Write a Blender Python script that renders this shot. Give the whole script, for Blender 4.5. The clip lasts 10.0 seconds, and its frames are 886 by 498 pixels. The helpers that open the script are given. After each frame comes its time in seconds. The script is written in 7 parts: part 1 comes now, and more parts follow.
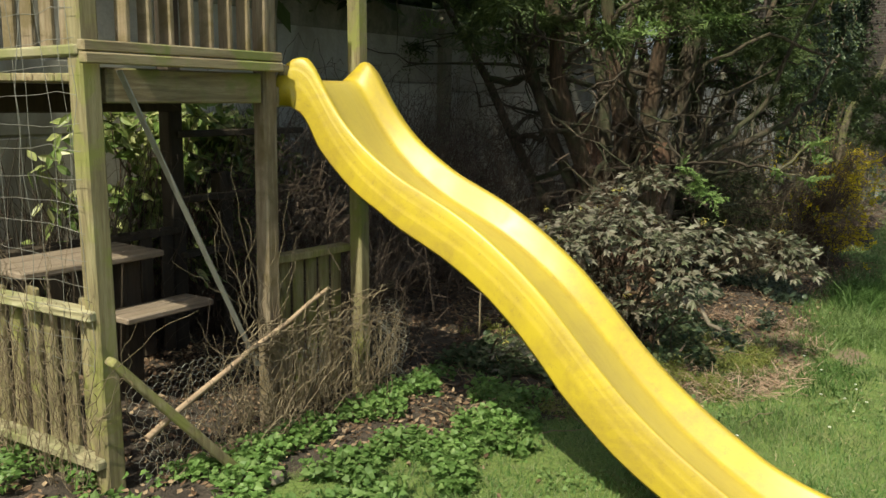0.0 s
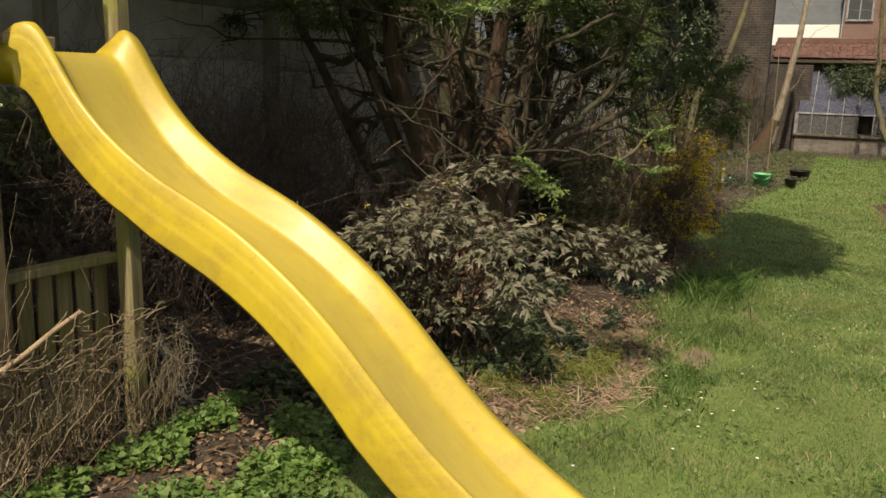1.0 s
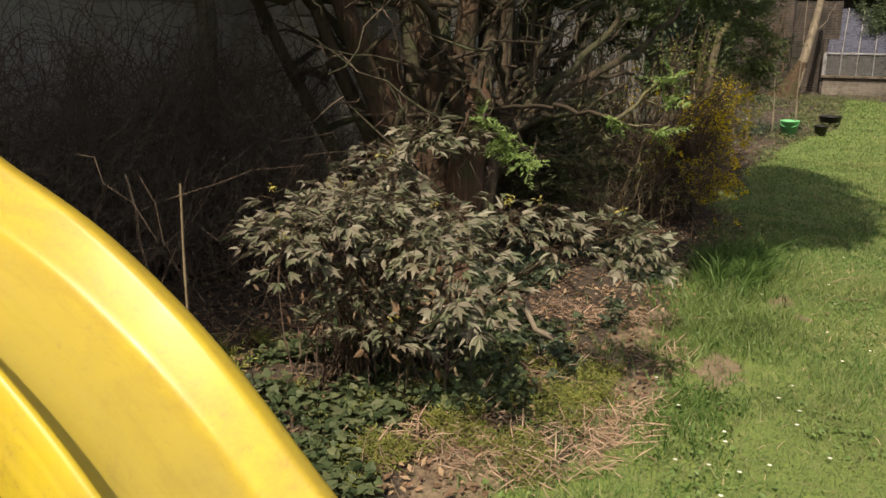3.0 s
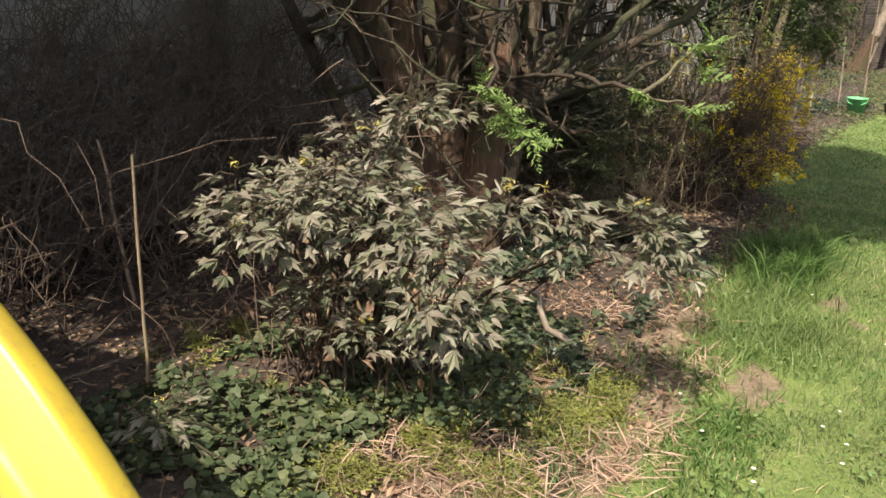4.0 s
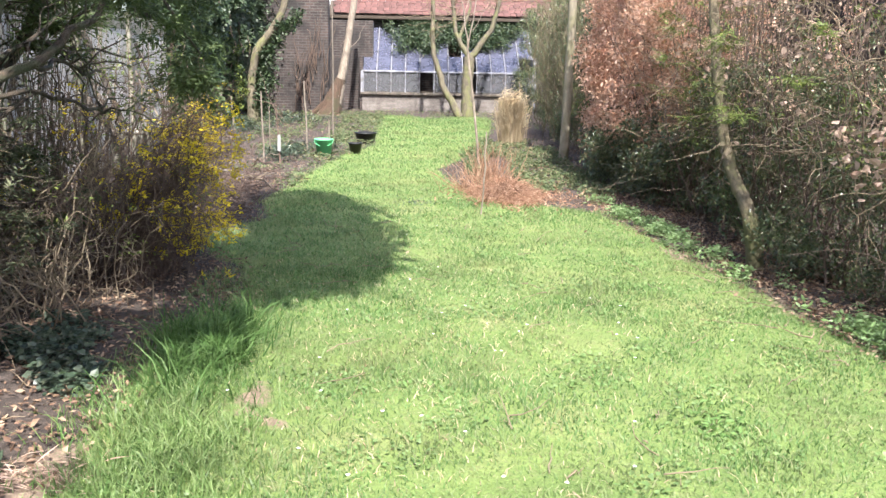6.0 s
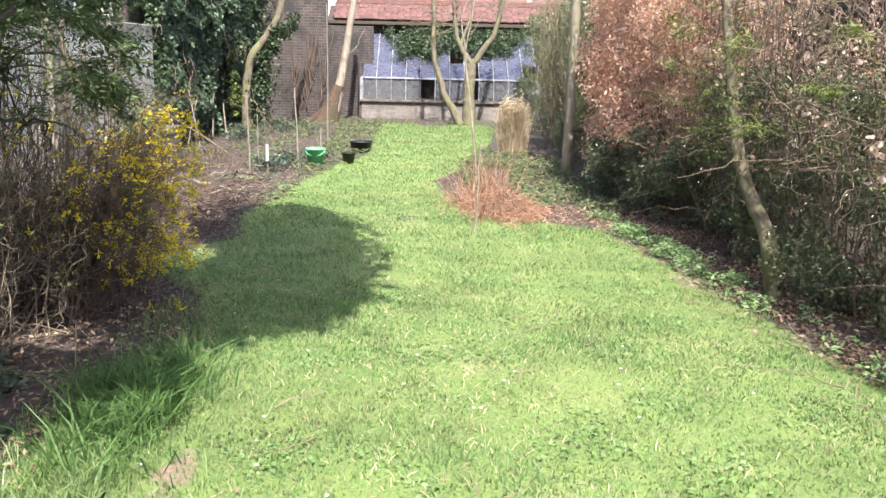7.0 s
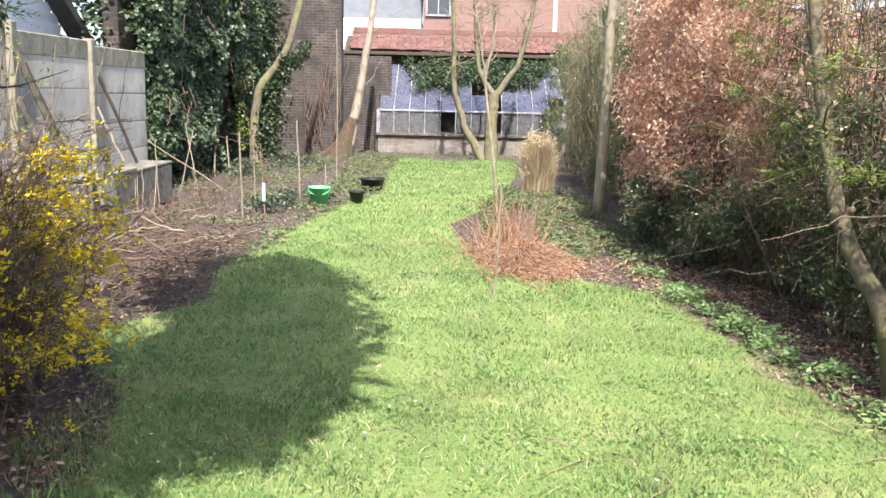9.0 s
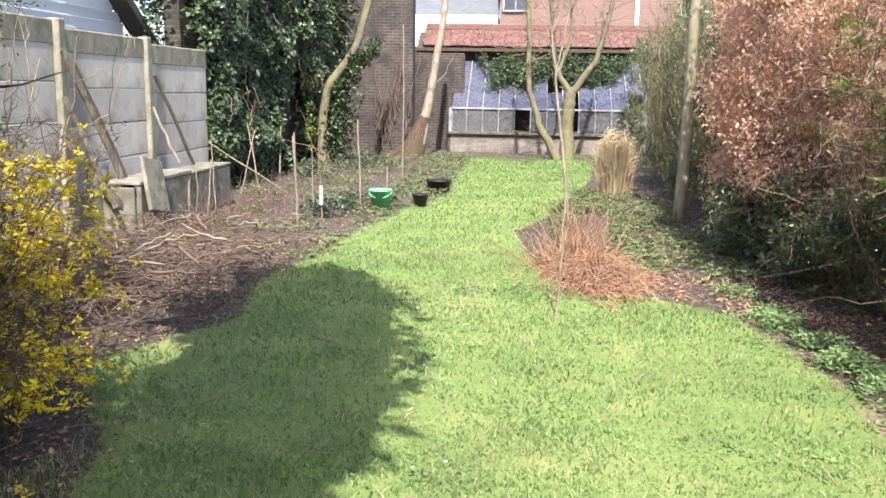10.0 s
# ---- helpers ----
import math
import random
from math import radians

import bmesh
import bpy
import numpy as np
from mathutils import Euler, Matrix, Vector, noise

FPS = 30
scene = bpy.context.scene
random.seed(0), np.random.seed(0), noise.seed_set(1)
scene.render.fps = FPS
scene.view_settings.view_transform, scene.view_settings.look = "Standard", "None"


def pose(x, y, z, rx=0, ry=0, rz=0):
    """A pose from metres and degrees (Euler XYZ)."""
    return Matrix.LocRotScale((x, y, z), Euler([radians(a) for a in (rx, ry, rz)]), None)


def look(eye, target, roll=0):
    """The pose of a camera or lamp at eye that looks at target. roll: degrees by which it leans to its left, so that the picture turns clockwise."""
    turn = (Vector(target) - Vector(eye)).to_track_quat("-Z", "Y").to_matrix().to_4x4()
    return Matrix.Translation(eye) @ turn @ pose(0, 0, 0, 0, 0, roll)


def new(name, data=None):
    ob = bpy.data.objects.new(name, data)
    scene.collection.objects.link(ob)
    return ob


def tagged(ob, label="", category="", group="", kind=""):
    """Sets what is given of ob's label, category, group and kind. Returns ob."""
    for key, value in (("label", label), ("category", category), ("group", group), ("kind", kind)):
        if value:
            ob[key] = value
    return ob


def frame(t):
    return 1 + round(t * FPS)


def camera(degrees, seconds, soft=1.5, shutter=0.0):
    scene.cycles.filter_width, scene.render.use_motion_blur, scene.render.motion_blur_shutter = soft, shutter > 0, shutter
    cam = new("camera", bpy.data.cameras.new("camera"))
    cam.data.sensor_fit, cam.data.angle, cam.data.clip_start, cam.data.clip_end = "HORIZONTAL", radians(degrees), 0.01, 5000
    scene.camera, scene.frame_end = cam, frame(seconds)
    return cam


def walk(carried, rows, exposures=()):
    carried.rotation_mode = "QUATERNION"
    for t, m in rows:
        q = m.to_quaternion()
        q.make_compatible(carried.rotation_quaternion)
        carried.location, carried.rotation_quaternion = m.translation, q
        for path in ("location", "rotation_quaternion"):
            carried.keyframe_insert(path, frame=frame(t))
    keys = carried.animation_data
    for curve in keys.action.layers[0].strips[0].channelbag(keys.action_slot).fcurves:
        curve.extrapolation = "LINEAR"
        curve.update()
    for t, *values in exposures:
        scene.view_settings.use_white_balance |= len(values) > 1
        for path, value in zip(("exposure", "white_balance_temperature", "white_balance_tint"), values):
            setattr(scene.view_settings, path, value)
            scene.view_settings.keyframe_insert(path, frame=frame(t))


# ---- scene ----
cam = camera(54.4, 10.0)
METRES, EYE, TILT, LEAN, TURN = 6.466, 1.5, -0.27, -0.78, -56.4
ROWS = [
    (0.0, 0.0, 0.0, 0.0, 0.02, -9.9, -0.11),
    (0.5, 0.0236, 0.0437, -0.0025, -4.8, -10.1, -1.08),
    (1.0, 0.0467, 0.0897, -0.0006, -8.66, -11.02, -0.82),
    (1.5, 0.075, 0.1294, -0.0039, -8.67, -12.66, 0.28),
    (2.0, 0.092, 0.1693, -0.0057, -8.24, -12.9, -0.03),
    (2.5, 0.103, 0.2113, -0.0058, -9.06, -13.31, 0.64),
    (4.0, 0.1618, 0.3183, -0.014, -3.76, -16.46, -0.66),
    (4.5, 0.1822, 0.3419, -0.0147, -6.9, -15.16, -0.45),
    (5.0, 0.2237, 0.363, -0.0153, -18.22, -13.51, -0.04),
    (5.5, 0.2656, 0.396, -0.0199, -30.45, -12.62, -0.52),
    (6.0, 0.3078, 0.4326, -0.0206, -35.34, -13.13, -0.4),
    (7.5, 0.4234, 0.5399, -0.0248, -33.75, -11.83, -0.67),
    (8.0, 0.4587, 0.5819, -0.0245, -30.01, -10.4, -0.75),
    (8.5, 0.4907, 0.6346, -0.0291, -31.79, -10.0, -1.44),
    (9.0, 0.5278, 0.684, -0.0338, -33.35, -10.54, -0.58),
    (9.5, 0.5691, 0.7239, -0.0338, -31.65, -11.08, 0.1),
    (10.0, 0.6104, 0.7641, -0.0354, -28.1, -10.71, -0.11),
]
EXPOSURES = [(0.0, 0.6, 7200, -5), (0.5, 0.42, 7900, 3), (1.0, 0.33, 8200, 5), (2.5, 0.5, 8100, 6), (3.5, 0.7, 7700, 9), (4.0, 1.22, 7200, 10), (4.5, 1.95, 6750, 5), (5.0, 2.0, 6150, 11), (5.5, 2.0, 6050, 12), (10.0, 1.95, 6300, 11)]
walk(cam, [(t, pose(0, 0, EYE, TILT, LEAN, TURN) @ pose(METRES * x, METRES * y, METRES * z, 90 + pitch, roll, yaw)) for t, x, y, z, yaw, pitch, roll in ROWS], EXPOSURES)

# ---- light ----
SUN = Vector((-0.8, -0.10, 1.0)).normalized()
world = bpy.data.worlds.new("sky")
scene.world = world
world.use_nodes = True
wt = world.node_tree
sky = wt.nodes.new("ShaderNodeTexSky")
sky.sky_type = "NISHITA"
sky.sun_disc = False
sky.dust_density = 3.0
sky.sun_elevation = math.asin(SUN.z)
sky.sun_rotation = math.atan2(SUN.x, SUN.y) % (2 * math.pi)
wt.links.new(sky.outputs[0], wt.nodes["Background"].inputs[0])
wt.nodes["Background"].inputs[1].default_value = 0.11
sun_data = bpy.data.lights.new("sun", "SUN")
sun_data.energy = 3.7
sun_data.angle = radians(0.55)
sun_data.color = (1.0, 0.94, 0.83)
sun = new("sun", sun_data)
sun.matrix_world = look(SUN * 60, (0, 0, 0))


# ---- materials ----
def ramp_mix(nt, fac, cols):
    r = nt.nodes.new("ShaderNodeValToRGB")
    while len(r.color_ramp.elements) < len(cols):
        r.color_ramp.elements.new(0.5)
    for e, (p, c) in zip(r.color_ramp.elements, cols):
        e.position, e.color = p, (*c, 1)
    nt.links.new(fac, r.inputs[0])
    return r.outputs[0]


def noise_tex(nt, vec, scale, detail=6, rough=0.6, distort=0.0):
    n = nt.nodes.new("ShaderNodeTexNoise")
    n.inputs["Scale"].default_value, n.inputs["Detail"].default_value = scale, detail
    n.inputs["Roughness"].default_value, n.inputs["Distortion"].default_value = rough, distort
    nt.links.new(vec, n.inputs["Vector"])
    return n.outputs[0]


def math_node(nt, op, a, b):
    m = nt.nodes.new("ShaderNodeMath")
    m.operation = op
    for i, v in enumerate((a, b)):
        if isinstance(v, (int, float)):
            m.inputs[i].default_value = v
        else:
            nt.links.new(v, m.inputs[i])
    return m.outputs[0]


def mix_col(nt, fac, a, b, kind="MIX"):
    m = nt.nodes.new("ShaderNodeMix")
    m.data_type, m.blend_type = "RGBA", kind
    for s, v in ((m.inputs[0], fac), (m.inputs[6], a), (m.inputs[7], b)):
        if isinstance(v, (int, float)):
            s.default_value = v
        elif isinstance(v, tuple):
            s.default_value = (*v, 1)
        else:
            nt.links.new(v, s)
    return m.outputs[2]


def fresh(name):
    m = bpy.data.materials.new(name)
    m.use_nodes = True
    nt = m.node_tree
    return m, nt, nt.nodes["Principled BSDF"]


def vary(nt, col, how, amount):
    """Shift the value of a colour by a random number of the piece or the object."""
    if how == "island":
        src = nt.nodes.new("ShaderNodeNewGeometry").outputs["Random Per Island"]
    else:
        src = nt.nodes.new("ShaderNodeObjectInfo").outputs["Random"]
    h = nt.nodes.new("ShaderNodeHueSaturation")
    nt.links.new(col, h.inputs["Color"])
    nt.links.new(math_node(nt, "ADD", math_node(nt, "MULTIPLY", src, amount), 1 - amount / 2), h.inputs["Value"])
    return h.outputs[0], src


def surface(name, cols, scale=8, stretch=(1, 1, 1), fine=60, bump=0.3, rough=0.8, metal=0.0, spot=None, spot_scale=3, amount=0.25, fine_mix=0.35, dist=0.004):
    """A weathered surface: broad colour change, fine grain, patches of a second colour, relief."""
    m, nt, b = fresh(name)
    tc = nt.nodes.new("ShaderNodeTexCoord")
    mp = nt.nodes.new("ShaderNodeMapping")
    mp.inputs["Scale"].default_value = stretch
    nt.links.new(tc.outputs["Object"], mp.inputs[0])
    vec = mp.outputs[0]
    n1 = noise_tex(nt, vec, scale, 5, 0.6, 0.4)
    n2 = noise_tex(nt, vec, fine, 4, 0.7)
    k = len(cols)
    col = ramp_mix(nt, n1, [(0.28 + 0.44 * i / max(1, k - 1), c) for i, c in enumerate(cols)])
    grain = ramp_mix(nt, n2, [(0.3, (0.55, 0.55, 0.55)), (0.7, (1.25, 1.25, 1.25))])
    col = mix_col(nt, fine_mix, col, mix_col(nt, 1.0, col, grain, "MULTIPLY"))
    if spot:
        n3 = noise_tex(nt, tc.outputs["Object"], spot_scale, 7, 0.65, 0.8)
        f = ramp_mix(nt, n3, [(0.48, (0, 0, 0)), (0.62, (1, 1, 1))])
        col = mix_col(nt, f, col, spot)
    col, _ = vary(nt, col, "object", amount)
    nt.links.new(col, b.inputs["Base Color"])
    b.inputs["Roughness"].default_value, b.inputs["Metallic"].default_value = rough, metal
    bp = nt.nodes.new("ShaderNodeBump")
    bp.inputs["Strength"].default_value, bp.inputs["Distance"].default_value = bump, dist
    nt.links.new(math_node(nt, "ADD", n2, n1), bp.inputs["Height"])
    nt.links.new(bp.outputs[0], b.inputs["Normal"])
    return m


def leafy(name, cols, rough=0.5, through_light=0.35, spec=0.4, patch=None):
    """Leaves: each leaf has its own tint, and lets some light through."""
    m, nt, b = fresh(name)
    src = nt.nodes.new("ShaderNodeNewGeometry").outputs["Random Per Island"]
    k = len(cols)
    col = ramp_mix(nt, src, [(i / max(1, k - 1), c) for i, c in enumerate(cols)])
    tc = nt.nodes.new("ShaderNodeTexCoord")
    n = noise_tex(nt, tc.outputs["Object"], 3.0, 3)
    col = mix_col(nt, 0.6, col, mix_col(nt, 1.0, col, ramp_mix(nt, n, [(0.3, (0.6, 0.6, 0.6)), (0.7, (1.3, 1.3, 1.2))]), "MULTIPLY"))
    if patch:
        n4 = noise_tex(nt, tc.outputs["Object"], 1.1, 7, 0.7, 0.6)
        col = mix_col(nt, ramp_mix(nt, n4, [(0.47, (0, 0, 0)), (0.68, (0.6, 0.6, 0.6))]), col, patch)
    nt.links.new(col, b.inputs["Base Color"])
    b.inputs["Roughness"].default_value = rough
    b.inputs["Specular IOR Level"].default_value = spec
    tr = nt.nodes.new("ShaderNodeBsdfTranslucent")
    nt.links.new(col, tr.inputs[0])
    mx = nt.nodes.new("ShaderNodeMixShader")
    mx.inputs[0].default_value = through_light
    nt.links.new(b.outputs[0], mx.inputs[1])
    nt.links.new(tr.outputs[0], mx.inputs[2])
    nt.links.new(mx.outputs[0], nt.nodes["Material Output"].inputs[0])
    return m


M_WOOD = surface("old timber", [(0.14, 0.1, 0.066), (0.26, 0.198, 0.135), (0.38, 0.31, 0.225)], 5, (9, 9, 0.7), 40, 0.6, 0.85, spot=(0.16, 0.12, 0.06), spot_scale=4)
M_WOODH = surface("old timber lying", [(0.15, 0.105, 0.062), (0.28, 0.22, 0.135), (0.37, 0.31, 0.205)], 5, (0.7, 9, 9), 40, 0.5, 0.85, spot=(0.2, 0.21, 0.07), spot_scale=4)
M_WOODY = surface("old timber crosswise", [(0.2, 0.17, 0.1), (0.36, 0.32, 0.2), (0.45, 0.42, 0.28)], 5, (9, 0.7, 9), 40, 0.5, 0.85, spot=(0.25, 0.25, 0.11), spot_scale=4)
M_MOSSY = surface("mossy timber", [(0.13, 0.098, 0.058), (0.26, 0.215, 0.118), (0.36, 0.315, 0.19)], 5, (9, 9, 0.7), 40, 0.5, 0.9, spot=(0.24, 0.24, 0.075), spot_scale=5)
# dark timber; on the tower's rear and table legs its colour holds shade
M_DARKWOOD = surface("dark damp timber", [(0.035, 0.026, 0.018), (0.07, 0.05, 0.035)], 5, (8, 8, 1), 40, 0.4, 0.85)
M_TABLE = surface("grey picnic timber", [(0.2, 0.15, 0.11), (0.32, 0.25, 0.2)], 4, (0.8, 8, 8), 40, 0.4, 0.8)
M_CANE = surface("peeled stick", [(0.28, 0.19, 0.13), (0.42, 0.31, 0.22)], 6, (3, 3, 3), 50, 0.3, 0.7)
M_PALEWOOD = surface("pale bare wood", [(0.15, 0.122, 0.094), (0.27, 0.225, 0.18)], 9, (1, 1, 1), 60, 0.4, 0.8)
M_CONC = surface("weathered concrete", [(0.34, 0.32, 0.285), (0.43, 0.405, 0.365), (0.5, 0.475, 0.435)], 2.5, (1, 1, 1), 45, 0.25, 0.9, spot=(0.28, 0.255, 0.215), spot_scale=1.3, amount=0.2)
M_CONC_OLD = surface("lichened concrete", [(0.15, 0.135, 0.105), (0.225, 0.205, 0.165), (0.3, 0.275, 0.225)], 3, (1, 1, 1), 45, 0.4, 0.95, spot=(0.13, 0.13, 0.09), spot_scale=4)
M_SLAB = surface("mossy old slab", [(0.1, 0.092, 0.075), (0.17, 0.158, 0.13), (0.26, 0.24, 0.2)], 4, (1, 1, 1), 45, 0.5, 0.95, spot=(0.085, 0.085, 0.058), spot_scale=5)
M_BARK = surface("dark flaking bark", [(0.03, 0.024, 0.018), (0.075, 0.056, 0.04), (0.14, 0.1, 0.072)], 9, (4, 4, 0.7), 40, 0.9, 0.9, spot=(0.06, 0.07, 0.035), spot_scale=3, dist=0.015)
M_BARK_RED = surface("reddish bark", [(0.032, 0.023, 0.016), (0.09, 0.057, 0.037), (0.18, 0.105, 0.07)], 9, (5, 5, 0.5), 40, 1.0, 0.9, spot=(0.06, 0.058, 0.027), spot_scale=2.5, dist=0.015)
M_BARK_FOOT = surface("red-brown stringy bark", [(0.055, 0.034, 0.023), (0.14, 0.078, 0.053), (0.27, 0.145, 0.1)], 8, (6, 6, 0.5), 40, 1.0, 0.9, spot=(0.075, 0.066, 0.034), spot_scale=2.5, dist=0.015)
M_BARK_GREEN = surface("mossy bark", [(0.065, 0.055, 0.038), (0.12, 0.1, 0.07), (0.18, 0.155, 0.105)], 7, (3, 3, 1), 40, 0.7, 0.9, spot=(0.14, 0.14, 0.06), spot_scale=4, dist=0.01)
M_BARK_PALE = surface("pale bark", [(0.12, 0.095, 0.075), (0.22, 0.18, 0.14), (0.32, 0.27, 0.22)], 6, (3, 3, 1), 40, 0.5, 0.85)
M_TWIG = surface("dry twigs", [(0.09, 0.06, 0.045), (0.18, 0.125, 0.095)], 4, (1, 1, 1), 40, 0.3, 0.9)
M_TWIG_DARK = surface("dark bramble stems", [(0.06, 0.042, 0.033), (0.19, 0.135, 0.105)], 4, (1, 1, 1), 40, 0.3, 0.9)
M_VINE = surface("dry vine", [(0.17, 0.12, 0.08), (0.3, 0.24, 0.16)], 4, (1, 1, 1), 40, 0.3, 0.9)
M_WIRE = surface("grey wire", [(0.22, 0.21, 0.19), (0.38, 0.37, 0.34)], 10, (1, 1, 1), 60, 0.1, 0.6, metal=0.5)
M_RUST = surface("galvanised strap", [(0.25, 0.245, 0.235), (0.36, 0.35, 0.33)], 10, (1, 1, 1), 60, 0.2, 0.6, metal=0.4)
M_MOSSBARK = surface("yellow mossy bark", [(0.07, 0.056, 0.036), (0.14, 0.112, 0.07), (0.21, 0.172, 0.11)], 7, (3, 3, 1), 40, 0.9, 0.9, spot=(0.13, 0.125, 0.055), spot_scale=5, dist=0.01)
M_YELLOWBARK = surface("smooth yellowish bark", [(0.17, 0.147, 0.108), (0.26, 0.225, 0.162)], 5, (3, 3, 1), 40, 0.6, 0.9, spot=(0.18, 0.165, 0.1), spot_scale=4)
M_OLDPLANK = surface("rotten grey plank", [(0.05, 0.04, 0.033), (0.12, 0.1, 0.082), (0.22, 0.19, 0.16)], 6, (6, 6, 0.7), 50, 0.9, 0.95, spot=(0.05, 0.045, 0.035), spot_scale=6, dist=0.012)
M_REDTWIG = surface("reddish twigs", [(0.26, 0.1, 0.065), (0.42, 0.2, 0.13)], 4, (1, 1, 1), 40, 0.3, 0.8)
M_BRUSH = surface("cut brushwood", [(0.06, 0.04, 0.032), (0.165, 0.112, 0.087)], 4, (1, 1, 1), 40, 0.3, 0.9)


def slide_plastic():
    m, nt, b = fresh("yellow plastic")
    tc = nt.nodes.new("ShaderNodeTexCoord")
    n1 = noise_tex(nt, tc.outputs["Object"], 7, 6, 0.65, 0.6)
    n2 = noise_tex(nt, tc.outputs["Object"], 90, 3, 0.6)
    n3 = noise_tex(nt, tc.outputs["Object"], 2.2, 7, 0.7, 1.2)
    mp = nt.nodes.new("ShaderNodeMapping")
    mp.inputs["Scale"].default_value = (26, 2.2, 2.2)
    nt.links.new(tc.outputs["Object"], mp.inputs[0])
    n5 = noise_tex(nt, mp.outputs[0], 1.0, 6, 0.7, 0.3)
    col = mix_col(nt, ramp_mix(nt, n1, [(0.35, (0, 0, 0)), (0.75, (1, 1, 1))]), (0.52, 0.392, 0.034), (0.45, 0.33, 0.036))
    dirt = math_node(nt, "MULTIPLY", ramp_mix(nt, n3, [(0.42, (0, 0, 0)), (0.6, (1, 1, 1))]), ramp_mix(nt, n2, [(0.35, (0.65, 0.65, 0.65)), (0.65, (1, 1, 1))]))
    col = mix_col(nt, math_node(nt, "MULTIPLY", dirt, 0.55), col, (0.28, 0.185, 0.045))
    n6 = noise_tex(nt, tc.outputs["Object"], 38, 5, 0.75, 0.4)
    col = mix_col(nt, ramp_mix(nt, n6, [(0.56, (0, 0, 0)), (0.72, (0.5, 0.5, 0.5))]), col, (0.26, 0.18, 0.05))
    col = mix_col(nt, ramp_mix(nt, n5, [(0.5, (0, 0, 0)), (0.7, (0.38, 0.38, 0.38))]), col, (0.35, 0.245, 0.075))
    sx = nt.nodes.new("ShaderNodeSeparateXYZ")
    nt.links.new(tc.outputs["Object"], sx.inputs[0])
    worn = math_node(nt, "SUBTRACT", 1.0, math_node(nt, "MULTIPLY", math_node(nt, "ABSOLUTE", math_node(nt, "SUBTRACT", sx.outputs[0], 2.8), 0.0), 6.5))
    worn = math_node(nt, "MULTIPLY", ramp_mix(nt, worn, [(0.05, (0, 0, 0)), (0.3, (1, 1, 1))]), ramp_mix(nt, n5, [(0.3, (0.75, 0.75, 0.75)), (0.65, (0.35, 0.35, 0.35))]))
    col = mix_col(nt, worn, col, (0.49, 0.385, 0.1))
    nt.links.new(col, b.inputs["Base Color"])
    nt.links.new(math_node(nt, "ADD", math_node(nt, "MULTIPLY", n1, 0.24), 0.28), b.inputs["Roughness"])
    bp = nt.nodes.new("ShaderNodeBump")
    bp.inputs["Strength"].default_value, bp.inputs["Distance"].default_value = 0.08, 0.003
    nt.links.new(math_node(nt, "ADD", n2, n1), bp.inputs["Height"])
    nt.links.new(bp.outputs[0], b.inputs["Normal"])
    return m


M_SLIDE = slide_plastic()


def plain_gloss(name, col, rough, col2=None):
    return surface(name, [col, col2 or tuple(0.75 * c for c in col)], 5, (1, 1, 1), 40, 0.08, rough, amount=0.08)


M_GREENPL = plain_gloss("green bucket plastic", (0.16, 0.55, 0.27), 0.45)
M_BLACKPL = plain_gloss("black pot plastic", (0.012, 0.012, 0.013), 0.5)
M_WHITEPL = plain_gloss("white plastic", (0.42, 0.42, 0.4), 0.5)
M_WHITEPAINT = surface("flaking white paint", [(0.2, 0.2, 0.23), (0.3, 0.3, 0.33)], 6, (1, 1, 1), 50, 0.3, 0.6, spot=(0.12, 0.11, 0.105), spot_scale=7)
M_RENDER = surface("white house render", [(0.74, 0.74, 0.74), (0.8, 0.8, 0.8)], 2, (1, 1, 1), 30, 0.1, 0.8)
M_ROOF = surface("red roof tiles", [(0.075, 0.035, 0.03), (0.12, 0.055, 0.046), (0.16, 0.085, 0.072)], 3, (1, 1, 1), 25, 0.5, 0.85, spot=(0.08, 0.055, 0.048), amount=0.5)
M_SIDING = surface("pale weatherboard", [(0.52, 0.54, 0.58), (0.62, 0.64, 0.68)], 2, (0.4, 3, 3), 40, 0.15, 0.7)
M_SLATE = surface("pale grey roofing", [(0.07, 0.076, 0.088), (0.1, 0.106, 0.12)], 2, (1, 1, 1), 30, 0.3, 0.9)
M_DARKROOF = surface("dark roof edge", [(0.05, 0.048, 0.045), (0.09, 0.085, 0.08)], 4)


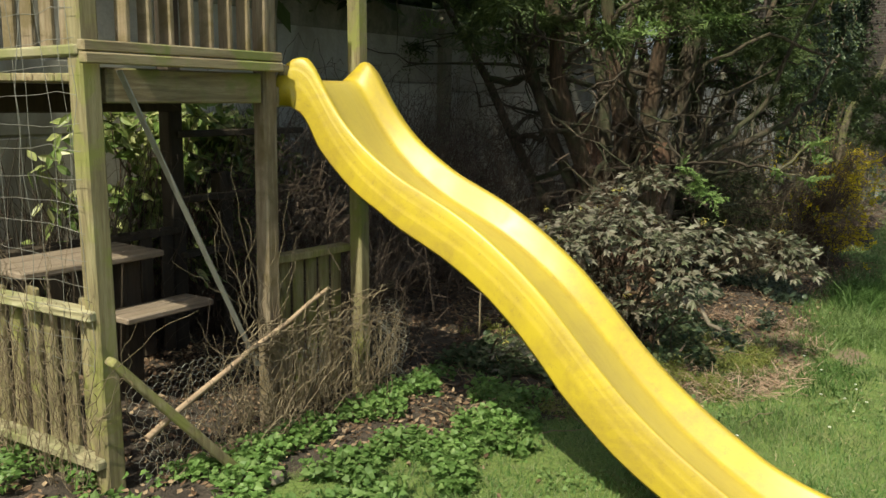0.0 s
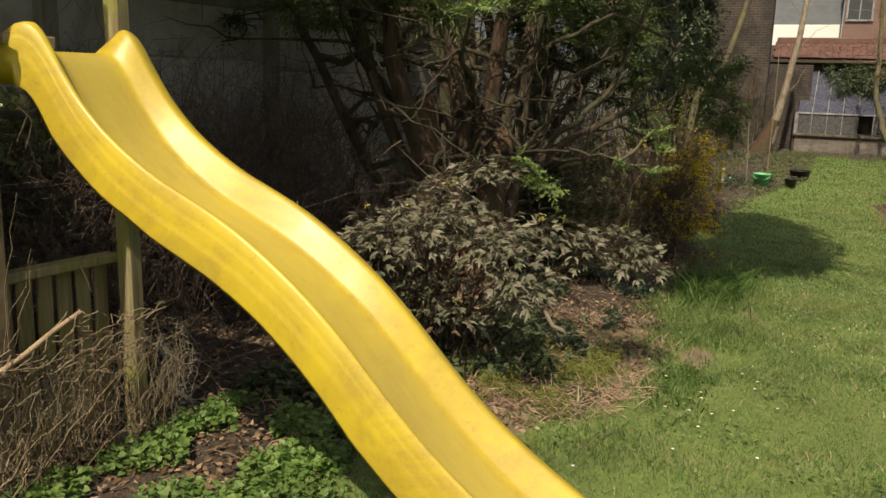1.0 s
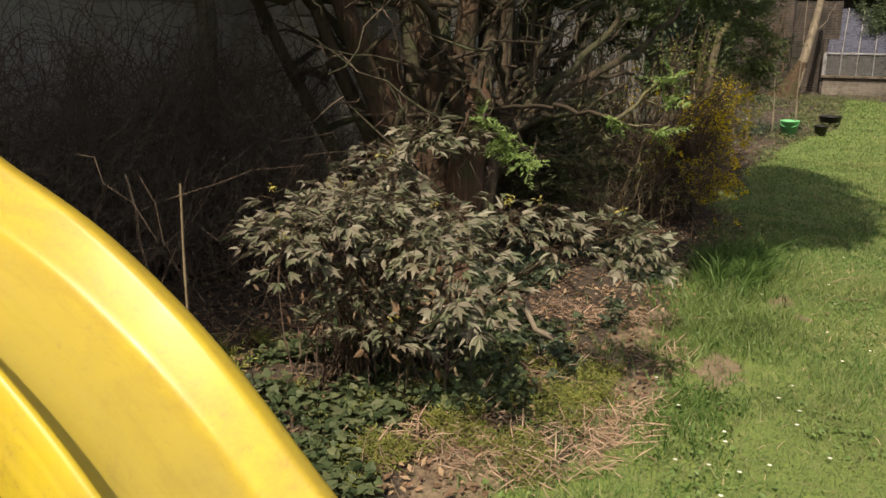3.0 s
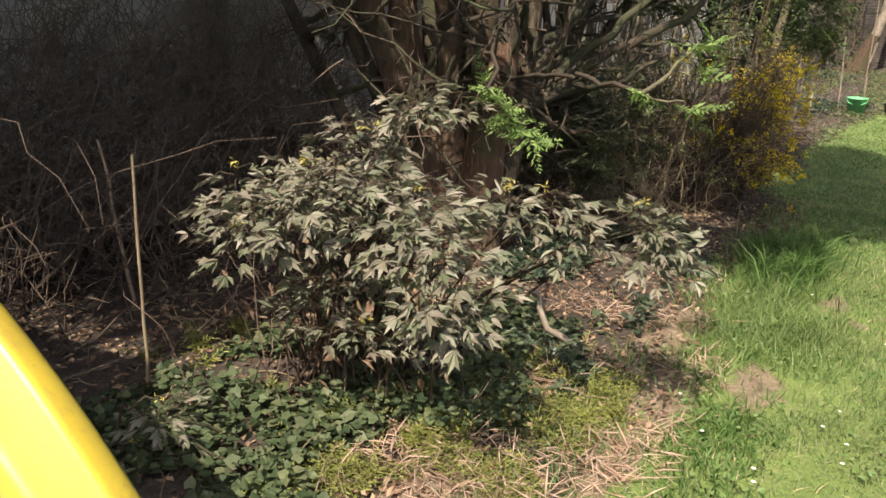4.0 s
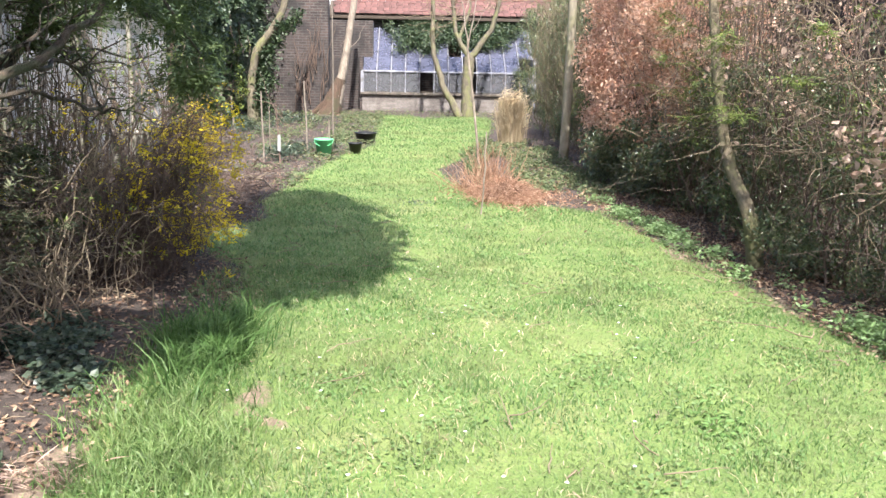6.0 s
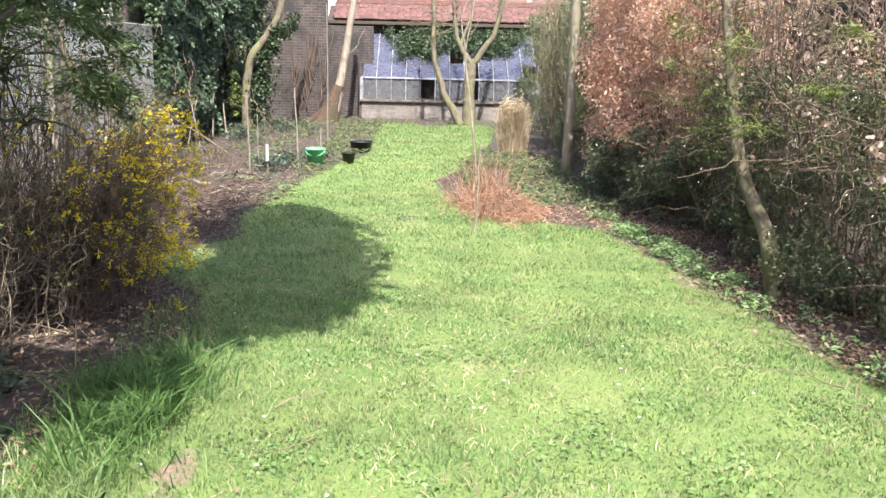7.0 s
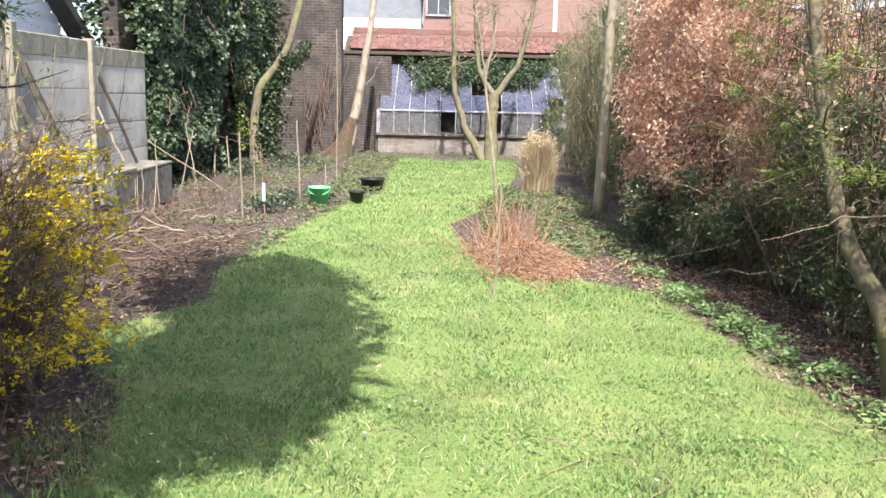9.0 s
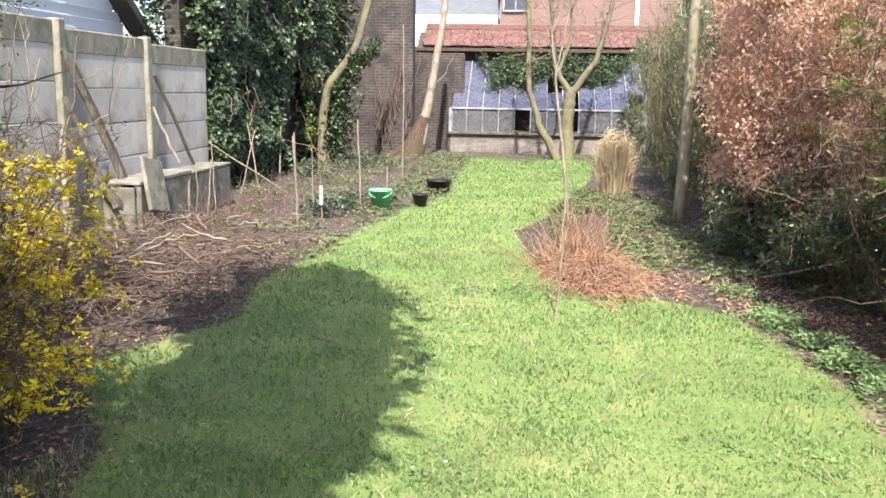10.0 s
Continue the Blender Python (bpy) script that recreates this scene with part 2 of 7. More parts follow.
def bricks(name, cols, mortar, offset_axis="xz"):
    m, nt, b = fresh(name)
    tc = nt.nodes.new("ShaderNodeTexCoord")
    sp = nt.nodes.new("ShaderNodeSeparateXYZ")
    cb = nt.nodes.new("ShaderNodeCombineXYZ")
    nt.links.new(tc.outputs["Object"], sp.inputs[0])
    nt.links.new(sp.outputs[0 if offset_axis == "xz" else 1], cb.inputs[0])
    nt.links.new(sp.outputs[2], cb.inputs[1])
    bt = nt.nodes.new("ShaderNodeTexBrick")
    nt.links.new(cb.outputs[0], bt.inputs["Vector"])
    bt.inputs["Color1"].default_value, bt.inputs["Color2"].default_value = (*cols[0], 1), (*cols[1], 1)
    bt.inputs["Mortar"].default_value = (*mortar, 1)
    bt.inputs["Scale"].default_value = 1.0
    bt.inputs["Mortar Size"].default_value = 0.012
    bt.inputs["Brick Width"].default_value, bt.inputs["Row Height"].default_value = 0.22, 0.075
    n1 = noise_tex(nt, tc.outputs["Object"], 1.6, 6, 0.7, 0.5)
    n2 = noise_tex(nt, tc.outputs["Object"], 30, 4)
    col = mix_col(nt, ramp_mix(nt, n1, [(0.36, (0, 0, 0)), (0.62, (0.85, 0.85, 0.85))]), bt.outputs[0], cols[2])
    col = mix_col(nt, 0.5, col, mix_col(nt, 1.0, col, ramp_mix(nt, n2, [(0.3, (0.5, 0.5, 0.5)), (0.7, (1.3, 1.3, 1.3))]), "MULTIPLY"))
    nt.links.new(col, b.inputs["Base Color"])
    b.inputs["Roughness"].default_value = 0.9
    bp = nt.nodes.new("ShaderNodeBump")
    bp.inputs["Strength"].default_value, bp.inputs["Distance"].default_value = 0.6, 0.01
    nt.links.new(math_node(nt, "SUBTRACT", n2, bt.outputs[1]), bp.inputs["Height"])
    nt.links.new(bp.outputs[0], b.inputs["Normal"])
    return m


M_BRICK = bricks("old brown brick", [(0.036, 0.025, 0.022), (0.08, 0.053, 0.046), (0.02, 0.018, 0.017)], (0.1, 0.091, 0.085))
M_BRICKY = bricks("old brown brick end", [(0.036, 0.025, 0.022), (0.08, 0.053, 0.046), (0.02, 0.018, 0.017)], (0.1, 0.091, 0.085), "yz")
M_BRICK_PINK = bricks("pink house brick", [(0.165, 0.08, 0.068), (0.21, 0.11, 0.092), (0.18, 0.11, 0.096)], (0.21, 0.175, 0.16), "yz")
M_BRICK_PALE = bricks("limewashed brick", [(0.17, 0.145, 0.13), (0.25, 0.22, 0.2), (0.09, 0.075, 0.065)], (0.2, 0.185, 0.17), "yz")


def window_glass():
    m, nt, b = fresh("dusty glass")
    tc = nt.nodes.new("ShaderNodeTexCoord")
    n = noise_tex(nt, tc.outputs["Object"], 3, 6, 0.7, 0.7)
    b.inputs["Base Color"].default_value = (0.085, 0.088, 0.125, 1)
    b.inputs["Roughness"].default_value = 0.3
    b.inputs["Transmission Weight"].default_value = 0.0
    gl = nt.nodes.new("ShaderNodeBsdfTransparent")
    gl.inputs[0].default_value = (0.85, 0.88, 0.95, 1)
    mx = nt.nodes.new("ShaderNodeMixShader")
    nt.links.new(ramp_mix(nt, n, [(0.3, (0.45, 0.45, 0.45)), (0.7, (0.85, 0.85, 0.85))]), mx.inputs[0])
    nt.links.new(gl.outputs[0], mx.inputs[1])
    nt.links.new(b.outputs[0], mx.inputs[2])
    nt.links.new(mx.outputs[0], nt.nodes["Material Output"].inputs[0])
    return m


M_GLASS = window_glass()
M_GLASS_GREY = M_GLASS.copy()
M_GLASS_GREY.node_tree.nodes["Principled BSDF"].inputs["Base Color"].default_value = (0.1, 0.1, 0.107, 1)
M_DARKPANE = plain_gloss("dark window glass", (0.05, 0.055, 0.07), 0.15)

L_PEONY = leafy("grey green peony leaf", [(0.105, 0.126, 0.075), (0.155, 0.16, 0.108), (0.196, 0.166, 0.137), (0.13, 0.154, 0.098), (0.234, 0.203, 0.174), (0.171, 0.186, 0.121)], 0.5, 0.2, 0.45, (0.23, 0.185, 0.165))
L_BUD = leafy("yellow bud", [(0.5, 0.42, 0.1), (0.55, 0.5, 0.2)], 0.6, 0.3)
L_IVY = leafy("dark ivy leaf", [(0.016, 0.032, 0.013), (0.03, 0.052, 0.02), (0.045, 0.07, 0.03), (0.085, 0.11, 0.06)], 0.45, 0.15, 0.5)
L_GROUNDIVY = leafy("ground ivy leaf", [(0.028, 0.045, 0.03), (0.047, 0.07, 0.046), (0.078, 0.107, 0.07), (0.12, 0.14, 0.095)], 0.36, 0.3)
L_IVY_LT = leafy("fresh ground ivy leaf", [(0.04, 0.064, 0.034), (0.066, 0.094, 0.048), (0.1, 0.13, 0.07), (0.15, 0.165, 0.095)], 0.5, 0.3, 0.2)
L_WEED = leafy("fresh weed leaf", [(0.11, 0.2, 0.055), (0.16, 0.27, 0.08), (0.23, 0.33, 0.12)], 0.5, 0.4)
L_BORDER = leafy("pale fresh weed leaf", [(0.15, 0.24, 0.085), (0.23, 0.34, 0.14), (0.34, 0.44, 0.23)], 0.45, 0.4)
L_RHODO = leafy("glossy laurel leaf", [(0.12, 0.19, 0.055), (0.2, 0.28, 0.09), (0.32, 0.37, 0.14), (0.5, 0.5, 0.25)], 0.35, 0.35, 0.5)
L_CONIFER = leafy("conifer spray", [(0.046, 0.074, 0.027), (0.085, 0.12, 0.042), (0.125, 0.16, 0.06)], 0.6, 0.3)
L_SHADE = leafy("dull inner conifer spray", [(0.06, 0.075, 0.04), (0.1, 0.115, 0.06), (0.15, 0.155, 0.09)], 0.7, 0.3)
# brighter copy of the conifer green, with sunlight in the colour
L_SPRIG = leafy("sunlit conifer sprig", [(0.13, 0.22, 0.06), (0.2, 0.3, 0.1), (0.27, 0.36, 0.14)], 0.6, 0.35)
L_YELLOW = leafy("forsythia flower", [(0.68, 0.52, 0.018), (0.78, 0.63, 0.035), (0.6, 0.47, 0.035)], 0.6, 0.35)
L_COPPER = leafy("dry beech leaf", [(0.46, 0.24, 0.155), (0.63, 0.385, 0.275), (0.75, 0.535, 0.415), (0.55, 0.325, 0.23)], 0.5, 0.5)
L_TAN = leafy("withered pale leaf", [(0.42, 0.29, 0.22), (0.54, 0.4, 0.33), (0.34, 0.22, 0.165)], 0.7, 0.35)
L_LITTER = leafy("fallen leaf", [(0.09, 0.055, 0.038), (0.16, 0.098, 0.07), (0.25, 0.165, 0.115), (0.38, 0.28, 0.2)], 0.8, 0.1, 0.2)
L_HEDGE = leafy("dark hedge leaf", [(0.03, 0.052, 0.022), (0.06, 0.09, 0.036), (0.095, 0.125, 0.052), (0.14, 0.16, 0.07), (0.14, 0.11, 0.065)], 0.32, 0.22, 0.6)
L_HEDGE_LT = leafy("yellow green hedge leaf", [(0.12, 0.17, 0.04), (0.18, 0.23, 0.06), (0.25, 0.28, 0.08)], 0.5, 0.35)
L_MOSS = leafy("yellow green mat", [(0.14, 0.17, 0.04), (0.22, 0.24, 0.065), (0.3, 0.3, 0.1)], 0.6, 0.35)
L_GRASS = leafy("lawn grass", [(0.086, 0.167, 0.05), (0.137, 0.236, 0.083), (0.2, 0.295, 0.124), (0.32, 0.34, 0.195)], 0.6, 0.45, 0.12, (0.27, 0.27, 0.13))
L_TALLGRASS = leafy("tall grass", [(0.048, 0.1, 0.026), (0.09, 0.165, 0.048), (0.15, 0.235, 0.085)], 0.5, 0.4, 0.2)
L_LUSH = leafy("lush grass", [(0.105, 0.172, 0.05), (0.17, 0.25, 0.085), (0.255, 0.33, 0.145)], 0.4, 0.4, 0.3)
L_STRAW = leafy("straw", [(0.42, 0.32, 0.2), (0.54, 0.43, 0.29), (0.6, 0.5, 0.36)], 0.7, 0.35)
L_RUSTFERN = leafy("dead fern", [(0.24, 0.125, 0.08), (0.38, 0.215, 0.14), (0.52, 0.35, 0.25)], 0.8, 0.3)
L_BEDWEED = leafy("dull bed weed", [(0.07, 0.1, 0.045), (0.11, 0.15, 0.065), (0.16, 0.19, 0.09), (0.22, 0.19, 0.11)], 0.6, 0.3)
L_CLOVER = leafy("clover leaf", [(0.11, 0.19, 0.055), (0.155, 0.24, 0.08), (0.2, 0.285, 0.115)], 0.5, 0.3)
L_PETAL = leafy("white petal", [(0.8, 0.8, 0.78), (0.85, 0.85, 0.82)], 0.6, 0.3)


def ground_material():
    m, nt, b = fresh("garden ground")
    at = nt.nodes.new("ShaderNodeAttribute")
    at.attribute_name = "cover"
    sep = nt.nodes.new("ShaderNodeSeparateColor")
    nt.links.new(at.outputs["Color"], sep.inputs[0])
    tc = nt.nodes.new("ShaderNodeTexCoord")
    v = tc.outputs["Object"]
    n1, n2, n3 = noise_tex(nt, v, 1.3, 6, 0.65, 0.4), noise_tex(nt, v, 14, 6, 0.7), noise_tex(nt, v, 70, 4, 0.7)
    soil = ramp_mix(nt, n2, [(0.3, (0.03, 0.022, 0.018)), (0.5, (0.062, 0.046, 0.037)), (0.7, (0.125, 0.094, 0.076))])
    grass = ramp_mix(nt, n1, [(0.3, (0.11, 0.174, 0.04)), (0.55, (0.168, 0.234, 0.06)), (0.75, (0.26, 0.278, 0.105))])
    grass = mix_col(nt, ramp_mix(nt, n2, [(0.52, (0, 0, 0)), (0.74, (0.6, 0.6, 0.6))]), grass, (0.24, 0.21, 0.115))
    bare = ramp_mix(nt, n2, [(0.3, (0.16, 0.11, 0.075)), (0.7, (0.32, 0.24, 0.17))])
    f = math_node(nt, "ADD", sep.outputs[0], math_node(nt, "MULTIPLY", math_node(nt, "SUBTRACT", n2, 0.5), 0.9))
    f = ramp_mix(nt, f, [(0.42, (0, 0, 0)), (0.58, (1, 1, 1))])
    f2 = math_node(nt, "ADD", sep.outputs[1], math_node(nt, "MULTIPLY", math_node(nt, "SUBTRACT", n2, 0.5), 0.9))
    f2 = ramp_mix(nt, f2, [(0.42, (0, 0, 0)), (0.6, (1, 1, 1))])
    col = mix_col(nt, f, soil, grass)
    col = mix_col(nt, f2, col, bare)
    col = mix_col(nt, 0.6, col, mix_col(nt, 1.0, col, ramp_mix(nt, n3, [(0.3, (0.5, 0.5, 0.5)), (0.7, (1.35, 1.35, 1.35))]), "MULTIPLY"))
    nt.links.new(col, b.inputs["Base Color"])
    b.inputs["Roughness"].default_value = 0.95
    bp = nt.nodes.new("ShaderNodeBump")
    bp.inputs["Strength"].default_value, bp.inputs["Distance"].default_value = 0.8, 0.02
    nt.links.new(math_node(nt, "ADD", n2, n3), bp.inputs["Height"])
    nt.links.new(bp.outputs[0], b.inputs["Normal"])
    return m


M_GROUND = ground_material()


# ---- mesh helpers ----
RNG = np.random.default_rng(7)


def fast_mesh(name, verts, faces, material, parent=None, smooth=False):
    """One mesh object from arrays: faces all have the same number of corners."""
    verts = np.asarray(verts, np.float32)
    faces = np.asarray(faces, np.int32)
    me = bpy.data.meshes.new(name)
    k = faces.shape[1]
    me.vertices.add(len(verts))
    me.vertices.foreach_set("co", verts.ravel())
    me.loops.add(faces.size)
    me.loops.foreach_set("vertex_index", faces.ravel())
    me.polygons.add(len(faces))
    me.polygons.foreach_set("loop_start", np.arange(0, faces.size, k, dtype=np.int32))
    me.polygons.foreach_set("use_smooth", np.full(len(faces), smooth))
    me.update(calc_edges=True)
    me.materials.append(material)
    ob = new(name, me)
    if parent:
        ob.parent = parent
    return ob


def part(name, bm, material, parent=None, label="", smooth=False):
    me = bpy.data.meshes.new(name)
    bmesh.ops.recalc_face_normals(bm, faces=bm.faces)
    bm.to_mesh(me)
    bm.free()
    me.materials.append(material)
    if smooth:
        me.polygons.foreach_set("use_smooth", [True] * len(me.polygons))
    ob = new(name, me)
    if parent:
        ob.parent = parent
    if label:
        tagged(ob, label)
    return ob


def thing(name, label, category, group="", at=(0, 0, 0), kind=""):
    ob = new(name)
    ob.empty_display_size = 0.1
    ob.location = at
    return tagged(ob, label, category, group, kind)


def box(bm, c, size, rot=None, bevel=0.004, jitter=0.0):
    """A bevelled, slightly uneven board or block."""
    r = bmesh.ops.create_cube(bm, size=1)
    vs = r["verts"]
    bmesh.ops.scale(bm, vec=size, verts=vs)
    if jitter:
        for v in vs:
            v.co += Vector((random.uniform(-jitter, jitter) for _ in range(3)))
    if bevel:
        es = list({e for v in vs for e in v.link_edges})
        out = bmesh.ops.bevel(bm, geom=es, offset=bevel, segments=1, affect="EDGES")
        vs = list({v for f in out["faces"] for v in f.verts} | {v for v in vs if v.is_valid})
    if rot is not None:
        bmesh.ops.rotate(bm, cent=(0, 0, 0), matrix=rot.to_3x3(), verts=vs)
    bmesh.ops.translate(bm, vec=c, verts=vs)
    return vs


def bar(bm, p, q, w, d, bevel=0.003, roll=0.0, jitter=0.0):
    """A board of section w x d from p to q."""
    p, q = Vector(p), Vector(q)
    m = (q - p).to_track_quat("Z", "Y").to_matrix().to_4x4() @ Matrix.Rotation(roll, 4, "Z")
    return box(bm, (p + q) / 2, (w, d, (q - p).length), m, bevel, jitter)


def tube_arrays(path, radii, sides=6):
    path = np.asarray(path, float)
    radii = np.asarray(radii, float)
    n = len(path)
    t = np.gradient(path, axis=0)
    t /= np.linalg.norm(t, axis=1)[:, None] + 1e-9
    ref = np.array([0.0, 0.0, 1.0]) if abs(t[:, 2]).mean() < 0.8 else np.array([1.0, 0.0, 0.0])
    a = np.cross(t, ref)
    a /= np.linalg.norm(a, axis=1)[:, None] + 1e-9
    b = np.cross(t, a)
    ang = np.arange(sides) * 2 * np.pi / sides
    v = path[:, None] + radii[:, None, None] * (a[:, None] * np.cos(ang)[None, :, None] + b[:, None] * np.sin(ang)[None, :, None])
    i = np.arange(n - 1)[:, None] * sides
    j = np.arange(sides)[None]
    k = (j + 1) % sides
    f = np.stack([i + j, i + k, i + sides + k, i + sides + j], -1).reshape(-1, 4)
    return v.reshape(-1, 3), f


class Heap:
    """Collects arrays of vertices and faces with one number of corners."""

    def __init__(self):
        self.v, self.f, self.n = [], [], 0

    def add(self, v, f):
        self.v.append(v)
        self.f.append(f + self.n)
        self.n += len(v)

    def tube(self, path, radii, sides=6):
        self.add(*tube_arrays(path, radii, sides))

    def make(self, name, material, parent=None, smooth=True, kind=""):
        return tagged(fast_mesh(name, np.concatenate(self.v), np.concatenate(self.f), material, parent, smooth), kind=kind)


def wander(p, q, n, wobble, rng=RNG, sag=0.0):
    """A crooked way from p to q."""
    p, q = np.asarray(p, float), np.asarray(q, float)
    s = np.linspace(0, 1, n)[:, None]
    path = p + (q - p) * s
    off = np.cumsum(rng.normal(0, wobble, (n, 3)), axis=0)
    off -= off[0] + (off[-1] - off[0]) * s
    path = path + off
    path[:, 2] -= sag * 4 * (s * (1 - s))[:, 0]
    return path


LEAF_DIAMOND = (np.array([(0, 0, 0), (0.5, 0.42, 0.06), (0, 1, 0), (-0.5, 0.42, 0.06)]), np.array([(0, 1, 2, 3)]))
LEAF_LONG = (np.array([(0, 0, 0), (0.38, 0.22, 0.06), (0.5, 0.5, 0.05), (0, 1, -0.05), (-0.5, 0.5, 0.05), (-0.38, 0.22, 0.06)]), np.array([(0, 1, 2, 3), (0, 3, 4, 5)]))
LEAF_POINT = (np.array([(0, 0, 0), (0.34, 0.18, 0.07), (0.5, 0.42, 0.1), (0.3, 0.72, 0.06), (0, 0.45, -0.02), (0, 1, -0.1), (-0.3, 0.72, 0.06), (-0.5, 0.42, 0.1), (-0.34, 0.18, 0.07)]), np.array([(0, 1, 2, 4), (4, 2, 3, 5), (4, 5, 6, 7), (0, 4, 7, 8)]))
LEAF_CUT = (np.array([(0, 0, 0), (0.2, 0.2, 0.04), (0.5, 0.6, 0.02), (0.17, 0.56, 0.05), (0, 1, -0.1), (-0.17, 0.58, 0.05), (-0.48, 0.66, 0.02), (-0.2, 0.22, 0.04)]), np.array([(0, 1, 2, 3), (0, 3, 4, 5), (0, 5, 6, 7)]))
LEAF_HEART = (np.array([(0, 0.1, 0), (0.42, 0, 0.05), (0.5, 0.45, 0.08), (0, 1, -0.04), (-0.5, 0.45, 0.08), (-0.42, 0, 0.05)]), np.array([(0, 1, 2, 3), (0, 3, 4, 5)]))


def frames_from(axis, face, rng=RNG):
    """Turning matrices whose y axis is 'axis' and whose z axis is near 'face'."""
    y = axis / (np.linalg.norm(axis, axis=1)[:, None] + 1e-9)
    x = np.cross(y, face)
    x /= np.linalg.norm(x, axis=1)[:, None] + 1e-9
    z = np.cross(x, y)
    return np.stack([x, y, z], -1)


def leaves(name, pos, axis, face, length, width, shape, material, parent=None):
    """Leaves at pos that point along axis and face along face."""
    sv, sf = shape
    n = len(pos)
    m = frames_from(axis, face)
    length = np.broadcast_to(np.asarray(length, float), (n,))
    width = np.broadcast_to(np.asarray(width, float), (n,))
    loc = sv[None] * np.stack([width, length, length], -1)[:, None]
    v = pos[:, None] + np.einsum("nij,nkj->nki", m, loc)
    f = sf[None] + (np.arange(n) * len(sv))[:, None, None]
    return fast_mesh(name, v.reshape(-1, 3), f.reshape(-1, sf.shape[1]), material, parent)


def rand_dirs(n, rng=RNG):
    d = rng.normal(size=(n, 3))
    return d / np.linalg.norm(d, axis=1)[:, None]


def cloud_leaves(name, pos, size, material, parent=None, shape=LEAF_DIAMOND, ratio=0.55, up=0.5, droop=0.0, rng=RNG):
    n = len(pos)
    axis = rand_dirs(n, rng)
    axis[:, 2] = axis[:, 2] * 0.6 - droop
    face = rand_dirs(n, rng) * (1 - up) + np.array([0, 0, 1.0]) * up
    ln = size * rng.uniform(0.6, 1.3, n)
    return leaves(name, pos, axis, face, ln, ln * ratio, shape, material, parent)


def clumps(centres, radius, per, rng=RNG, squash=1.0):
    """Points scattered in clumps round centres."""
    c = np.repeat(np.asarray(centres, float), per, axis=0)
    d = rand_dirs(len(c), rng) * (rng.uniform(0, 1, len(c)) ** 0.5)[:, None] * radius
    d[:, 2] *= squash
    return c + d


def in_box(lo, hi, n, rng=RNG):
    return rng.uniform(lo, hi, (n, 3))


def fans(name, centres, branchlets, reach, leaflet, material, parent, rng=RNG, droop=0.35, bias=(0, 0, 0), rows=7):
    """Feathery sprays: leaflets set in two rows along drooping branchlets."""
    c = np.repeat(np.asarray(centres, float), branchlets, axis=0)
    n = len(c)
    d = rand_dirs(n, rng) + np.asarray(bias, float)
    d[:, 2] = d[:, 2] * 0.5 - droop * rng.uniform(0, 1, n)
    d /= np.linalg.norm(d, axis=1)[:, None]
    up = np.array([0, 0, 1.0]) + rng.normal(0, 0.4, (n, 3))
    side = np.cross(d, up)
    side /= np.linalg.norm(side, axis=1)[:, None]
    ln = reach * rng.uniform(0.5, 1.2, n)
    pos, axis, face, size = [], [], [], []
    for k in range(rows):
        a = (k + 0.5) / rows
        for sg in (-1, 1):
            pos.append(c + d * (ln * a)[:, None] + rng.normal(0, 0.004, (n, 3)))
            axis.append(d * 0.7 + side * sg * 0.8 + rng.normal(0, 0.12, (n, 3)))
            face.append(up)
            size.append(leaflet * (1.2 - 0.8 * a) * rng.uniform(0.7, 1.3, n))
    pos, axis, face, size = (np.concatenate(v) for v in (pos, axis, face, size))
    return leaves(name, pos, axis, face, size, size * 0.3, LEAF_DIAMOND, material, parent)


# ---- the ground ----
def gz(x, y):
    """Height of the ground: a gentle fall along the garden, level further on."""
    x, y = np.asarray(x, float), np.asarray(y, float)
    p = 0.152 - 0.0335 * np.clip(x, -12, 60) + 0.0103 * np.clip(y, -8, 8)
    h = p + 0.41
    return -0.41 + 0.5 * (h + np.sqrt(h * h + 0.0036))


LAWN_X = [-9, 2.2, 3.0, 3.6, 4.0, 4.6, 5.4, 6.0, 7.2, 8.1, 8.8, 9.5, 10.2, 10.7, 11.1, 11.7, 12.9, 14.2, 16.4, 18.3, 20.2, 24, 28.5]
LAWN_Y = [2.3, 2.1, 1.85, 1.5, 1.2, 0.92, 0.95, 1.1, 1.12, 0.86, 0.95, 1.12, 1.62, 1.74, 1.52, 1.3, 1.56, 1.43, 1.35, 1.15, 0.65, 0.8, 0.9]
EDGE_X = [-9, 7, 9, 11, 12.5, 13.1, 13.6, 15, 16.6, 18, 20, 24, 28.5]
EDGE_Y = [-2.8, -2.62, -2.46, -2.28, -2.1, -1.5, -0.95, -0.6, -0.45, -0.9, -1.4, -1.9, -2.3]
BARE = [(4.1, 1.3, 0.42, 0.2), (4.75, 0.98, 0.5, 0.14), (5.55, 0.7, 0.34, 0.16), (5.9, 1.15, 0.42, 0.16), (5.2, 0.98, 0.4, 0.16), (10.3, -2.3, 0.5, 0.12), (8.6, -2.46, 0.5, 0.1), (6.9, 0.55, 0.2, 0.12), (13.1, -0.2, 0.2, 0.1), (2.75, 1.95, 0.2, 0.14), (6.18, 1.14, 0.32, 0.18), (6.75, 0.62, 0.2, 0.09), (6.6, 0.4, 0.1, 0.06), (7.05, 0.6, 0.16, 0.07)]


def lawn_mask(x, y):
    d = np.minimum(np.interp(x, LAWN_X, LAWN_Y) - y, y - np.interp(x, EDGE_X, EDGE_Y))
    m = np.clip(d / 0.3 + 0.5, 0, 1)
    return m * np.clip((28.3 + 0.5 * np.sin(y * 3.1) - x) / 1.4, 0, 1)


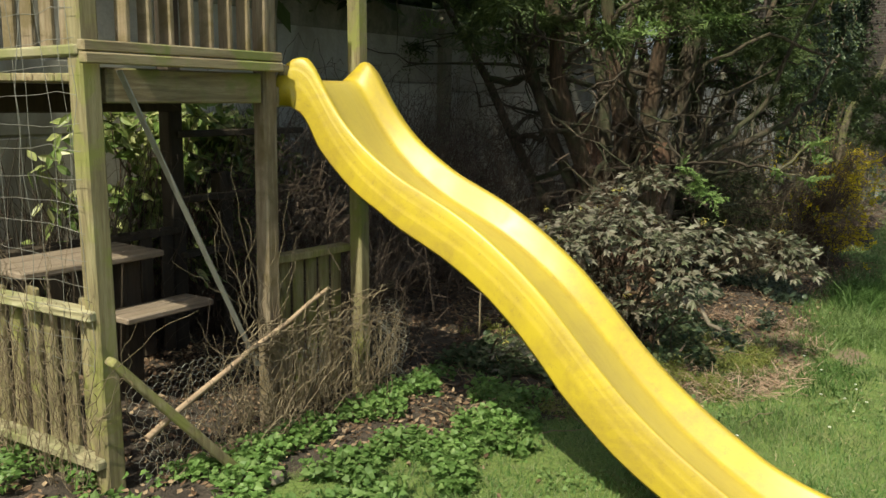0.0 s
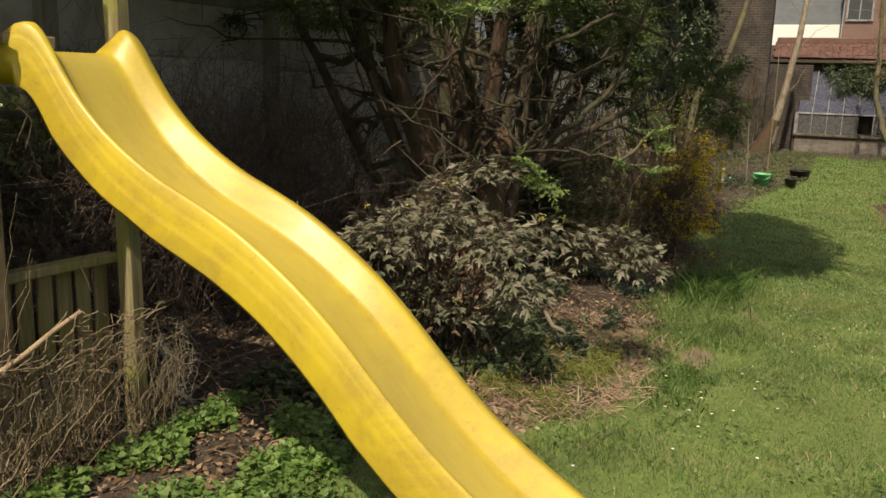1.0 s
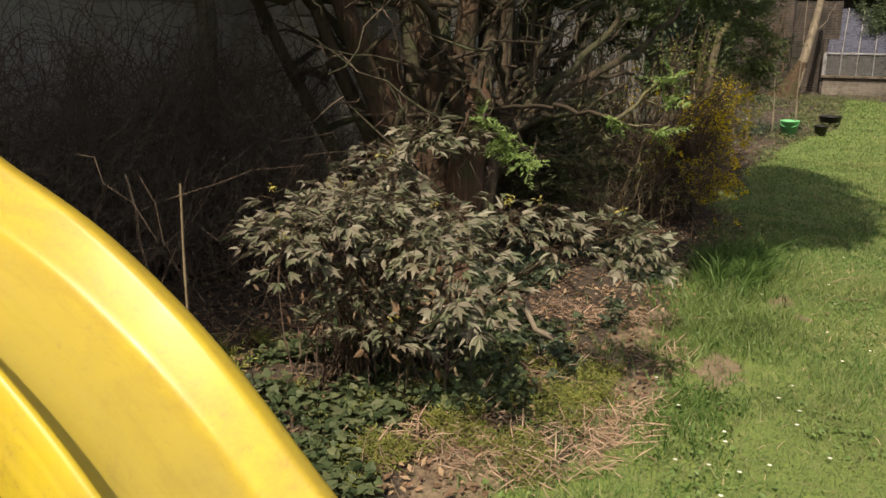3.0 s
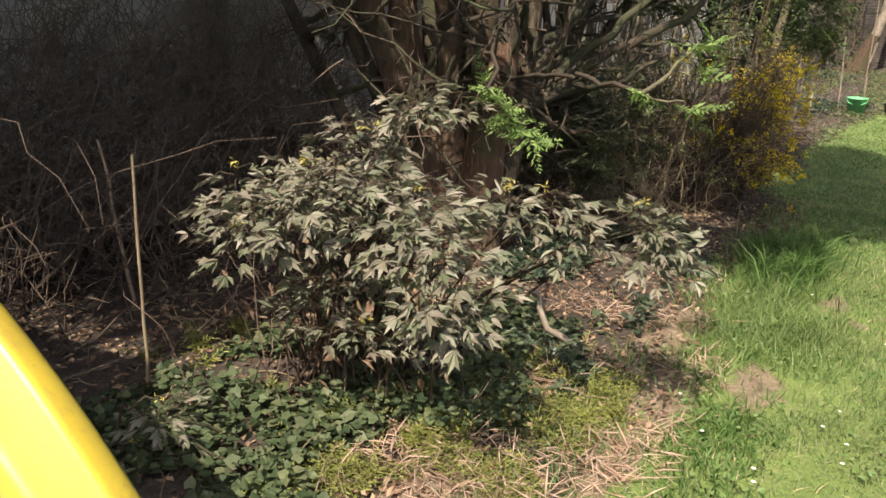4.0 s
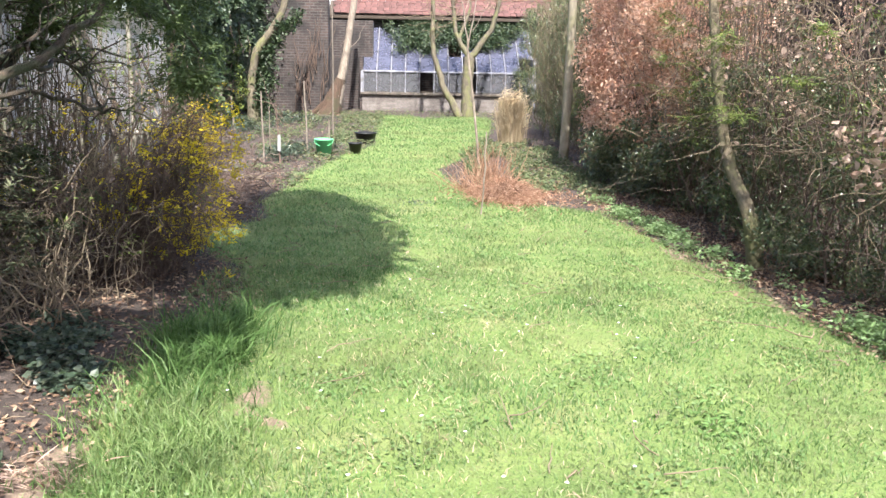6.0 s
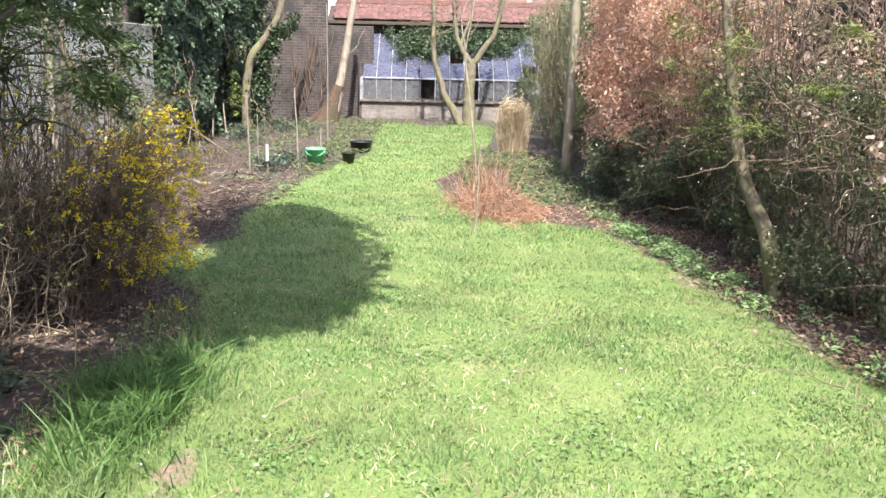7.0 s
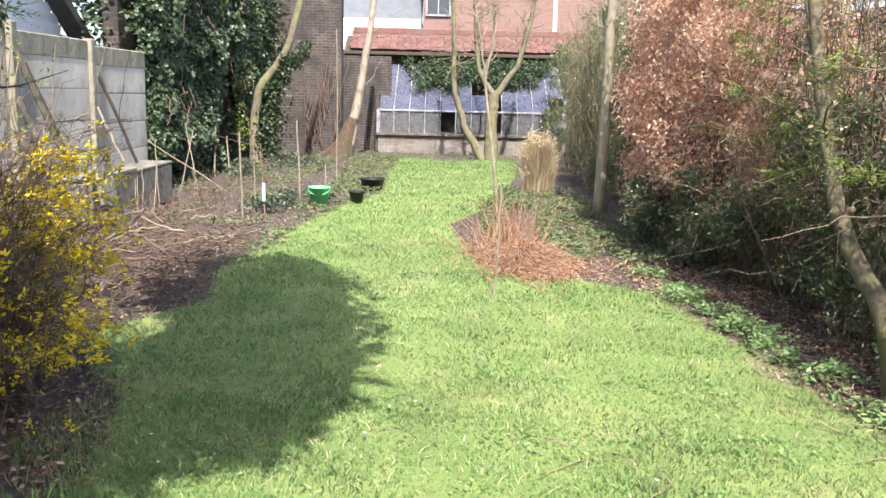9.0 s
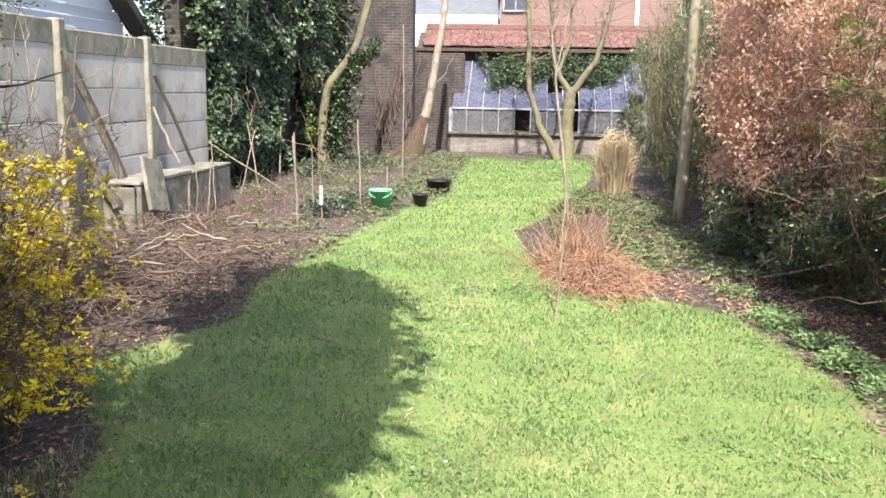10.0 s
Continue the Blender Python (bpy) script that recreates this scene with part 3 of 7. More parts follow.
def bare_mask(x, y):
    b = np.zeros_like(x)
    for cx, cy, rx, ry in BARE:
        b = np.maximum(b, 0.85 * np.exp(-(((x - cx) / rx) ** 2 + ((y - cy) / ry) ** 2)))
    return b


def build_ground():
    xs = np.concatenate([[-600, -200, -70, -30, -15, -9], np.arange(-6, 34.01, 0.14), [38, 46, 60, 100, 250, 900]])
    ys = np.concatenate([[-600, -200, -70, -30, -14], np.arange(-7, 7.01, 0.14), [14, 30, 70, 200, 600]])
    X, Y = np.meshgrid(xs, ys, indexing="ij")
    rough = np.array([noise.fractal(Vector((x * 1.1, y * 1.1, 0)), 1.0, 2.0, 4) for x, y in zip(X.ravel(), Y.ravel())]).reshape(X.shape)
    Z = gz(X, Y) + rough * np.where(lawn_mask(X, Y) > 0.5, 0.008, 0.03) * (np.abs(Y) < 8) * (np.abs(X) < 40)
    n, m = X.shape
    i = np.arange(n - 1)[:, None] * m + np.arange(m - 1)[None]
    f = np.stack([i, i + m, i + m + 1, i + 1], -1).reshape(-1, 4)
    ob = fast_mesh("ground", np.stack([X, Y, Z], -1).reshape(-1, 3), f, M_GROUND, None, True)
    at = ob.data.attributes.new("cover", "FLOAT_COLOR", "POINT")
    c = np.stack([lawn_mask(X, Y), bare_mask(X, Y), np.zeros_like(X), np.ones_like(X)], -1)
    at.data.foreach_set("color", c.ravel().astype(np.float32))
    tagged(ob, "garden ground of lawn, bare soil and planted beds", "ground", kind="structure")


build_ground()


def blades(name, x, y, height, width, material, lean=0.4, rng=RNG, parent=None, base=None):
    """Grass blades, each of a quad and a tip, bent over."""
    n = len(x)
    a = rng.uniform(0, 2 * np.pi, n)
    side = np.stack([np.cos(a), np.sin(a), np.zeros(n)], -1)
    b = rng.uniform(0, 2 * np.pi, n)
    out = np.stack([np.cos(b), np.sin(b), np.zeros(n)], -1) * (height * lean * rng.uniform(0.1, 1.6, n))[:, None]
    z = gz(x, y) - 0.01 if base is None else base
    p = np.stack([x, y, z], -1)
    up = np.array([0, 0, 1.0]) * height[:, None]
    w = side * width[:, None] / 2
    v = np.stack([p - w, p + w, p + w * 0.7 + up * 0.6 + out * 0.35, p - w * 0.7 + up * 0.6 + out * 0.35, p + up * 0.92 + out], 1)
    k = np.arange(n)[:, None] * 5
    f = np.concatenate([k + np.array([[0, 1, 2]]), k + np.array([[0, 2, 3]]), k + np.array([[3, 2, 4]])], 1).reshape(-1, 3)
    return fast_mesh(name, v.reshape(-1, 3), f, material, parent)


def thin_mask(x, y):
    """Dry, thin patches where moss and straw show between the blades."""
    return np.exp(-(((x - 7.9) / 1.0) ** 2 + ((y + 0.35) / 0.55) ** 2)) + 0.7 * np.exp(-(((x - 6.2) / 0.7) ** 2 + ((y - 0.1) / 0.5) ** 2))


def build_lawn():
    rng = np.random.default_rng(3)
    X, Y, H = [], [], []
    for x0, x1, dens, h in ((1.0, 6, 5200, 0.036), (6, 10, 3600, 0.036), (10, 15, 1400, 0.042), (15, 28.4, 500, 0.055)):
        n = int((x1 - x0) * 5 * dens)
        x, y = rng.uniform(x0, x1, n), rng.uniform(-2.7, 2.3, n)
        keep = rng.uniform(0, 1, n) < lawn_mask(x, y) * (1 - 0.93 * bare_mask(x, y))
        patch = np.array([noise.noise(Vector((a * 2.2, b * 2.2, 3.0))) for a, b in zip(x[keep], y[keep])])
        X.append(x[keep]), Y.append(y[keep]), H.append(0.9 * h * (1 + 0.55 * patch) * rng.uniform(0.5, 1.4, keep.sum()))
    x, y, h = map(np.concatenate, (X, Y, H))
    tagged(blades("lawn_grass", x, y, h, 0.0045 + 0.0007 * np.maximum(x - 4, 0), L_GRASS, 0.85, rng), "short green mown lawn grass with thin patches", "grass", kind="stuff")
    # withered blades among the green
    x, y = rng.uniform(3.0, 12.5, 26000), rng.uniform(-2.4, 1.0, 26000)
    k = rng.uniform(0, 1, len(x)) < (0.1 + 0.6 * thin_mask(x, y)) * lawn_mask(x, y)
    x, y = x[k], y[k]
    tagged(blades("withered_grass", x, y, 0.034 * rng.uniform(0.5, 1.4, len(x)), np.full(len(x), 0.006), L_STRAW, 1.2, rng), "withered tan blades scattered through the lawn", "grass", kind="stuff")
    # long grass at the foot of the bed
    n = 2500
    x = np.concatenate([rng.normal(7.5, 0.24, n), rng.normal(6.2, 0.4, n // 4), rng.normal(5.0, 0.25, 700)])
    y = np.concatenate([0.88 + rng.normal(0, 0.1, n), 0.8 + rng.normal(0, 0.16, n // 4), 0.72 + rng.normal(0, 0.1, 700)])
    k = (y > 0.5) & (rng.uniform(0, 1, len(x)) > bare_mask(x, y))
    x, y = x[k], y[k]
    clump = np.array([noise.noise(Vector((a * 5, b * 5, 11))) for a, b in zip(x, y)])
    hh = np.where(x > 6.7, 0.155 + 0.13 * clump, 0.06) * rng.uniform(0.4, 1.4, len(x))
    tagged(blades("tall_grass", x, y, hh, np.full(len(x), 0.0095), L_TALLGRASS, 1.05, rng), "long lush grass tuft at the bed's edge", "grass", kind="stuff")
    x, y = rng.normal(6.3, 0.45, 5200), rng.normal(0.78, 0.2, 5200)
    k = rng.uniform(0, 1, len(x)) > 1.15 * bare_mask(x, y)
    x, y = x[k], y[k]
    tagged(blades("lush_grass", x, y, 0.085 * rng.uniform(0.4, 1.3, len(x)), np.full(len(x), 0.0055), L_LUSH, 0.95, rng), "pale lush grass flopping at the bed's edge", "grass", kind="stuff")
    x, y = rng.uniform(3.2, 9.5, 60000), rng.uniform(-2.0, 1.3, 60000)
    k = np.array([noise.noise(Vector((a * 2.0, b * 2.0, 21))) for a, b in zip(x, y)]) + 0.25 * y - 0.12 > rng.uniform(-0.05, 0.35, 60000)
    x, y = x[k], y[k]
    tagged(blades("grass_tuft", x, y, 0.06 * rng.uniform(0.4, 1.3, len(x)), np.full(len(x), 0.005), L_GRASS, 0.8, rng), "longer uneven tufts of grass in the lawn", "grass", kind="stuff")


build_lawn()


# ---- boundary fence, walls and houses ----
def build_fence():
    fence = thing("concrete_fence", "tall grey concrete panel fence with slotted posts, weathered and stained", "fence", kind="structure")
    y0, x0 = 4.3, -9.0
    pm = bmesh.new()
    box(pm, (0, 0, 1.17), (0.13, 0.13, 2.34), None, 0.012)
    post = part("post", pm, M_CONC_OLD, fence)
    sm = bmesh.new()
    box(sm, (0, 0, 0), (2.02, 0.045, 0.405), None, 0.01)
    box(sm, (0, 0.004, 0.03), (2.0, 0.02, 0.42), None, 0)
    slab = part("panel", sm, M_CONC, fence)
    tm = bmesh.new()
    box(tm, (0, 0, 0), (2.02, 0.06, 0.26), None, 0.015)
    top = part("top_panel", tm, M_CONC_OLD, fence)
    firsts = [post, slab, top]
    xs = [15.0 + 2.14 * k for k in range(-11, 3)]
    first = True
    for i, x in enumerate(xs):
        z = float(gz(x, y0))
        for kind, px, pz in ([("post", x, z - 0.1)] if i < len(xs) - 1 else []) + ([("panel", x + 1.07, z + 0.1 + 0.41 * r) for r in range(5)] + [("top", x + 1.07, z + 2.03)] if i < len(xs) - 1 else []):
            src = {"post": post, "panel": slab, "top": top}[kind]
            if src in firsts:
                ob = src
                firsts.remove(src)
            else:
                ob = new(src.name.split(".")[0], src.data)
                ob.parent = fence
            ob.location = (px, y0 + (0.0 if kind == "post" else 0.02), pz + (RNG.uniform(-0.004, 0.004)))
            ob.rotation_euler = (RNG.uniform(-0.006, 0.006), RNG.uniform(-0.004, 0.004), 0)
            if kind != "post":
                ob.scale = (2.02 / 2.02, 1, 1)


build_fence()


def wall_box(name, lo, hi, material, label, category="wall"):
    bm = bmesh.new()
    lo, hi = Vector(lo), Vector(hi)
    box(bm, (lo + hi) / 2, hi - lo, None, 0.01)
    return tagged(part(name, bm, material), label, category, kind="structure")


wall_box("wall_ivy", (19.4, 4.75, -0.6), (28.4, 5.0, 5.2), M_BRICK, "tall old brick wall grown over with ivy")
wall_box("wall_south", (-9, -5.6, -0.7), (36, -5.4, 2.4), M_BRICK, "old brick boundary wall behind the hedge")
wall_box("wall_west", (-9.2, -5.6, -0.4), (-9, 4.4, 2.2), M_BRICKY, "old brick boundary wall closing the garden")
wall_box("wall_gable", (28.4, 2.35, -0.6), (28.9, 5.0, 6.0), M_BRICKY, "old brown brick gable wall of an outbuilding")
def build_gable_vine():
    rng = np.random.default_rng(29)
    h = Heap()
    for _ in range(34):
        p = np.array([28.3, rng.uniform(2.4, 3.3), rng.uniform(-0.4, 1.2)])
        q = p + np.array([rng.uniform(-0.25, 0.0), rng.normal(0, 0.12), rng.uniform(0.6, 1.6)])
        h.tube(wander(p, q, 9, 0.03, rng), np.linspace(0.014, 0.004, 9), 4)
    tagged(h.make("dry_climber", M_TWIG), "leafless climbing stems on the brick gable", "climber", kind="stuff")


build_gable_vine()
wall_box("wall_link", (30.6, 1.2, -0.6), (30.9, 2.6, 2.25), M_BRICKY, "low brown brick garden wall beside the greenhouse")
wall_box("wall_back", (32.2, -7, -0.6), (32.5, 5.2, 2.5), M_BRICKY, "brick wall behind the greenhouse")


def build_far():
    # tiled lean-to roof
    roof = thing("tiled_roof", "low red clay tiled roof behind the greenhouse", "roof")
    bm = bmesh.new()
    box(bm, (0, 0, 0), (0.2, 0.185, 0.03), None, 0.006, 0.004)
    tile = part("tile", bm, M_ROOF, roof)
    for r in range(6):
        for c in range(49):
            ob = tile if r + c == 0 else new("tile", tile.data)
            ob.parent = roof
            ob.location = (31.9 + r * 0.16, 2.4 - c * 0.2 + (r % 2) * 0.05, 2.56 + r * 0.09 + RNG.uniform(-0.012, 0.012))
            ob.rotation_euler = (RNG.uniform(-0.05, 0.05), radians(-29) + RNG.uniform(-0.06, 0.06), RNG.uniform(-0.05, 0.05))
    bm = bmesh.new()
    box(bm, (32.4, -2.6, 2.66), (1.1, 10.6, 0.06), Matrix.Rotation(radians(-29), 4, "Y"), 0.01)
    box(bm, (31.86, -2.6, 2.4), (0.08, 10.6, 0.1), None, 0.01)
    part("roof_deck", bm, M_DARKWOOD, roof)
    bm = bmesh.new()
    bar(bm, (32.86, 2.5, 3.1), (32.86, -7.4, 3.1), 0.36, 0.2, 0.03)
    part("ridge", bm, M_ROOF, roof)
    # houses behind
    h = thing("white_house", "white rendered house wall with a grey roof", "house")
    bm = bmesh.new()
    box(bm, (46, 4.6, 1.9), (3, 7.6, 5.0), None, 0.02)
    part("wall", bm, M_RENDER, h)
    bm = bmesh.new()
    box(bm, (46.3, 4.6, 5.75), (4.4, 7.7, 0.14), Matrix.Rotation(radians(-40), 4, "Y"), 0.02)
    part("roof", bm, M_SLATE, h)
    h2 = thing("brick_house", "pink brick terraced house with white framed windows", "house")
    bm = bmesh.new()
    box(bm, (45.6, -5.6, 3.2), (3, 12.6, 8), None, 0.02)
    part("wall", bm, M_BRICK_PINK, h2)
    for y in (0.05, -9):
        w = thing("window", "", "")
        w.parent = h2
        bm = bmesh.new()
        for dy, dz, sy, sz in ((0, 0.75, 1.1, 0.08), (0, -0.75, 1.1, 0.08), (0.51, 0, 0.08, 1.5), (-0.51, 0, 0.08, 1.5), (0, 0, 0.05, 1.5)):
            box(bm, (44.05, y + dy, 5.3 + dz), (0.1, sy, sz), None, 0.005)
        part("frame", bm, M_WHITEPAINT, w)
        bm = bmesh.new()
        box(bm, (44.08, y, 5.3), (0.02, 1.0, 1.5), None, 0)
        part("pane", bm, M_DARKPANE, w)
    bm = bmesh.new()
    box(bm, (44.05, -5.0, 4.6), (0.1, 0.16, 5.2), None, 0.005)
    part("corner_board", bm, M_RENDER, h2, "white vertical trim board")
    # boarded shed over the fence
    s = thing("weatherboard_shed", "pale grey weatherboard shed gable with a dark roof edge", "shed")
    for k in range(14):
        bm = bmesh.new()
        z = 0.9 + k * 0.15
        x1 = 19.25 if z < 2.2 else 19.25 - (z - 2.2) * 1.5
        box(bm, ((x1 + 12.5) / 2, 5.6, z), (x1 - 12.5, 0.03, 0.165), Matrix.Rotation(radians(6), 4, "X"), 0.004)
        part("board", bm, M_SIDING, s)
    bm = bmesh.new()
    box(bm, (15.8, 6.5, 0.9), (6.5, 1.7, 2.4), None, 0.01)
    part("wall", bm, M_DARKWOOD, s)
    bm = bmesh.new()
    bar(bm, (20.0, 5.45, 1.78), (16.0, 5.45, 4.45), 0.3, 0.14)
    part("roof_edge", bm, M_DARKROOF, s)


build_far()


# ---- greenhouse ----
def build_greenhouse():
    gh = thing("greenhouse", "derelict white lean-to greenhouse with dusty broken panes on brick", "greenhouse")
    X, y0, y1 = 30.0, 1.5, -3.7
    zs, ze, zr, xr = 0.14, 0.77, 2.1, 32.1
    bm = bmesh.new()
    box(bm, (X + 0.1, (y0 + y1) / 2, -0.22), (0.24, y0 - y1, 0.62), None, 0.01)
    part("base_wall", bm, M_BRICK_PALE, gh)
    bm = bmesh.new()
    box(bm, (X + 0.06, (y0 + y1) / 2, zs - 0.03), (0.34, y0 - y1 + 0.1, 0.07), None, 0.01)
    part("sill", bm, M_OLDPLANK, gh)
    bm = bmesh.new()
    box(bm, (X, (y0 + y1) / 2, ze), (0.07, y0 - y1, 0.05), None, 0.008)
    part("eaves_rail", bm, M_WHITEPAINT, gh)
    n = 12
    step = (y0 - y1) / n
    for i in range(n + 1):
        y = y0 - i * step
        bm = bmesh.new()
        box(bm, (X, y, (zs + ze) / 2), (0.05, 0.034 if i not in (0, n) else 0.1, ze - zs), None, 0.006)
        part("mullion", bm, M_WHITEPAINT, gh)
        bm = bmesh.new()
        bar(bm, (X, y, ze), (xr, y, zr), 0.028, 0.045)
        part("rafter", bm, M_WHITEPAINT, gh)
    for i in range(n):
        y = y0 - (i + 0.5) * step
        if i not in (4, 7):
            bm = bmesh.new()
            box(bm, (X + 0.005, y, (zs + ze) / 2), (0.006, step - 0.06, ze - zs - 0.05), None, 0)
            part("pane", bm, M_GLASS_GREY, gh).visible_shadow = False
        for r in range(3):
            if (i, r) in ((6, 1), (7, 0), (11, 0)):
                continue
            a, b = r / 3, (r + 1) / 3
            bm = bmesh.new()
            p = Vector((X + (xr - X) * a, y, ze + (zr - ze) * a + 0.01))
            q = Vector((X + (xr - X) * b, y, ze + (zr - ze) * b + 0.01))
            bar(bm, p, q, step - 0.055, 0.005, 0)
            part("roof_pane", bm, M_GLASS, gh).visible_shadow = False
    bm = bmesh.new()
    box(bm, (X + 1.1, y0 + 0.03, 0.4), (2.2, 0.1, 1.6), None, 0.01)
    part("end_wall", bm, M_BRICK, gh)
    bm = bmesh.new()
    box(bm, (X + 1.1, y1 - 0.03, 0.4), (2.2, 0.1, 1.6), None, 0.01)
    part("end_wall", bm, M_WHITEPAINT, gh)
    bm = bmesh.new()
    box(bm, (31.2, -1, 0.1), (0.7, 4.4, 0.06), None, 0.01)
    part("bench", bm, M_DARKWOOD, gh)


build_greenhouse()


# ---- slide ----
RIM = [(-0.13, 1.48), (-0.1, 1.55), (-0.06, 1.605), (-0.02, 1.642), (0.02, 1.645), (0.06, 1.6), (0.1, 1.53), (0.15, 1.46), (0.2, 1.395), (0.3, 1.303), (0.4, 1.235), (0.5, 1.178), (0.6, 1.136), (0.7, 1.092), (0.8, 1.04), (0.9, 0.976), (1.0, 0.904), (1.1, 0.82), (1.2, 0.72), (1.3, 0.616), (1.4, 0.523), (1.5, 0.442), (1.6, 0.372), (1.7, 0.31), (1.8, 0.25), (1.9, 0.207), (2.0, 0.178), (2.1, 0.16), (2.2, 0.155)]


def build_slide():
    sl = thing("slide", "long wavy bright yellow plastic slide on the climbing tower, scuffed", "slide")
    rs = np.array(RIM)
    s = np.linspace(-0.13, 2.2, 110)
    zr = np.interp(s, rs[:, 0], rs[:, 1])
    ker = np.array([1, 2, 3, 2, 1]) / 9
    zr = np.concatenate([zr[:4], np.convolve(zr, ker, "valid")[2:-2], zr[-4:]])
    zb = np.where(s < 0.03, 1.55, zr - 0.105)
    zb = np.where(s < 0.2, np.minimum(zb, 1.56 - np.clip(s, 0, None) * 0.9), zb)
    zb = np.minimum(zb, zr - 0.02)
    zb = np.convolve(np.concatenate([[zb[0]] * 2, zb, [zb[-1]] * 2]), ker, "valid")
    # lower edge of the near side wall
    ze = np.minimum(zr - np.interp(s, [-0.13, 0, 0.1, 0.2, 0.4, 0.7, 0.9, 1.0, 1.2, 1.4, 1.6, 2.2], [0.09, 0.2, 0.235, 0.2, 0.172, 0.177, 0.184, 0.195, 0.222, 0.2, 0.17, 0.15]), zb - 0.005)
    # cross-section: x, and height (1 the rim, 0 the trough, -1 the lower edge)
    sec = [(-0.229, -1.0), (-0.2275, -0.25), (-0.2262, -0.1), (-0.2238, 0.0), (-0.2222, 0.1), (-0.2185, 0.4), (-0.217, 0.46), (-0.2145, 0.53), (-0.213, 0.6), (-0.207, 0.9), (-0.202, 0.97), (-0.198, 1.0), (-0.193, 0.995), (-0.189, 0.97), (-0.185, 0.87), (-0.177, 0.6), (-0.163, 0.36), (-0.143, 0.17), (-0.115, 0.05), (-0.08, 0.0), (0.0, 0.0), (0.088, 0.002), (0.1, 0.012), (0.11, 0.035), (0.118, 0.08), (0.124, 0.15), (0.13, 0.24), (0.172, 0.88), (0.177, 0.94), (0.183, 0.97), (0.19, 0.97), (0.213, 0.9), (0.226, 0.82), (0.234, 0.72), (0.237, 0.5), (0.238, 0.0)]
    flare = 0.055 * np.exp(-((s + 0.1) / 0.1) ** 2)
    top = [[(2.825 + x - (fl if x < -0.2 else 0) + (0.35 * fl if x > 0.17 else 0), 2.42 - si, b + ((r - b) if h > 0 else (b - e)) * h) for x, h in sec] for si, r, b, e, fl in zip(s, zr, zb, ze, flare)]
    top = np.array(top)
    grad = np.gradient(zr, s)
    nrm = np.stack([np.zeros_like(s), grad, np.ones_like(s)], -1)
    nrm /= np.linalg.norm(nrm, axis=1)[:, None]
    low = top - nrm[:, None] * 0.008
    n, m = top.shape[:2]
    ring = np.concatenate([top, low[:, ::-1]], 1)
    k = ring.shape[1]
    i = np.arange(n - 1)[:, None] * k
    j = np.arange(k)[None]
    f = np.stack([i + j, i + (j + 1) % k, i + k + (j + 1) % k, i + k + j], -1).reshape(-1, 4)
    fast_mesh("chute", ring.reshape(-1, 3), f, M_SLIDE, sl, True)
    bm = bmesh.new()
    box(bm, (2.815, 2.53, 1.515), (0.3, 0.06, 0.06), None, 0.01)
    part("top_flange", bm, M_SLIDE, sl)
    bm = bmesh.new()
    box(bm, (2.815, 0.28, 0.06), (0.3, 0.12, 0.2), None, 0.03)
    part("foot", bm, M_SLIDE, sl)


build_slide()


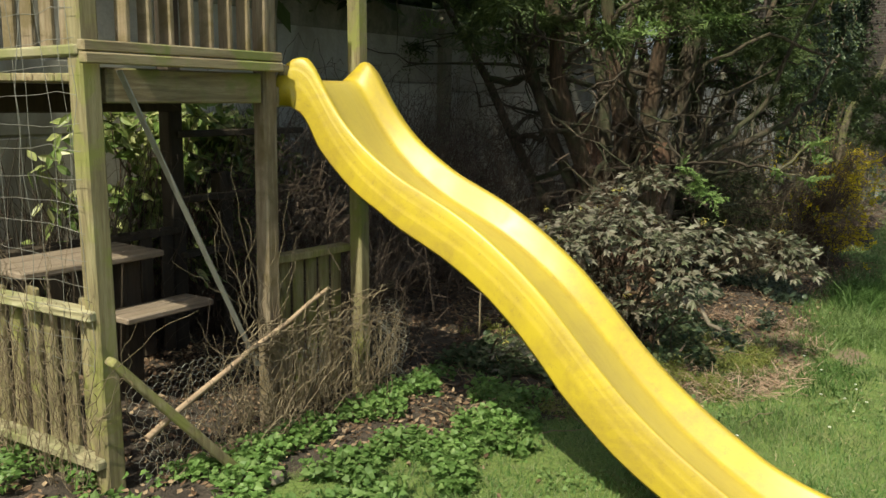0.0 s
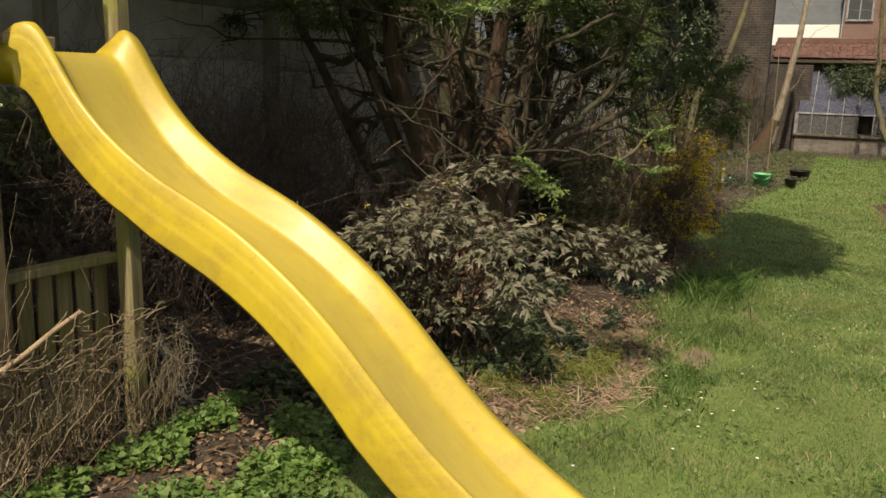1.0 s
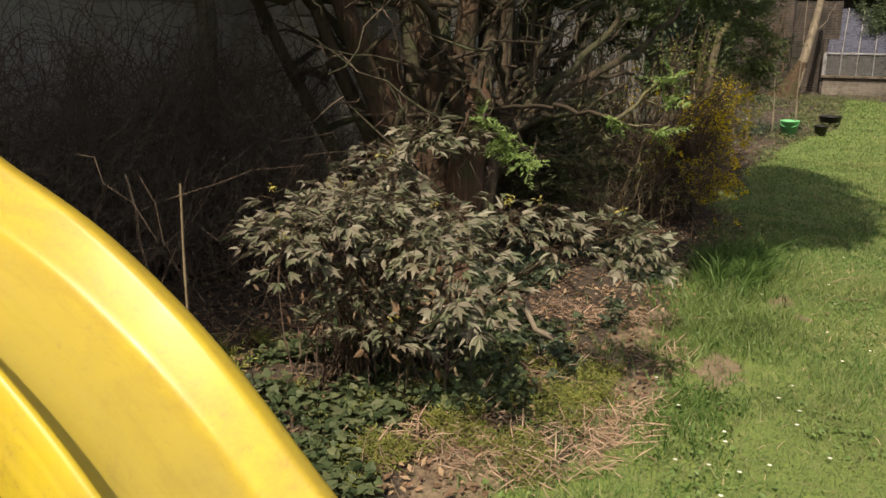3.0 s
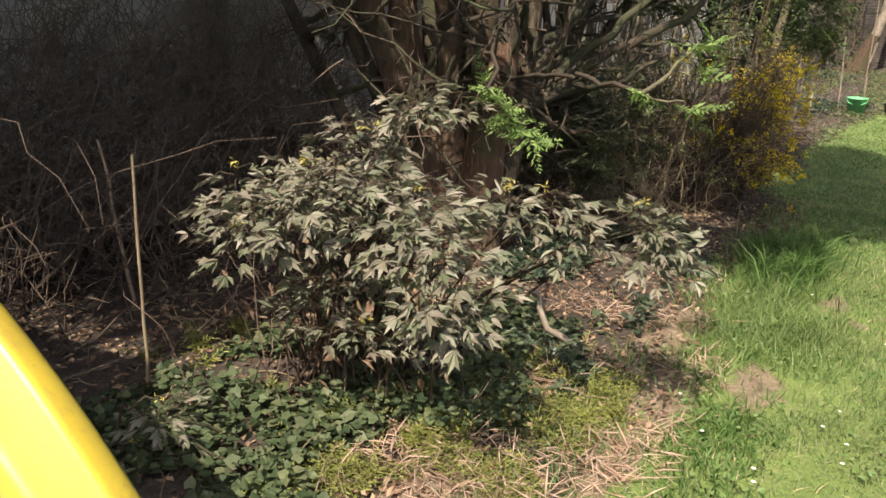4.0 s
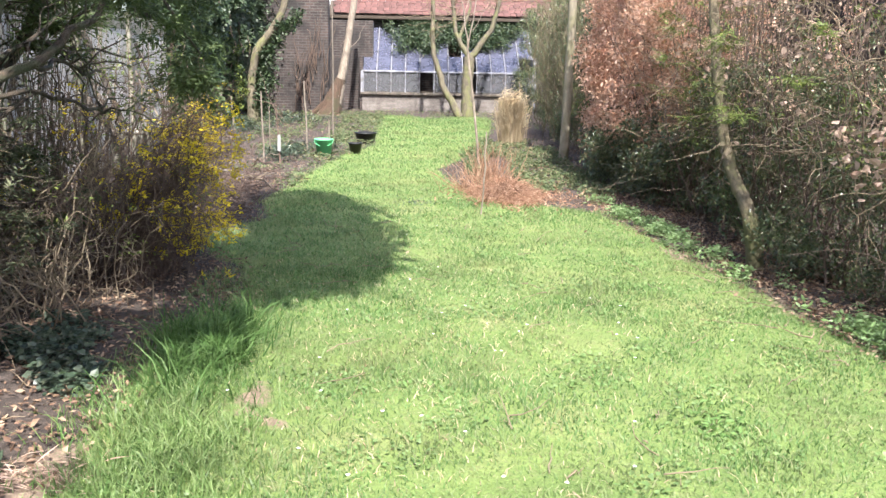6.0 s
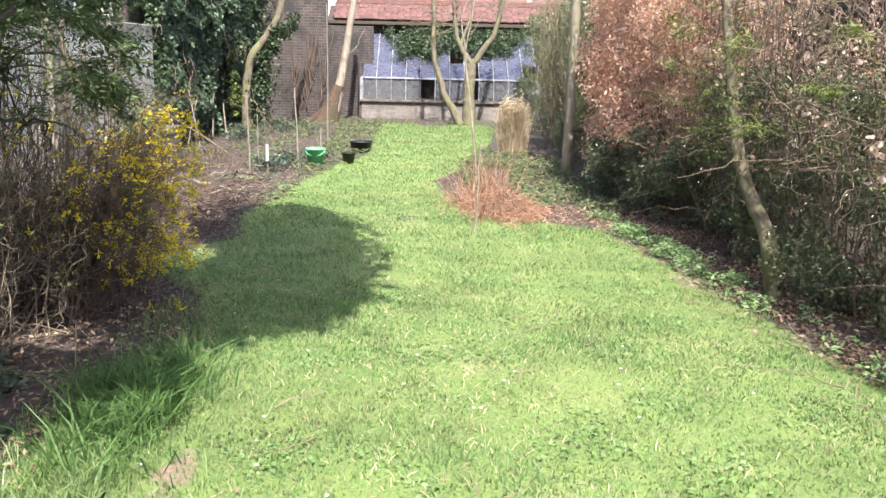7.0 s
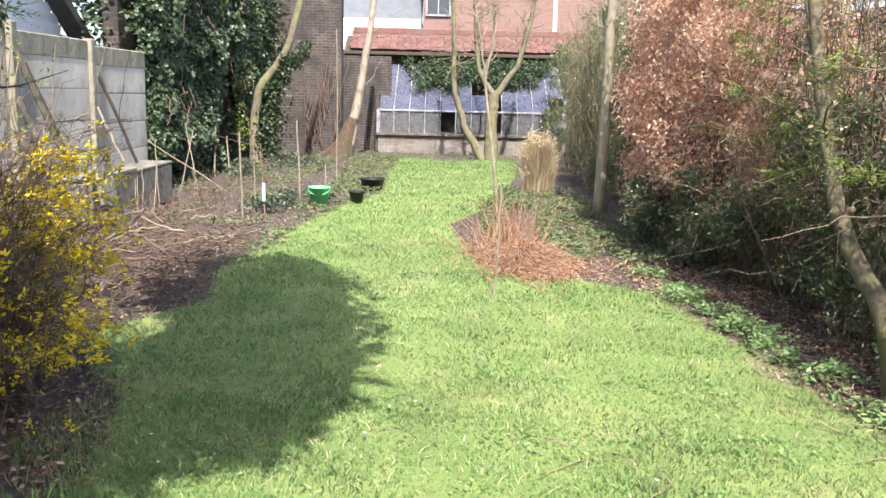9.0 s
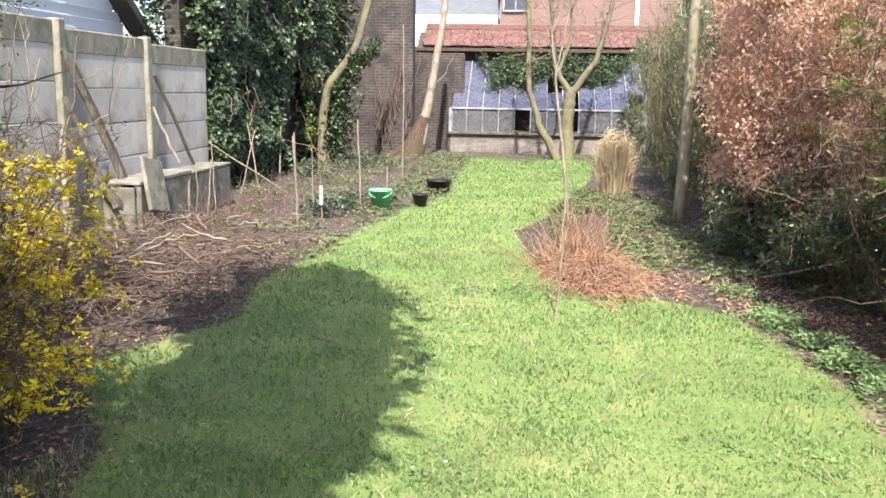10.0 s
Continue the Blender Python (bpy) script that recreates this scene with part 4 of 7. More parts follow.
# ---- climbing tower ----
def build_tower():
    tw = thing("climbing_tower", "weathered mossy wooden climbing tower with slatted rails and raised platform", "play tower")
    g0 = 0.05

    def post(x, y, z1, mat=M_WOOD, z0=g0, w=0.09, lean=(0, 0)):
        bm = bmesh.new()
        bar(bm, (x, y, z0), (x + lean[0], y + lean[1], z1), w, w, 0.008)
        part("post", bm, mat, tw)

    post(1.715, 2.5, 2.7, M_MOSSY, w=0.074, lean=(-0.03, 0))
    post(2.485, 2.5, 2.7, M_WOOD, w=0.07, lean=(0.01, 0))
    post(3.09, 2.5, 2.7, M_MOSSY, w=0.068, lean=(-0.04, 0))
    # rear posts: darker copy of the front timber, shade in the colour
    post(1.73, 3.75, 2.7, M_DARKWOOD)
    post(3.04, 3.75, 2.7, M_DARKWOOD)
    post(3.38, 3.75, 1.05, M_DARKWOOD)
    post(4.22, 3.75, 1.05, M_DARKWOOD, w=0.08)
    # platform
    for k in range(10):
        bm = bmesh.new()
        box(bm, (2.41, 2.58 + k * 0.125, 1.535), (1.46, 0.118, 0.028), None, 0.004)
        part("deck_board", bm, M_WOODH, tw)
    for x, y, z, w, h, mt in ((2.1, 2.49, 1.512, 0.69, 0.115, M_WOODH), (2.79, 2.5, 1.48, 0.52, 0.08, M_WOODH), (2.41, 3.7, 1.455, 1.3, 0.13, M_DARKWOOD)):
        bm = bmesh.new()
        box(bm, (x, y, z), (w, 0.04, h), None, 0.006)
        part("beam", bm, mt, tw)
    for k, (z, dy) in enumerate(((1.633, 0.0), (1.595, -0.006))):
        bm = bmesh.new()
        bar(bm, (1.64, 2.43 + dy, z), (2.5, 2.43 + dy, z - 0.002), 0.04, 0.034, 0.004)
        part("rail", bm, M_WOODH, tw)
    bm = bmesh.new()
    bar(bm, (2.55, 2.47, 1.585), (2.75, 2.47, 1.575), 0.035, 0.04)
    part("rail", bm, M_WOODH, tw)
    for k in range(8):
        bm = bmesh.new()
        x = 1.82 + 0.088 * k
        bar(bm, (x, 2.463, 1.64), (x + RNG.uniform(-0.008, 0.008), 2.463, 2.45), 0.06, 0.02, 0.004)
        part("slat", bm, M_WOOD, tw)
    # side rails towards the fence
    for z, w in ((1.62, 0.05), (0.76, 0.07), (0.24, 0.07)):
        bm = bmesh.new()
        bar(bm, (1.675, 2.47, z), (1.675, 3.8, z - 0.03), w, 0.035, 0.006)
        part("rail", bm, M_WOODY, tw)
    for k in range(11):
        y = 2.58 + 0.11 * k
        bm = bmesh.new()
        bar(bm, (1.71, y, 0.1), (1.71, y + RNG.uniform(-0.01, 0.01), 0.76 + RNG.uniform(-0.03, 0.04)), 0.02, 0.065, 0.005)
        part("picket", bm, M_MOSSY, tw)
        bm = bmesh.new()
        bar(bm, (1.7, y, 1.6), (1.7, y, 2.45), 0.02, 0.065, 0.005)
        part("slat", bm, M_WOOD, tw)
    # low panel beside the slide
    bm = bmesh.new()
    bar(bm, (2.53, 2.58, 0.8), (3.08, 2.58, 0.79), 0.07, 0.035, 0.005)
    part("rail", bm, M_MOSSY, tw)
    for k in range(6):
        x = 2.6 + 0.085 * k
        bm = bmesh.new()
        bar(bm, (x, 2.6, 0.1), (x, 2.6, 0.78), 0.06, 0.02, 0.005)
        part("picket", bm, M_MOSSY, tw)
    # rear panel, the shade behind the platform put into its dark colour
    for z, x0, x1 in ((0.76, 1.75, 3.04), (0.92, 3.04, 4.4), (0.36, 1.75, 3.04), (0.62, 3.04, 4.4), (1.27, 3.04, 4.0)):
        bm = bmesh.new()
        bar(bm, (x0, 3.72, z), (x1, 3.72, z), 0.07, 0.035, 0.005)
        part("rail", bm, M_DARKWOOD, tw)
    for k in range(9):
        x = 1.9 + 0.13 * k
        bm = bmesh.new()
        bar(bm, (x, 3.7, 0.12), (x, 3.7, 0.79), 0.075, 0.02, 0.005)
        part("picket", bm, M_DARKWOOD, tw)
    # perforated strap as a brace
    bm = bmesh.new()
    bar(bm, (1.79, 2.45, 1.56), (2.36, 2.44, 0.42), 0.03, 0.006, 0.001)
    part("brace", bm, M_RUST, tw, "grey perforated metal strap")


build_tower()


def build_table():
    tb = thing("picnic_table", "small weathered wooden picnic table under the platform", "table")
    for y in (3.15, 3.27, 3.39):
        bm = bmesh.new()
        box(bm, (2.12, y, 0.79), (0.66, 0.11, 0.028), None, 0.006)
        part("tabletop_board", bm, M_TABLE, tb)
    for y in (3.0, 3.1):
        bm = bmesh.new()
        box(bm, (2.37, y, 0.56), (0.46, 0.09, 0.028), None, 0.006)
        part("seat_board", bm, M_TABLE, tb)
    # legs darker than the boards: shade under the table as colour
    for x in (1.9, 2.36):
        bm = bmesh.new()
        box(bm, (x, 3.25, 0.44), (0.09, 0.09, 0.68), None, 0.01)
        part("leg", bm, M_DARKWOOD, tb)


build_table()


# ---- trees ----
def limb(heap, p, q, r0, r1, wob=0.03, n=9, sides=7):
    path = wander(p, q, n, wob)
    heap.tube(path, np.linspace(r0, r1, n), sides)
    return path


def sprays(name, centres, per, size, material, parent, flat=0.35, rng=RNG, ratio=0.16, radius=0.25):
    """Flat fan-like conifer sprays: thin leaflets round drooping twigs."""
    pos = clumps(centres, radius, per, rng, flat)
    n = len(pos)
    axis = rand_dirs(n, rng)
    axis[:, 2] = axis[:, 2] * 0.35 - 0.25
    face = rand_dirs(n, rng) * 0.5 + np.array([0, 0, 0.6])
    ln = size * rng.uniform(0.5, 1.4, n)
    return leaves(name, pos, axis, face, ln, ln * ratio, LEAF_DIAMOND, material, parent)


def build_conifer():
    t = thing("conifer_tree", "old many-stemmed dark conifer with reddish bark and drooping sprays", "tree", at=(0, 0, 0))
    rng = np.random.default_rng(11)
    base = np.array([6.45, 2.44, float(gz(6.45, 2.44)) - 0.1])
    rt = np.array([0.415, -0.91, 0])
    fw = np.array([0.91, 0.415, 0])
    stems = [(-0.85, 0.15, 0.05), (-0.6, 0.0, 0.075), (-0.42, 0.2, 0.06), (-0.25, 0.05, 0.07), (-0.08, 0.2, 0.065), (0.1, 0.05, 0.075), (0.28, 0.2, 0.055), (0.42, 0.1, 0.045), (-1.35, 0.3, 0.04)]
    tips = []
    for a, b, r in stems:
        trunk = Heap()
        p0 = base + rt * a * 0.22 + fw * b * 0.3
        p1 = base + rt * a * 0.62 + fw * b + np.array([0, 0, 0.95])
        p2 = base + rt * a * 1.9 + fw * b * 2.5 + np.array([0, 0, 4.4])
        path = np.concatenate([wander(p0, p1, 6, 0.012, rng), wander(p1, p2, 10, 0.04, rng)[1:]])
        trunk.tube(path, np.concatenate([np.linspace(r * 1.75, r, 6), np.linspace(r, r * 0.3, 10)[1:]]), 9)
        tips.append(path)
        trunk.make("trunk", M_BARK_RED if r > 0.065 else M_BARK, t)
    # the stout leaning foot from which the stems spread
    for way, radii in (([base - (0, 0, 0.1), base + (0, 0.1, 0.3), base + (-0.02, 0.26, 0.62), base + (-0.02, 0.4, 0.95), base + (0, 0.46, 1.5)], [0.25, 0.17, 0.135, 0.115, 0.08]), ([base - (0, 0, 0.1), base + (0.02, 0.0, 0.35), base + (0.02, -0.08, 0.75), base + (0.04, -0.16, 1.3)], [0.24, 0.14, 0.11, 0.07])):
        foot = Heap()
        k = np.linspace(0, len(way) - 1, 14)
        path = np.stack([np.interp(k, np.arange(len(way)), np.array(way)[:, c]) for c in range(3)], -1)
        path[1:-1] = (path[:-2] + path[1:-1] + path[2:]) / 3 + rng.normal(0, 0.008, (12, 3))
        foot.tube(path, np.interp(k, np.arange(len(way)), radii), 13)
        foot.make("trunk", M_BARK_FOOT, t)
    cent = []
    for path in tips:
        for k in range(7):
            p = path[rng.integers(5, len(path) - 1)]
            ang = rng.uniform(0, 2 * np.pi)
            ln = rng.uniform(0.7, 1.9)
            q = p + np.array([np.cos(ang) * ln, np.sin(ang) * ln, rng.uniform(-0.3, 0.6)])
            if q[2] < 2.3:
                q[1] = max(q[1], 1.95)
            w = wander(p, q, 8, 0.03, rng, -0.08)
            br = Heap()
            br.tube(w, np.linspace(0.024, 0.004, 8), 5)
            cent.append(w[-1])
            for _ in range(3):
                s = w[rng.integers(3, 8)]
                e = s + rng.normal(0, 0.28, 3)
                br.tube(wander(s, e, 5, 0.03, rng), np.linspace(0.009, 0.002, 5), 4)
            br.make("branch", M_BARK, t)
    cent = np.array(cent)
    # crooked boughs that fan out low over the bed
    for k in range(22):
        w0 = tips[k % len(tips)]
        p = w0[4 + k % 5]
        a = rng.uniform(-2.6, 0.9)
        ln = rng.uniform(0.8, 2.0)
        q = p + np.array([np.cos(a) * ln, np.sin(a) * ln * 0.7, rng.uniform(0.2, 1.1)])
        q[1] = max(q[1], 2.0)
        bw = wander(p, q, 14, 0.03, rng, 0.06)
        bo = Heap()
        bo.tube(bw, np.linspace(0.034, 0.009, 14), 6)
        for _ in range(6):
            s = bw[rng.integers(4, 12)]
            e = s + rng.normal(0, 0.3, 3) + (0, 0.05, 0.15)
            e[1] = max(e[1], 1.95)
            bo.tube(wander(s, e, 8, 0.02, rng), np.linspace(0.008, 0.002, 8), 4)
        bo.make("bough", M_BARK, t)
    # stout crooked boughs round the trunk
    for pts, r in (((( 6.72, 2.4, 0.47), (6.9, 2.27, 0.82), (7.04, 2.15, 1.04), (7.22, 1.95, 1.2), (7.45, 1.75, 1.5), (7.7, 1.5, 2.3)), 0.04),
                   (((6.81, 2.45, 0.91), (6.95, 2.22, 0.9), (7.15, 1.9, 0.92), (7.34, 1.66, 1.1)), 0.026),
                   (((6.56, 2.74, 0.65), (6.57, 2.95, 1.02), (6.53, 3.15, 1.23), (6.45, 3.4, 1.6), (6.3, 3.7, 2.6)), 0.05),
                   (((6.78, 2.42, 0.69), (6.94, 2.32, 1.04), (7.03, 2.29, 1.26), (7.07, 2.35, 1.6), (7.2, 2.3, 2.5)), 0.036),
                   (((6.86, 2.34, 0.79), (6.91, 2.16, 0.68), (7.02, 1.95, 0.66), (7.13, 1.8, 0.72)), 0.02),
                   (((6.8, 2.4, 0.8), (7.25, 1.95, 1.12), (7.57, 1.66, 1.28), (8.0, 1.5, 1.52), (8.4, 1.4, 1.9)), 0.034),
                   (((7.3, 1.92, 1.14), (7.7, 1.75, 1.16), (8.1, 1.62, 1.04), (8.5, 1.6, 1.0)), 0.016),
                   (((7.57, 1.66, 1.28), (7.95, 1.72, 1.3), (8.4, 1.7, 1.22), (8.9, 1.75, 1.25)), 0.014),
                   (((6.7, 2.6, 1.0), (7.4, 2.3, 1.25), (8.1, 2.05, 1.3), (8.8, 2.0, 1.55)), 0.026)):
        bo = Heap()
        w = np.concatenate([wander(pts[i], pts[i + 1], 6, 0.012, rng)[(1 if i else 0):] for i in range(len(pts) - 1)])
        bo.tube(w, np.linspace(r, r * 0.35, len(w)), 7)
        for _ in range(7):
            s = w[rng.integers(6, len(w))]
            bo.tube(wander(s, s + rng.normal(0, 0.22, 3) + (0.05, 0, 0.1), 8, 0.02, rng), np.linspace(0.007, 0.0015, 8), 4)
        bo.make("bough", M_BARK, t)
    # a bough that droops over the bed's edge, its dark sprays hanging
    bo = Heap()
    w = np.concatenate([wander((6.75, 2.45, 1.6), (7.1, 1.7, 2.0), 7, 0.02, rng), wander((7.1, 1.7, 2.0), (7.35, 1.1, 1.75), 6, 0.015, rng)[1:], wander((7.35, 1.1, 1.75), (7.2, 0.8, 1.35), 6, 0.012, rng)[1:]])
    bo.tube(w, np.linspace(0.022, 0.004, len(w)), 6)
    bo.tube(wander(w[9], (7.75, 0.95, 1.6), 7, 0.015, rng, -0.03), np.linspace(0.009, 0.003, 7), 5)
    bo.make("bough", M_BARK, t)
    sp = np.concatenate([rng.normal((7.2, 0.86, 1.33), (0.12, 0.08, 0.12), (26, 3)), rng.normal((7.3, 1.12, 1.66), (0.14, 0.1, 0.1), (16, 3)), rng.normal((7.7, 0.98, 1.62), (0.1, 0.06, 0.06), (6, 3))])
    fans("hanging_foliage", sp, 12, 0.22, 0.035, L_CONIFER, t, rng, 0.7)
    # low boughs trailing dull sprays under the crown
    bo = Heap()
    sp = []
    for _ in range(26):
        p = np.array([rng.uniform(6.8, 7.4), rng.uniform(2.1, 2.6), rng.uniform(0.3, 0.9)])
        q = np.array([rng.uniform(7.0, 8.7), rng.uniform(1.55, 2.4), rng.uniform(0.2, 1.0)])
        w = wander(p, q, 9, 0.03, rng, -0.05)
        bo.tube(w, np.linspace(0.011, 0.003, 9), 5)
        sp += [v + rng.normal(0, 0.06, 3) for v in w[4:]]
    bo.make("low_bough", M_BARK, t)
    fans("trailing_foliage", np.array(sp), 6, 0.2, 0.04, L_SHADE, t, rng, 0.4)
    # crown, mostly out of view, set over the lawn for the shadow it casts
    c = in_box((3.2, 0.5, 2.25), (10.6, 4.6, 5.2), 330, rng)
    front = in_box((4.6, -0.05, 2.9), (10.6, 1.3, 4.6), 330, rng)
    # the last box is unseen, added to keep sky light off the fence
    c = np.concatenate([c, front, in_box((2.6, 3.0, 2.5), (6.5, 5.0, 4.6), 50, rng)])
    # the crown leaves the shrub, the long grass and the far bed in the sun
    sx, sy = c[:, 0] + 0.8 * (c[:, 2] + 0.15), c[:, 1] + 0.1 * (c[:, 2] + 0.15)
    edge = np.interp(sx, [8.2, 8.9, 9.6, 11, 12.6, 13.4, 14], [0.95, 0.8, 0.38, 0.45, 0.75, 1.3, 1.6])
    c = c[~((sx < 7.6) & (sy < 3.2)) & ~((sx < 8.75) & (sy < 1.2)) & ~((sx > 9.5) & (sx < 11.6) & (sy > 0.93) & (sy < 2.5)) & ~(sx < 5.4) & ~((sx > 11.2) & (sy > 1.3) & (sy < 3.2)) & ~(sy < edge + 0.16 * np.array([noise.noise(Vector((a * 1.7, b * 1.7, 4))) for a, b in zip(sx, sy)])) & ~((sx > 9.0) & (rng.uniform(0, 1, len(c)) < 0.16)) & ~((sx > 13.5) & (sy < 3))]
    sx, sy = c[:, 0] + 0.8 * (c[:, 2] + 0.15), c[:, 1] + 0.1 * (c[:, 2] + 0.15)
    c = c[~((sx > 5.9) & (sx < 8.6) & (sy < 4.4) & (rng.uniform(0, 1, len(c)) < np.where(sx < 7.6, 0.78, 0.6))) & ~((sx > 7.4) & (sy > 2.4) & (rng.uniform(0, 1, len(c)) < 0.88)) & ~((sx > 8.0) & (sx < 9.9) & (sy > 1.2) & (sy < 2.7) & (rng.uniform(0, 1, len(c)) < 0.75)) & ~((sy > 2.9) & (rng.uniform(0, 1, len(c)) < 0.35))]
    # unseen clumps above the tower, added only to shade the bed beyond
    over = in_box((0.6, 2.4, 2.85), (3.9, 4.4, 4.2), 120, rng)
    sx, sy = over[:, 0] + 0.8 * (over[:, 2] - 0.05), over[:, 1] + 0.1 * (over[:, 2] - 0.05)
    c = np.concatenate([c, over[(sx > 5.0) & (sx < 6.0) & (sy > 3.0)]])
    # unseen clumps high by the fence, added to darken it
    back = in_box((0.0, 3.5, 2.55), (5.6, 4.6, 4.3), 62, rng)
    c = np.concatenate([c, back[back[:, 0] + 0.8 * (back[:, 2] - 1.6) > 3.8]])
    sprays("crown", c, 170, 0.2, L_CONIFER, t, 0.6, rng, 0.4, 0.5)
    low = cent[(cent[:, 2] > 1.6) & (cent[:, 2] < 2.6)]
    hang = np.concatenate([low, in_box((4.9, 1.7, 1.85), (7.6, 3.6, 2.4), 44, rng)])
    fans("low_foliage", hang, 26, 0.3, 0.06, L_CONIFER, t, rng)
    # sprays in the brighter green, painted as if the sun caught them
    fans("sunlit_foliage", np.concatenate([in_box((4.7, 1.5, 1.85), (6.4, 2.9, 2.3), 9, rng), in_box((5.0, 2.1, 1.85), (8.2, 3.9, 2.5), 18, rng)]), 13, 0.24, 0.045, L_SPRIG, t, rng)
    dead = Heap()
    for _ in range(260):
        p = base + np.array([rng.normal(0.3, 0.6), rng.normal(0, 0.4), rng.uniform(0.7, 2.2)])
        q = p + np.array([rng.normal(0, 0.45), rng.normal(-0.05, 0.35), rng.normal(0, 0.22)])
        if q[1] < 2.0 or p[1] < 2.0:
            continue
        w = wander(p, q, 7, 0.03, rng, 0.04)
        dead.tube(w, np.linspace(0.0045, 0.0012, 7), 4)
    dead.make("dead_twig_mass", M_TWIG_DARK, t, kind="stuff")
    # sprigs that hang into view, sunlight put into their brighter green
    tw = Heap()
    fork = [np.array(v) for v in ((5.09, 1.11, 1.11), (5.13, 1.02, 1.19), (5.15, 0.95, 1.26), (5.14, 0.97, 1.17), (5.13, 0.98, 1.09))]
    bough = Heap()
    bough.tube(wander((6.5, 2.35, 1.0), (5.5, 1.5, 1.1), 9, 0.016, rng, 0.02), np.linspace(0.015, 0.008, 9), 6)
    bough.tube(wander((6.6, 2.5, 1.3), (4.86, 1.56, 1.1), 9, 0.03, rng, 0.08), np.linspace(0.015, 0.005, 9), 5)
    bough.tube(wander((5.5, 1.5, 1.12), fork[0], 7, 0.014, rng), np.linspace(0.009, 0.008, 7), 6)
    bough.make("low_bough", M_DARKWOOD, t)
    tw.tube(wander(fork[0], fork[2], 8, 0.008, rng), np.linspace(0.01, 0.004, 8), 6)
    tw.tube(wander(fork[1], fork[3], 5, 0.008, rng), np.linspace(0.005, 0.003, 5), 5)
    tw.tube(wander(fork[0], fork[4], 6, 0.01, rng), np.linspace(0.006, 0.003, 6), 5)
    tw.make("low_branch", M_BARK_GREEN, t)
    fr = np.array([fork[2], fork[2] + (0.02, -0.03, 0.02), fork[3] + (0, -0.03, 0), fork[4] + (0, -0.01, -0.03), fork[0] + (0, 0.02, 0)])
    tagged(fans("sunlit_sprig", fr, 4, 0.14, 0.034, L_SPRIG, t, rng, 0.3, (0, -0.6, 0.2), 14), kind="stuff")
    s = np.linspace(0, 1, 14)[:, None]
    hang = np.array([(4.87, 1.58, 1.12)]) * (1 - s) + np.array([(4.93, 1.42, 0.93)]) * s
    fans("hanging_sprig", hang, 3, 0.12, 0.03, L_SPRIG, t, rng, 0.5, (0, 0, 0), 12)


build_conifer()


def build_back_trees():
    t = thing("conifer_row", "dark row of dense conifers beyond the fence", "trees", kind="stuff")
    rng = np.random.default_rng(13)
    c = in_box((-1.0, 5.0, 1.4), (11.8, 6.4, 4.6), 420, rng)
    sprays("crown", c, 110, 0.24, L_CONIFER, t, 0.8, rng, 0.45, 0.5)
    for x in (0.5, 2.2, 3.9, 5.6, 7.6, 9.8):
        h = Heap()
        h.tube(wander((x, 5.8, -0.1), (x + 0.2, 5.8, 4.4), 8, 0.03, rng), np.linspace(0.13, 0.05, 8), 8)
        h.make("trunk", M_BARK, t)


build_back_trees()


def build_second_tree():
    t = thing("conifer_tree", "dark leaning conifer with a tangle of bare crossing branches", "tree")
    rng = np.random.default_rng(12)
    base = np.array([9.3, 3.3, -0.3])
    tr = Heap()
    for tip, r in (((8.4, 2.3, 3.6), 0.09), ((10.0, 3.0, 4.2), 0.1), ((9.0, 3.8, 4.0), 0.08), ((10.8, 2.2, 3.4), 0.06)):
        w = wander(base + rng.normal(0, 0.06, 3) * (1, 1, 0), tip, 12, 0.05, rng)
        tr.tube(w, np.linspace(r * 1.2, r * 0.3, 12), 8)
        for _ in range(24):
            p = w[rng.integers(2, 10)]
            q = p + np.array([rng.normal(-0.2, 0.8), rng.normal(-0.2, 0.6), rng.uniform(-0.25, 0.35)])
            q[1] = max(q[1], 1.9)
            b = wander(p, q, 10, 0.028, rng, 0.05)
            br = Heap()
            br.tube(b, np.linspace(0.016, 0.003, 10), 5)
            br.make("branch", M_BARK, t)
    tr.make("trunk", M_BARK, t)
    c = in_box((7.6, 1.6, 2.5), (11.0, 3.6, 4.4), 46, rng)
    sx, sy = c[:, 0] + 0.8 * (c[:, 2] + 0.15), c[:, 1] + 0.1 * (c[:, 2] + 0.15)
    c = c[~((sx > 11.2) & (sy > 1.3) & (sy < 3.2)) & ~(sx > 13.3) & ~((sx > 9.5) & (sx < 11.6) & (sy > 0.93) & (sy < 2.5))]
    sprays("crown", c, 150, 0.2, L_CONIFER, t, 0.6, rng, 0.4, 0.45)
    fans("low_foliage", np.concatenate([in_box((7.6, 2.0, 1.8), (9.6, 3.0, 2.4), 22, rng), in_box((8.8, 1.85, 1.3), (9.35, 2.3, 2.0), 14, rng), in_box((7.4, 2.0, 0.2), (8.8, 2.9, 0.8), 12, rng), in_box((9.2, 2.0, 1.5), (10.6, 3.0, 2.4), 34, rng)]), 20, 0.3, 0.06, L_CONIFER, t, rng)


build_second_tree()


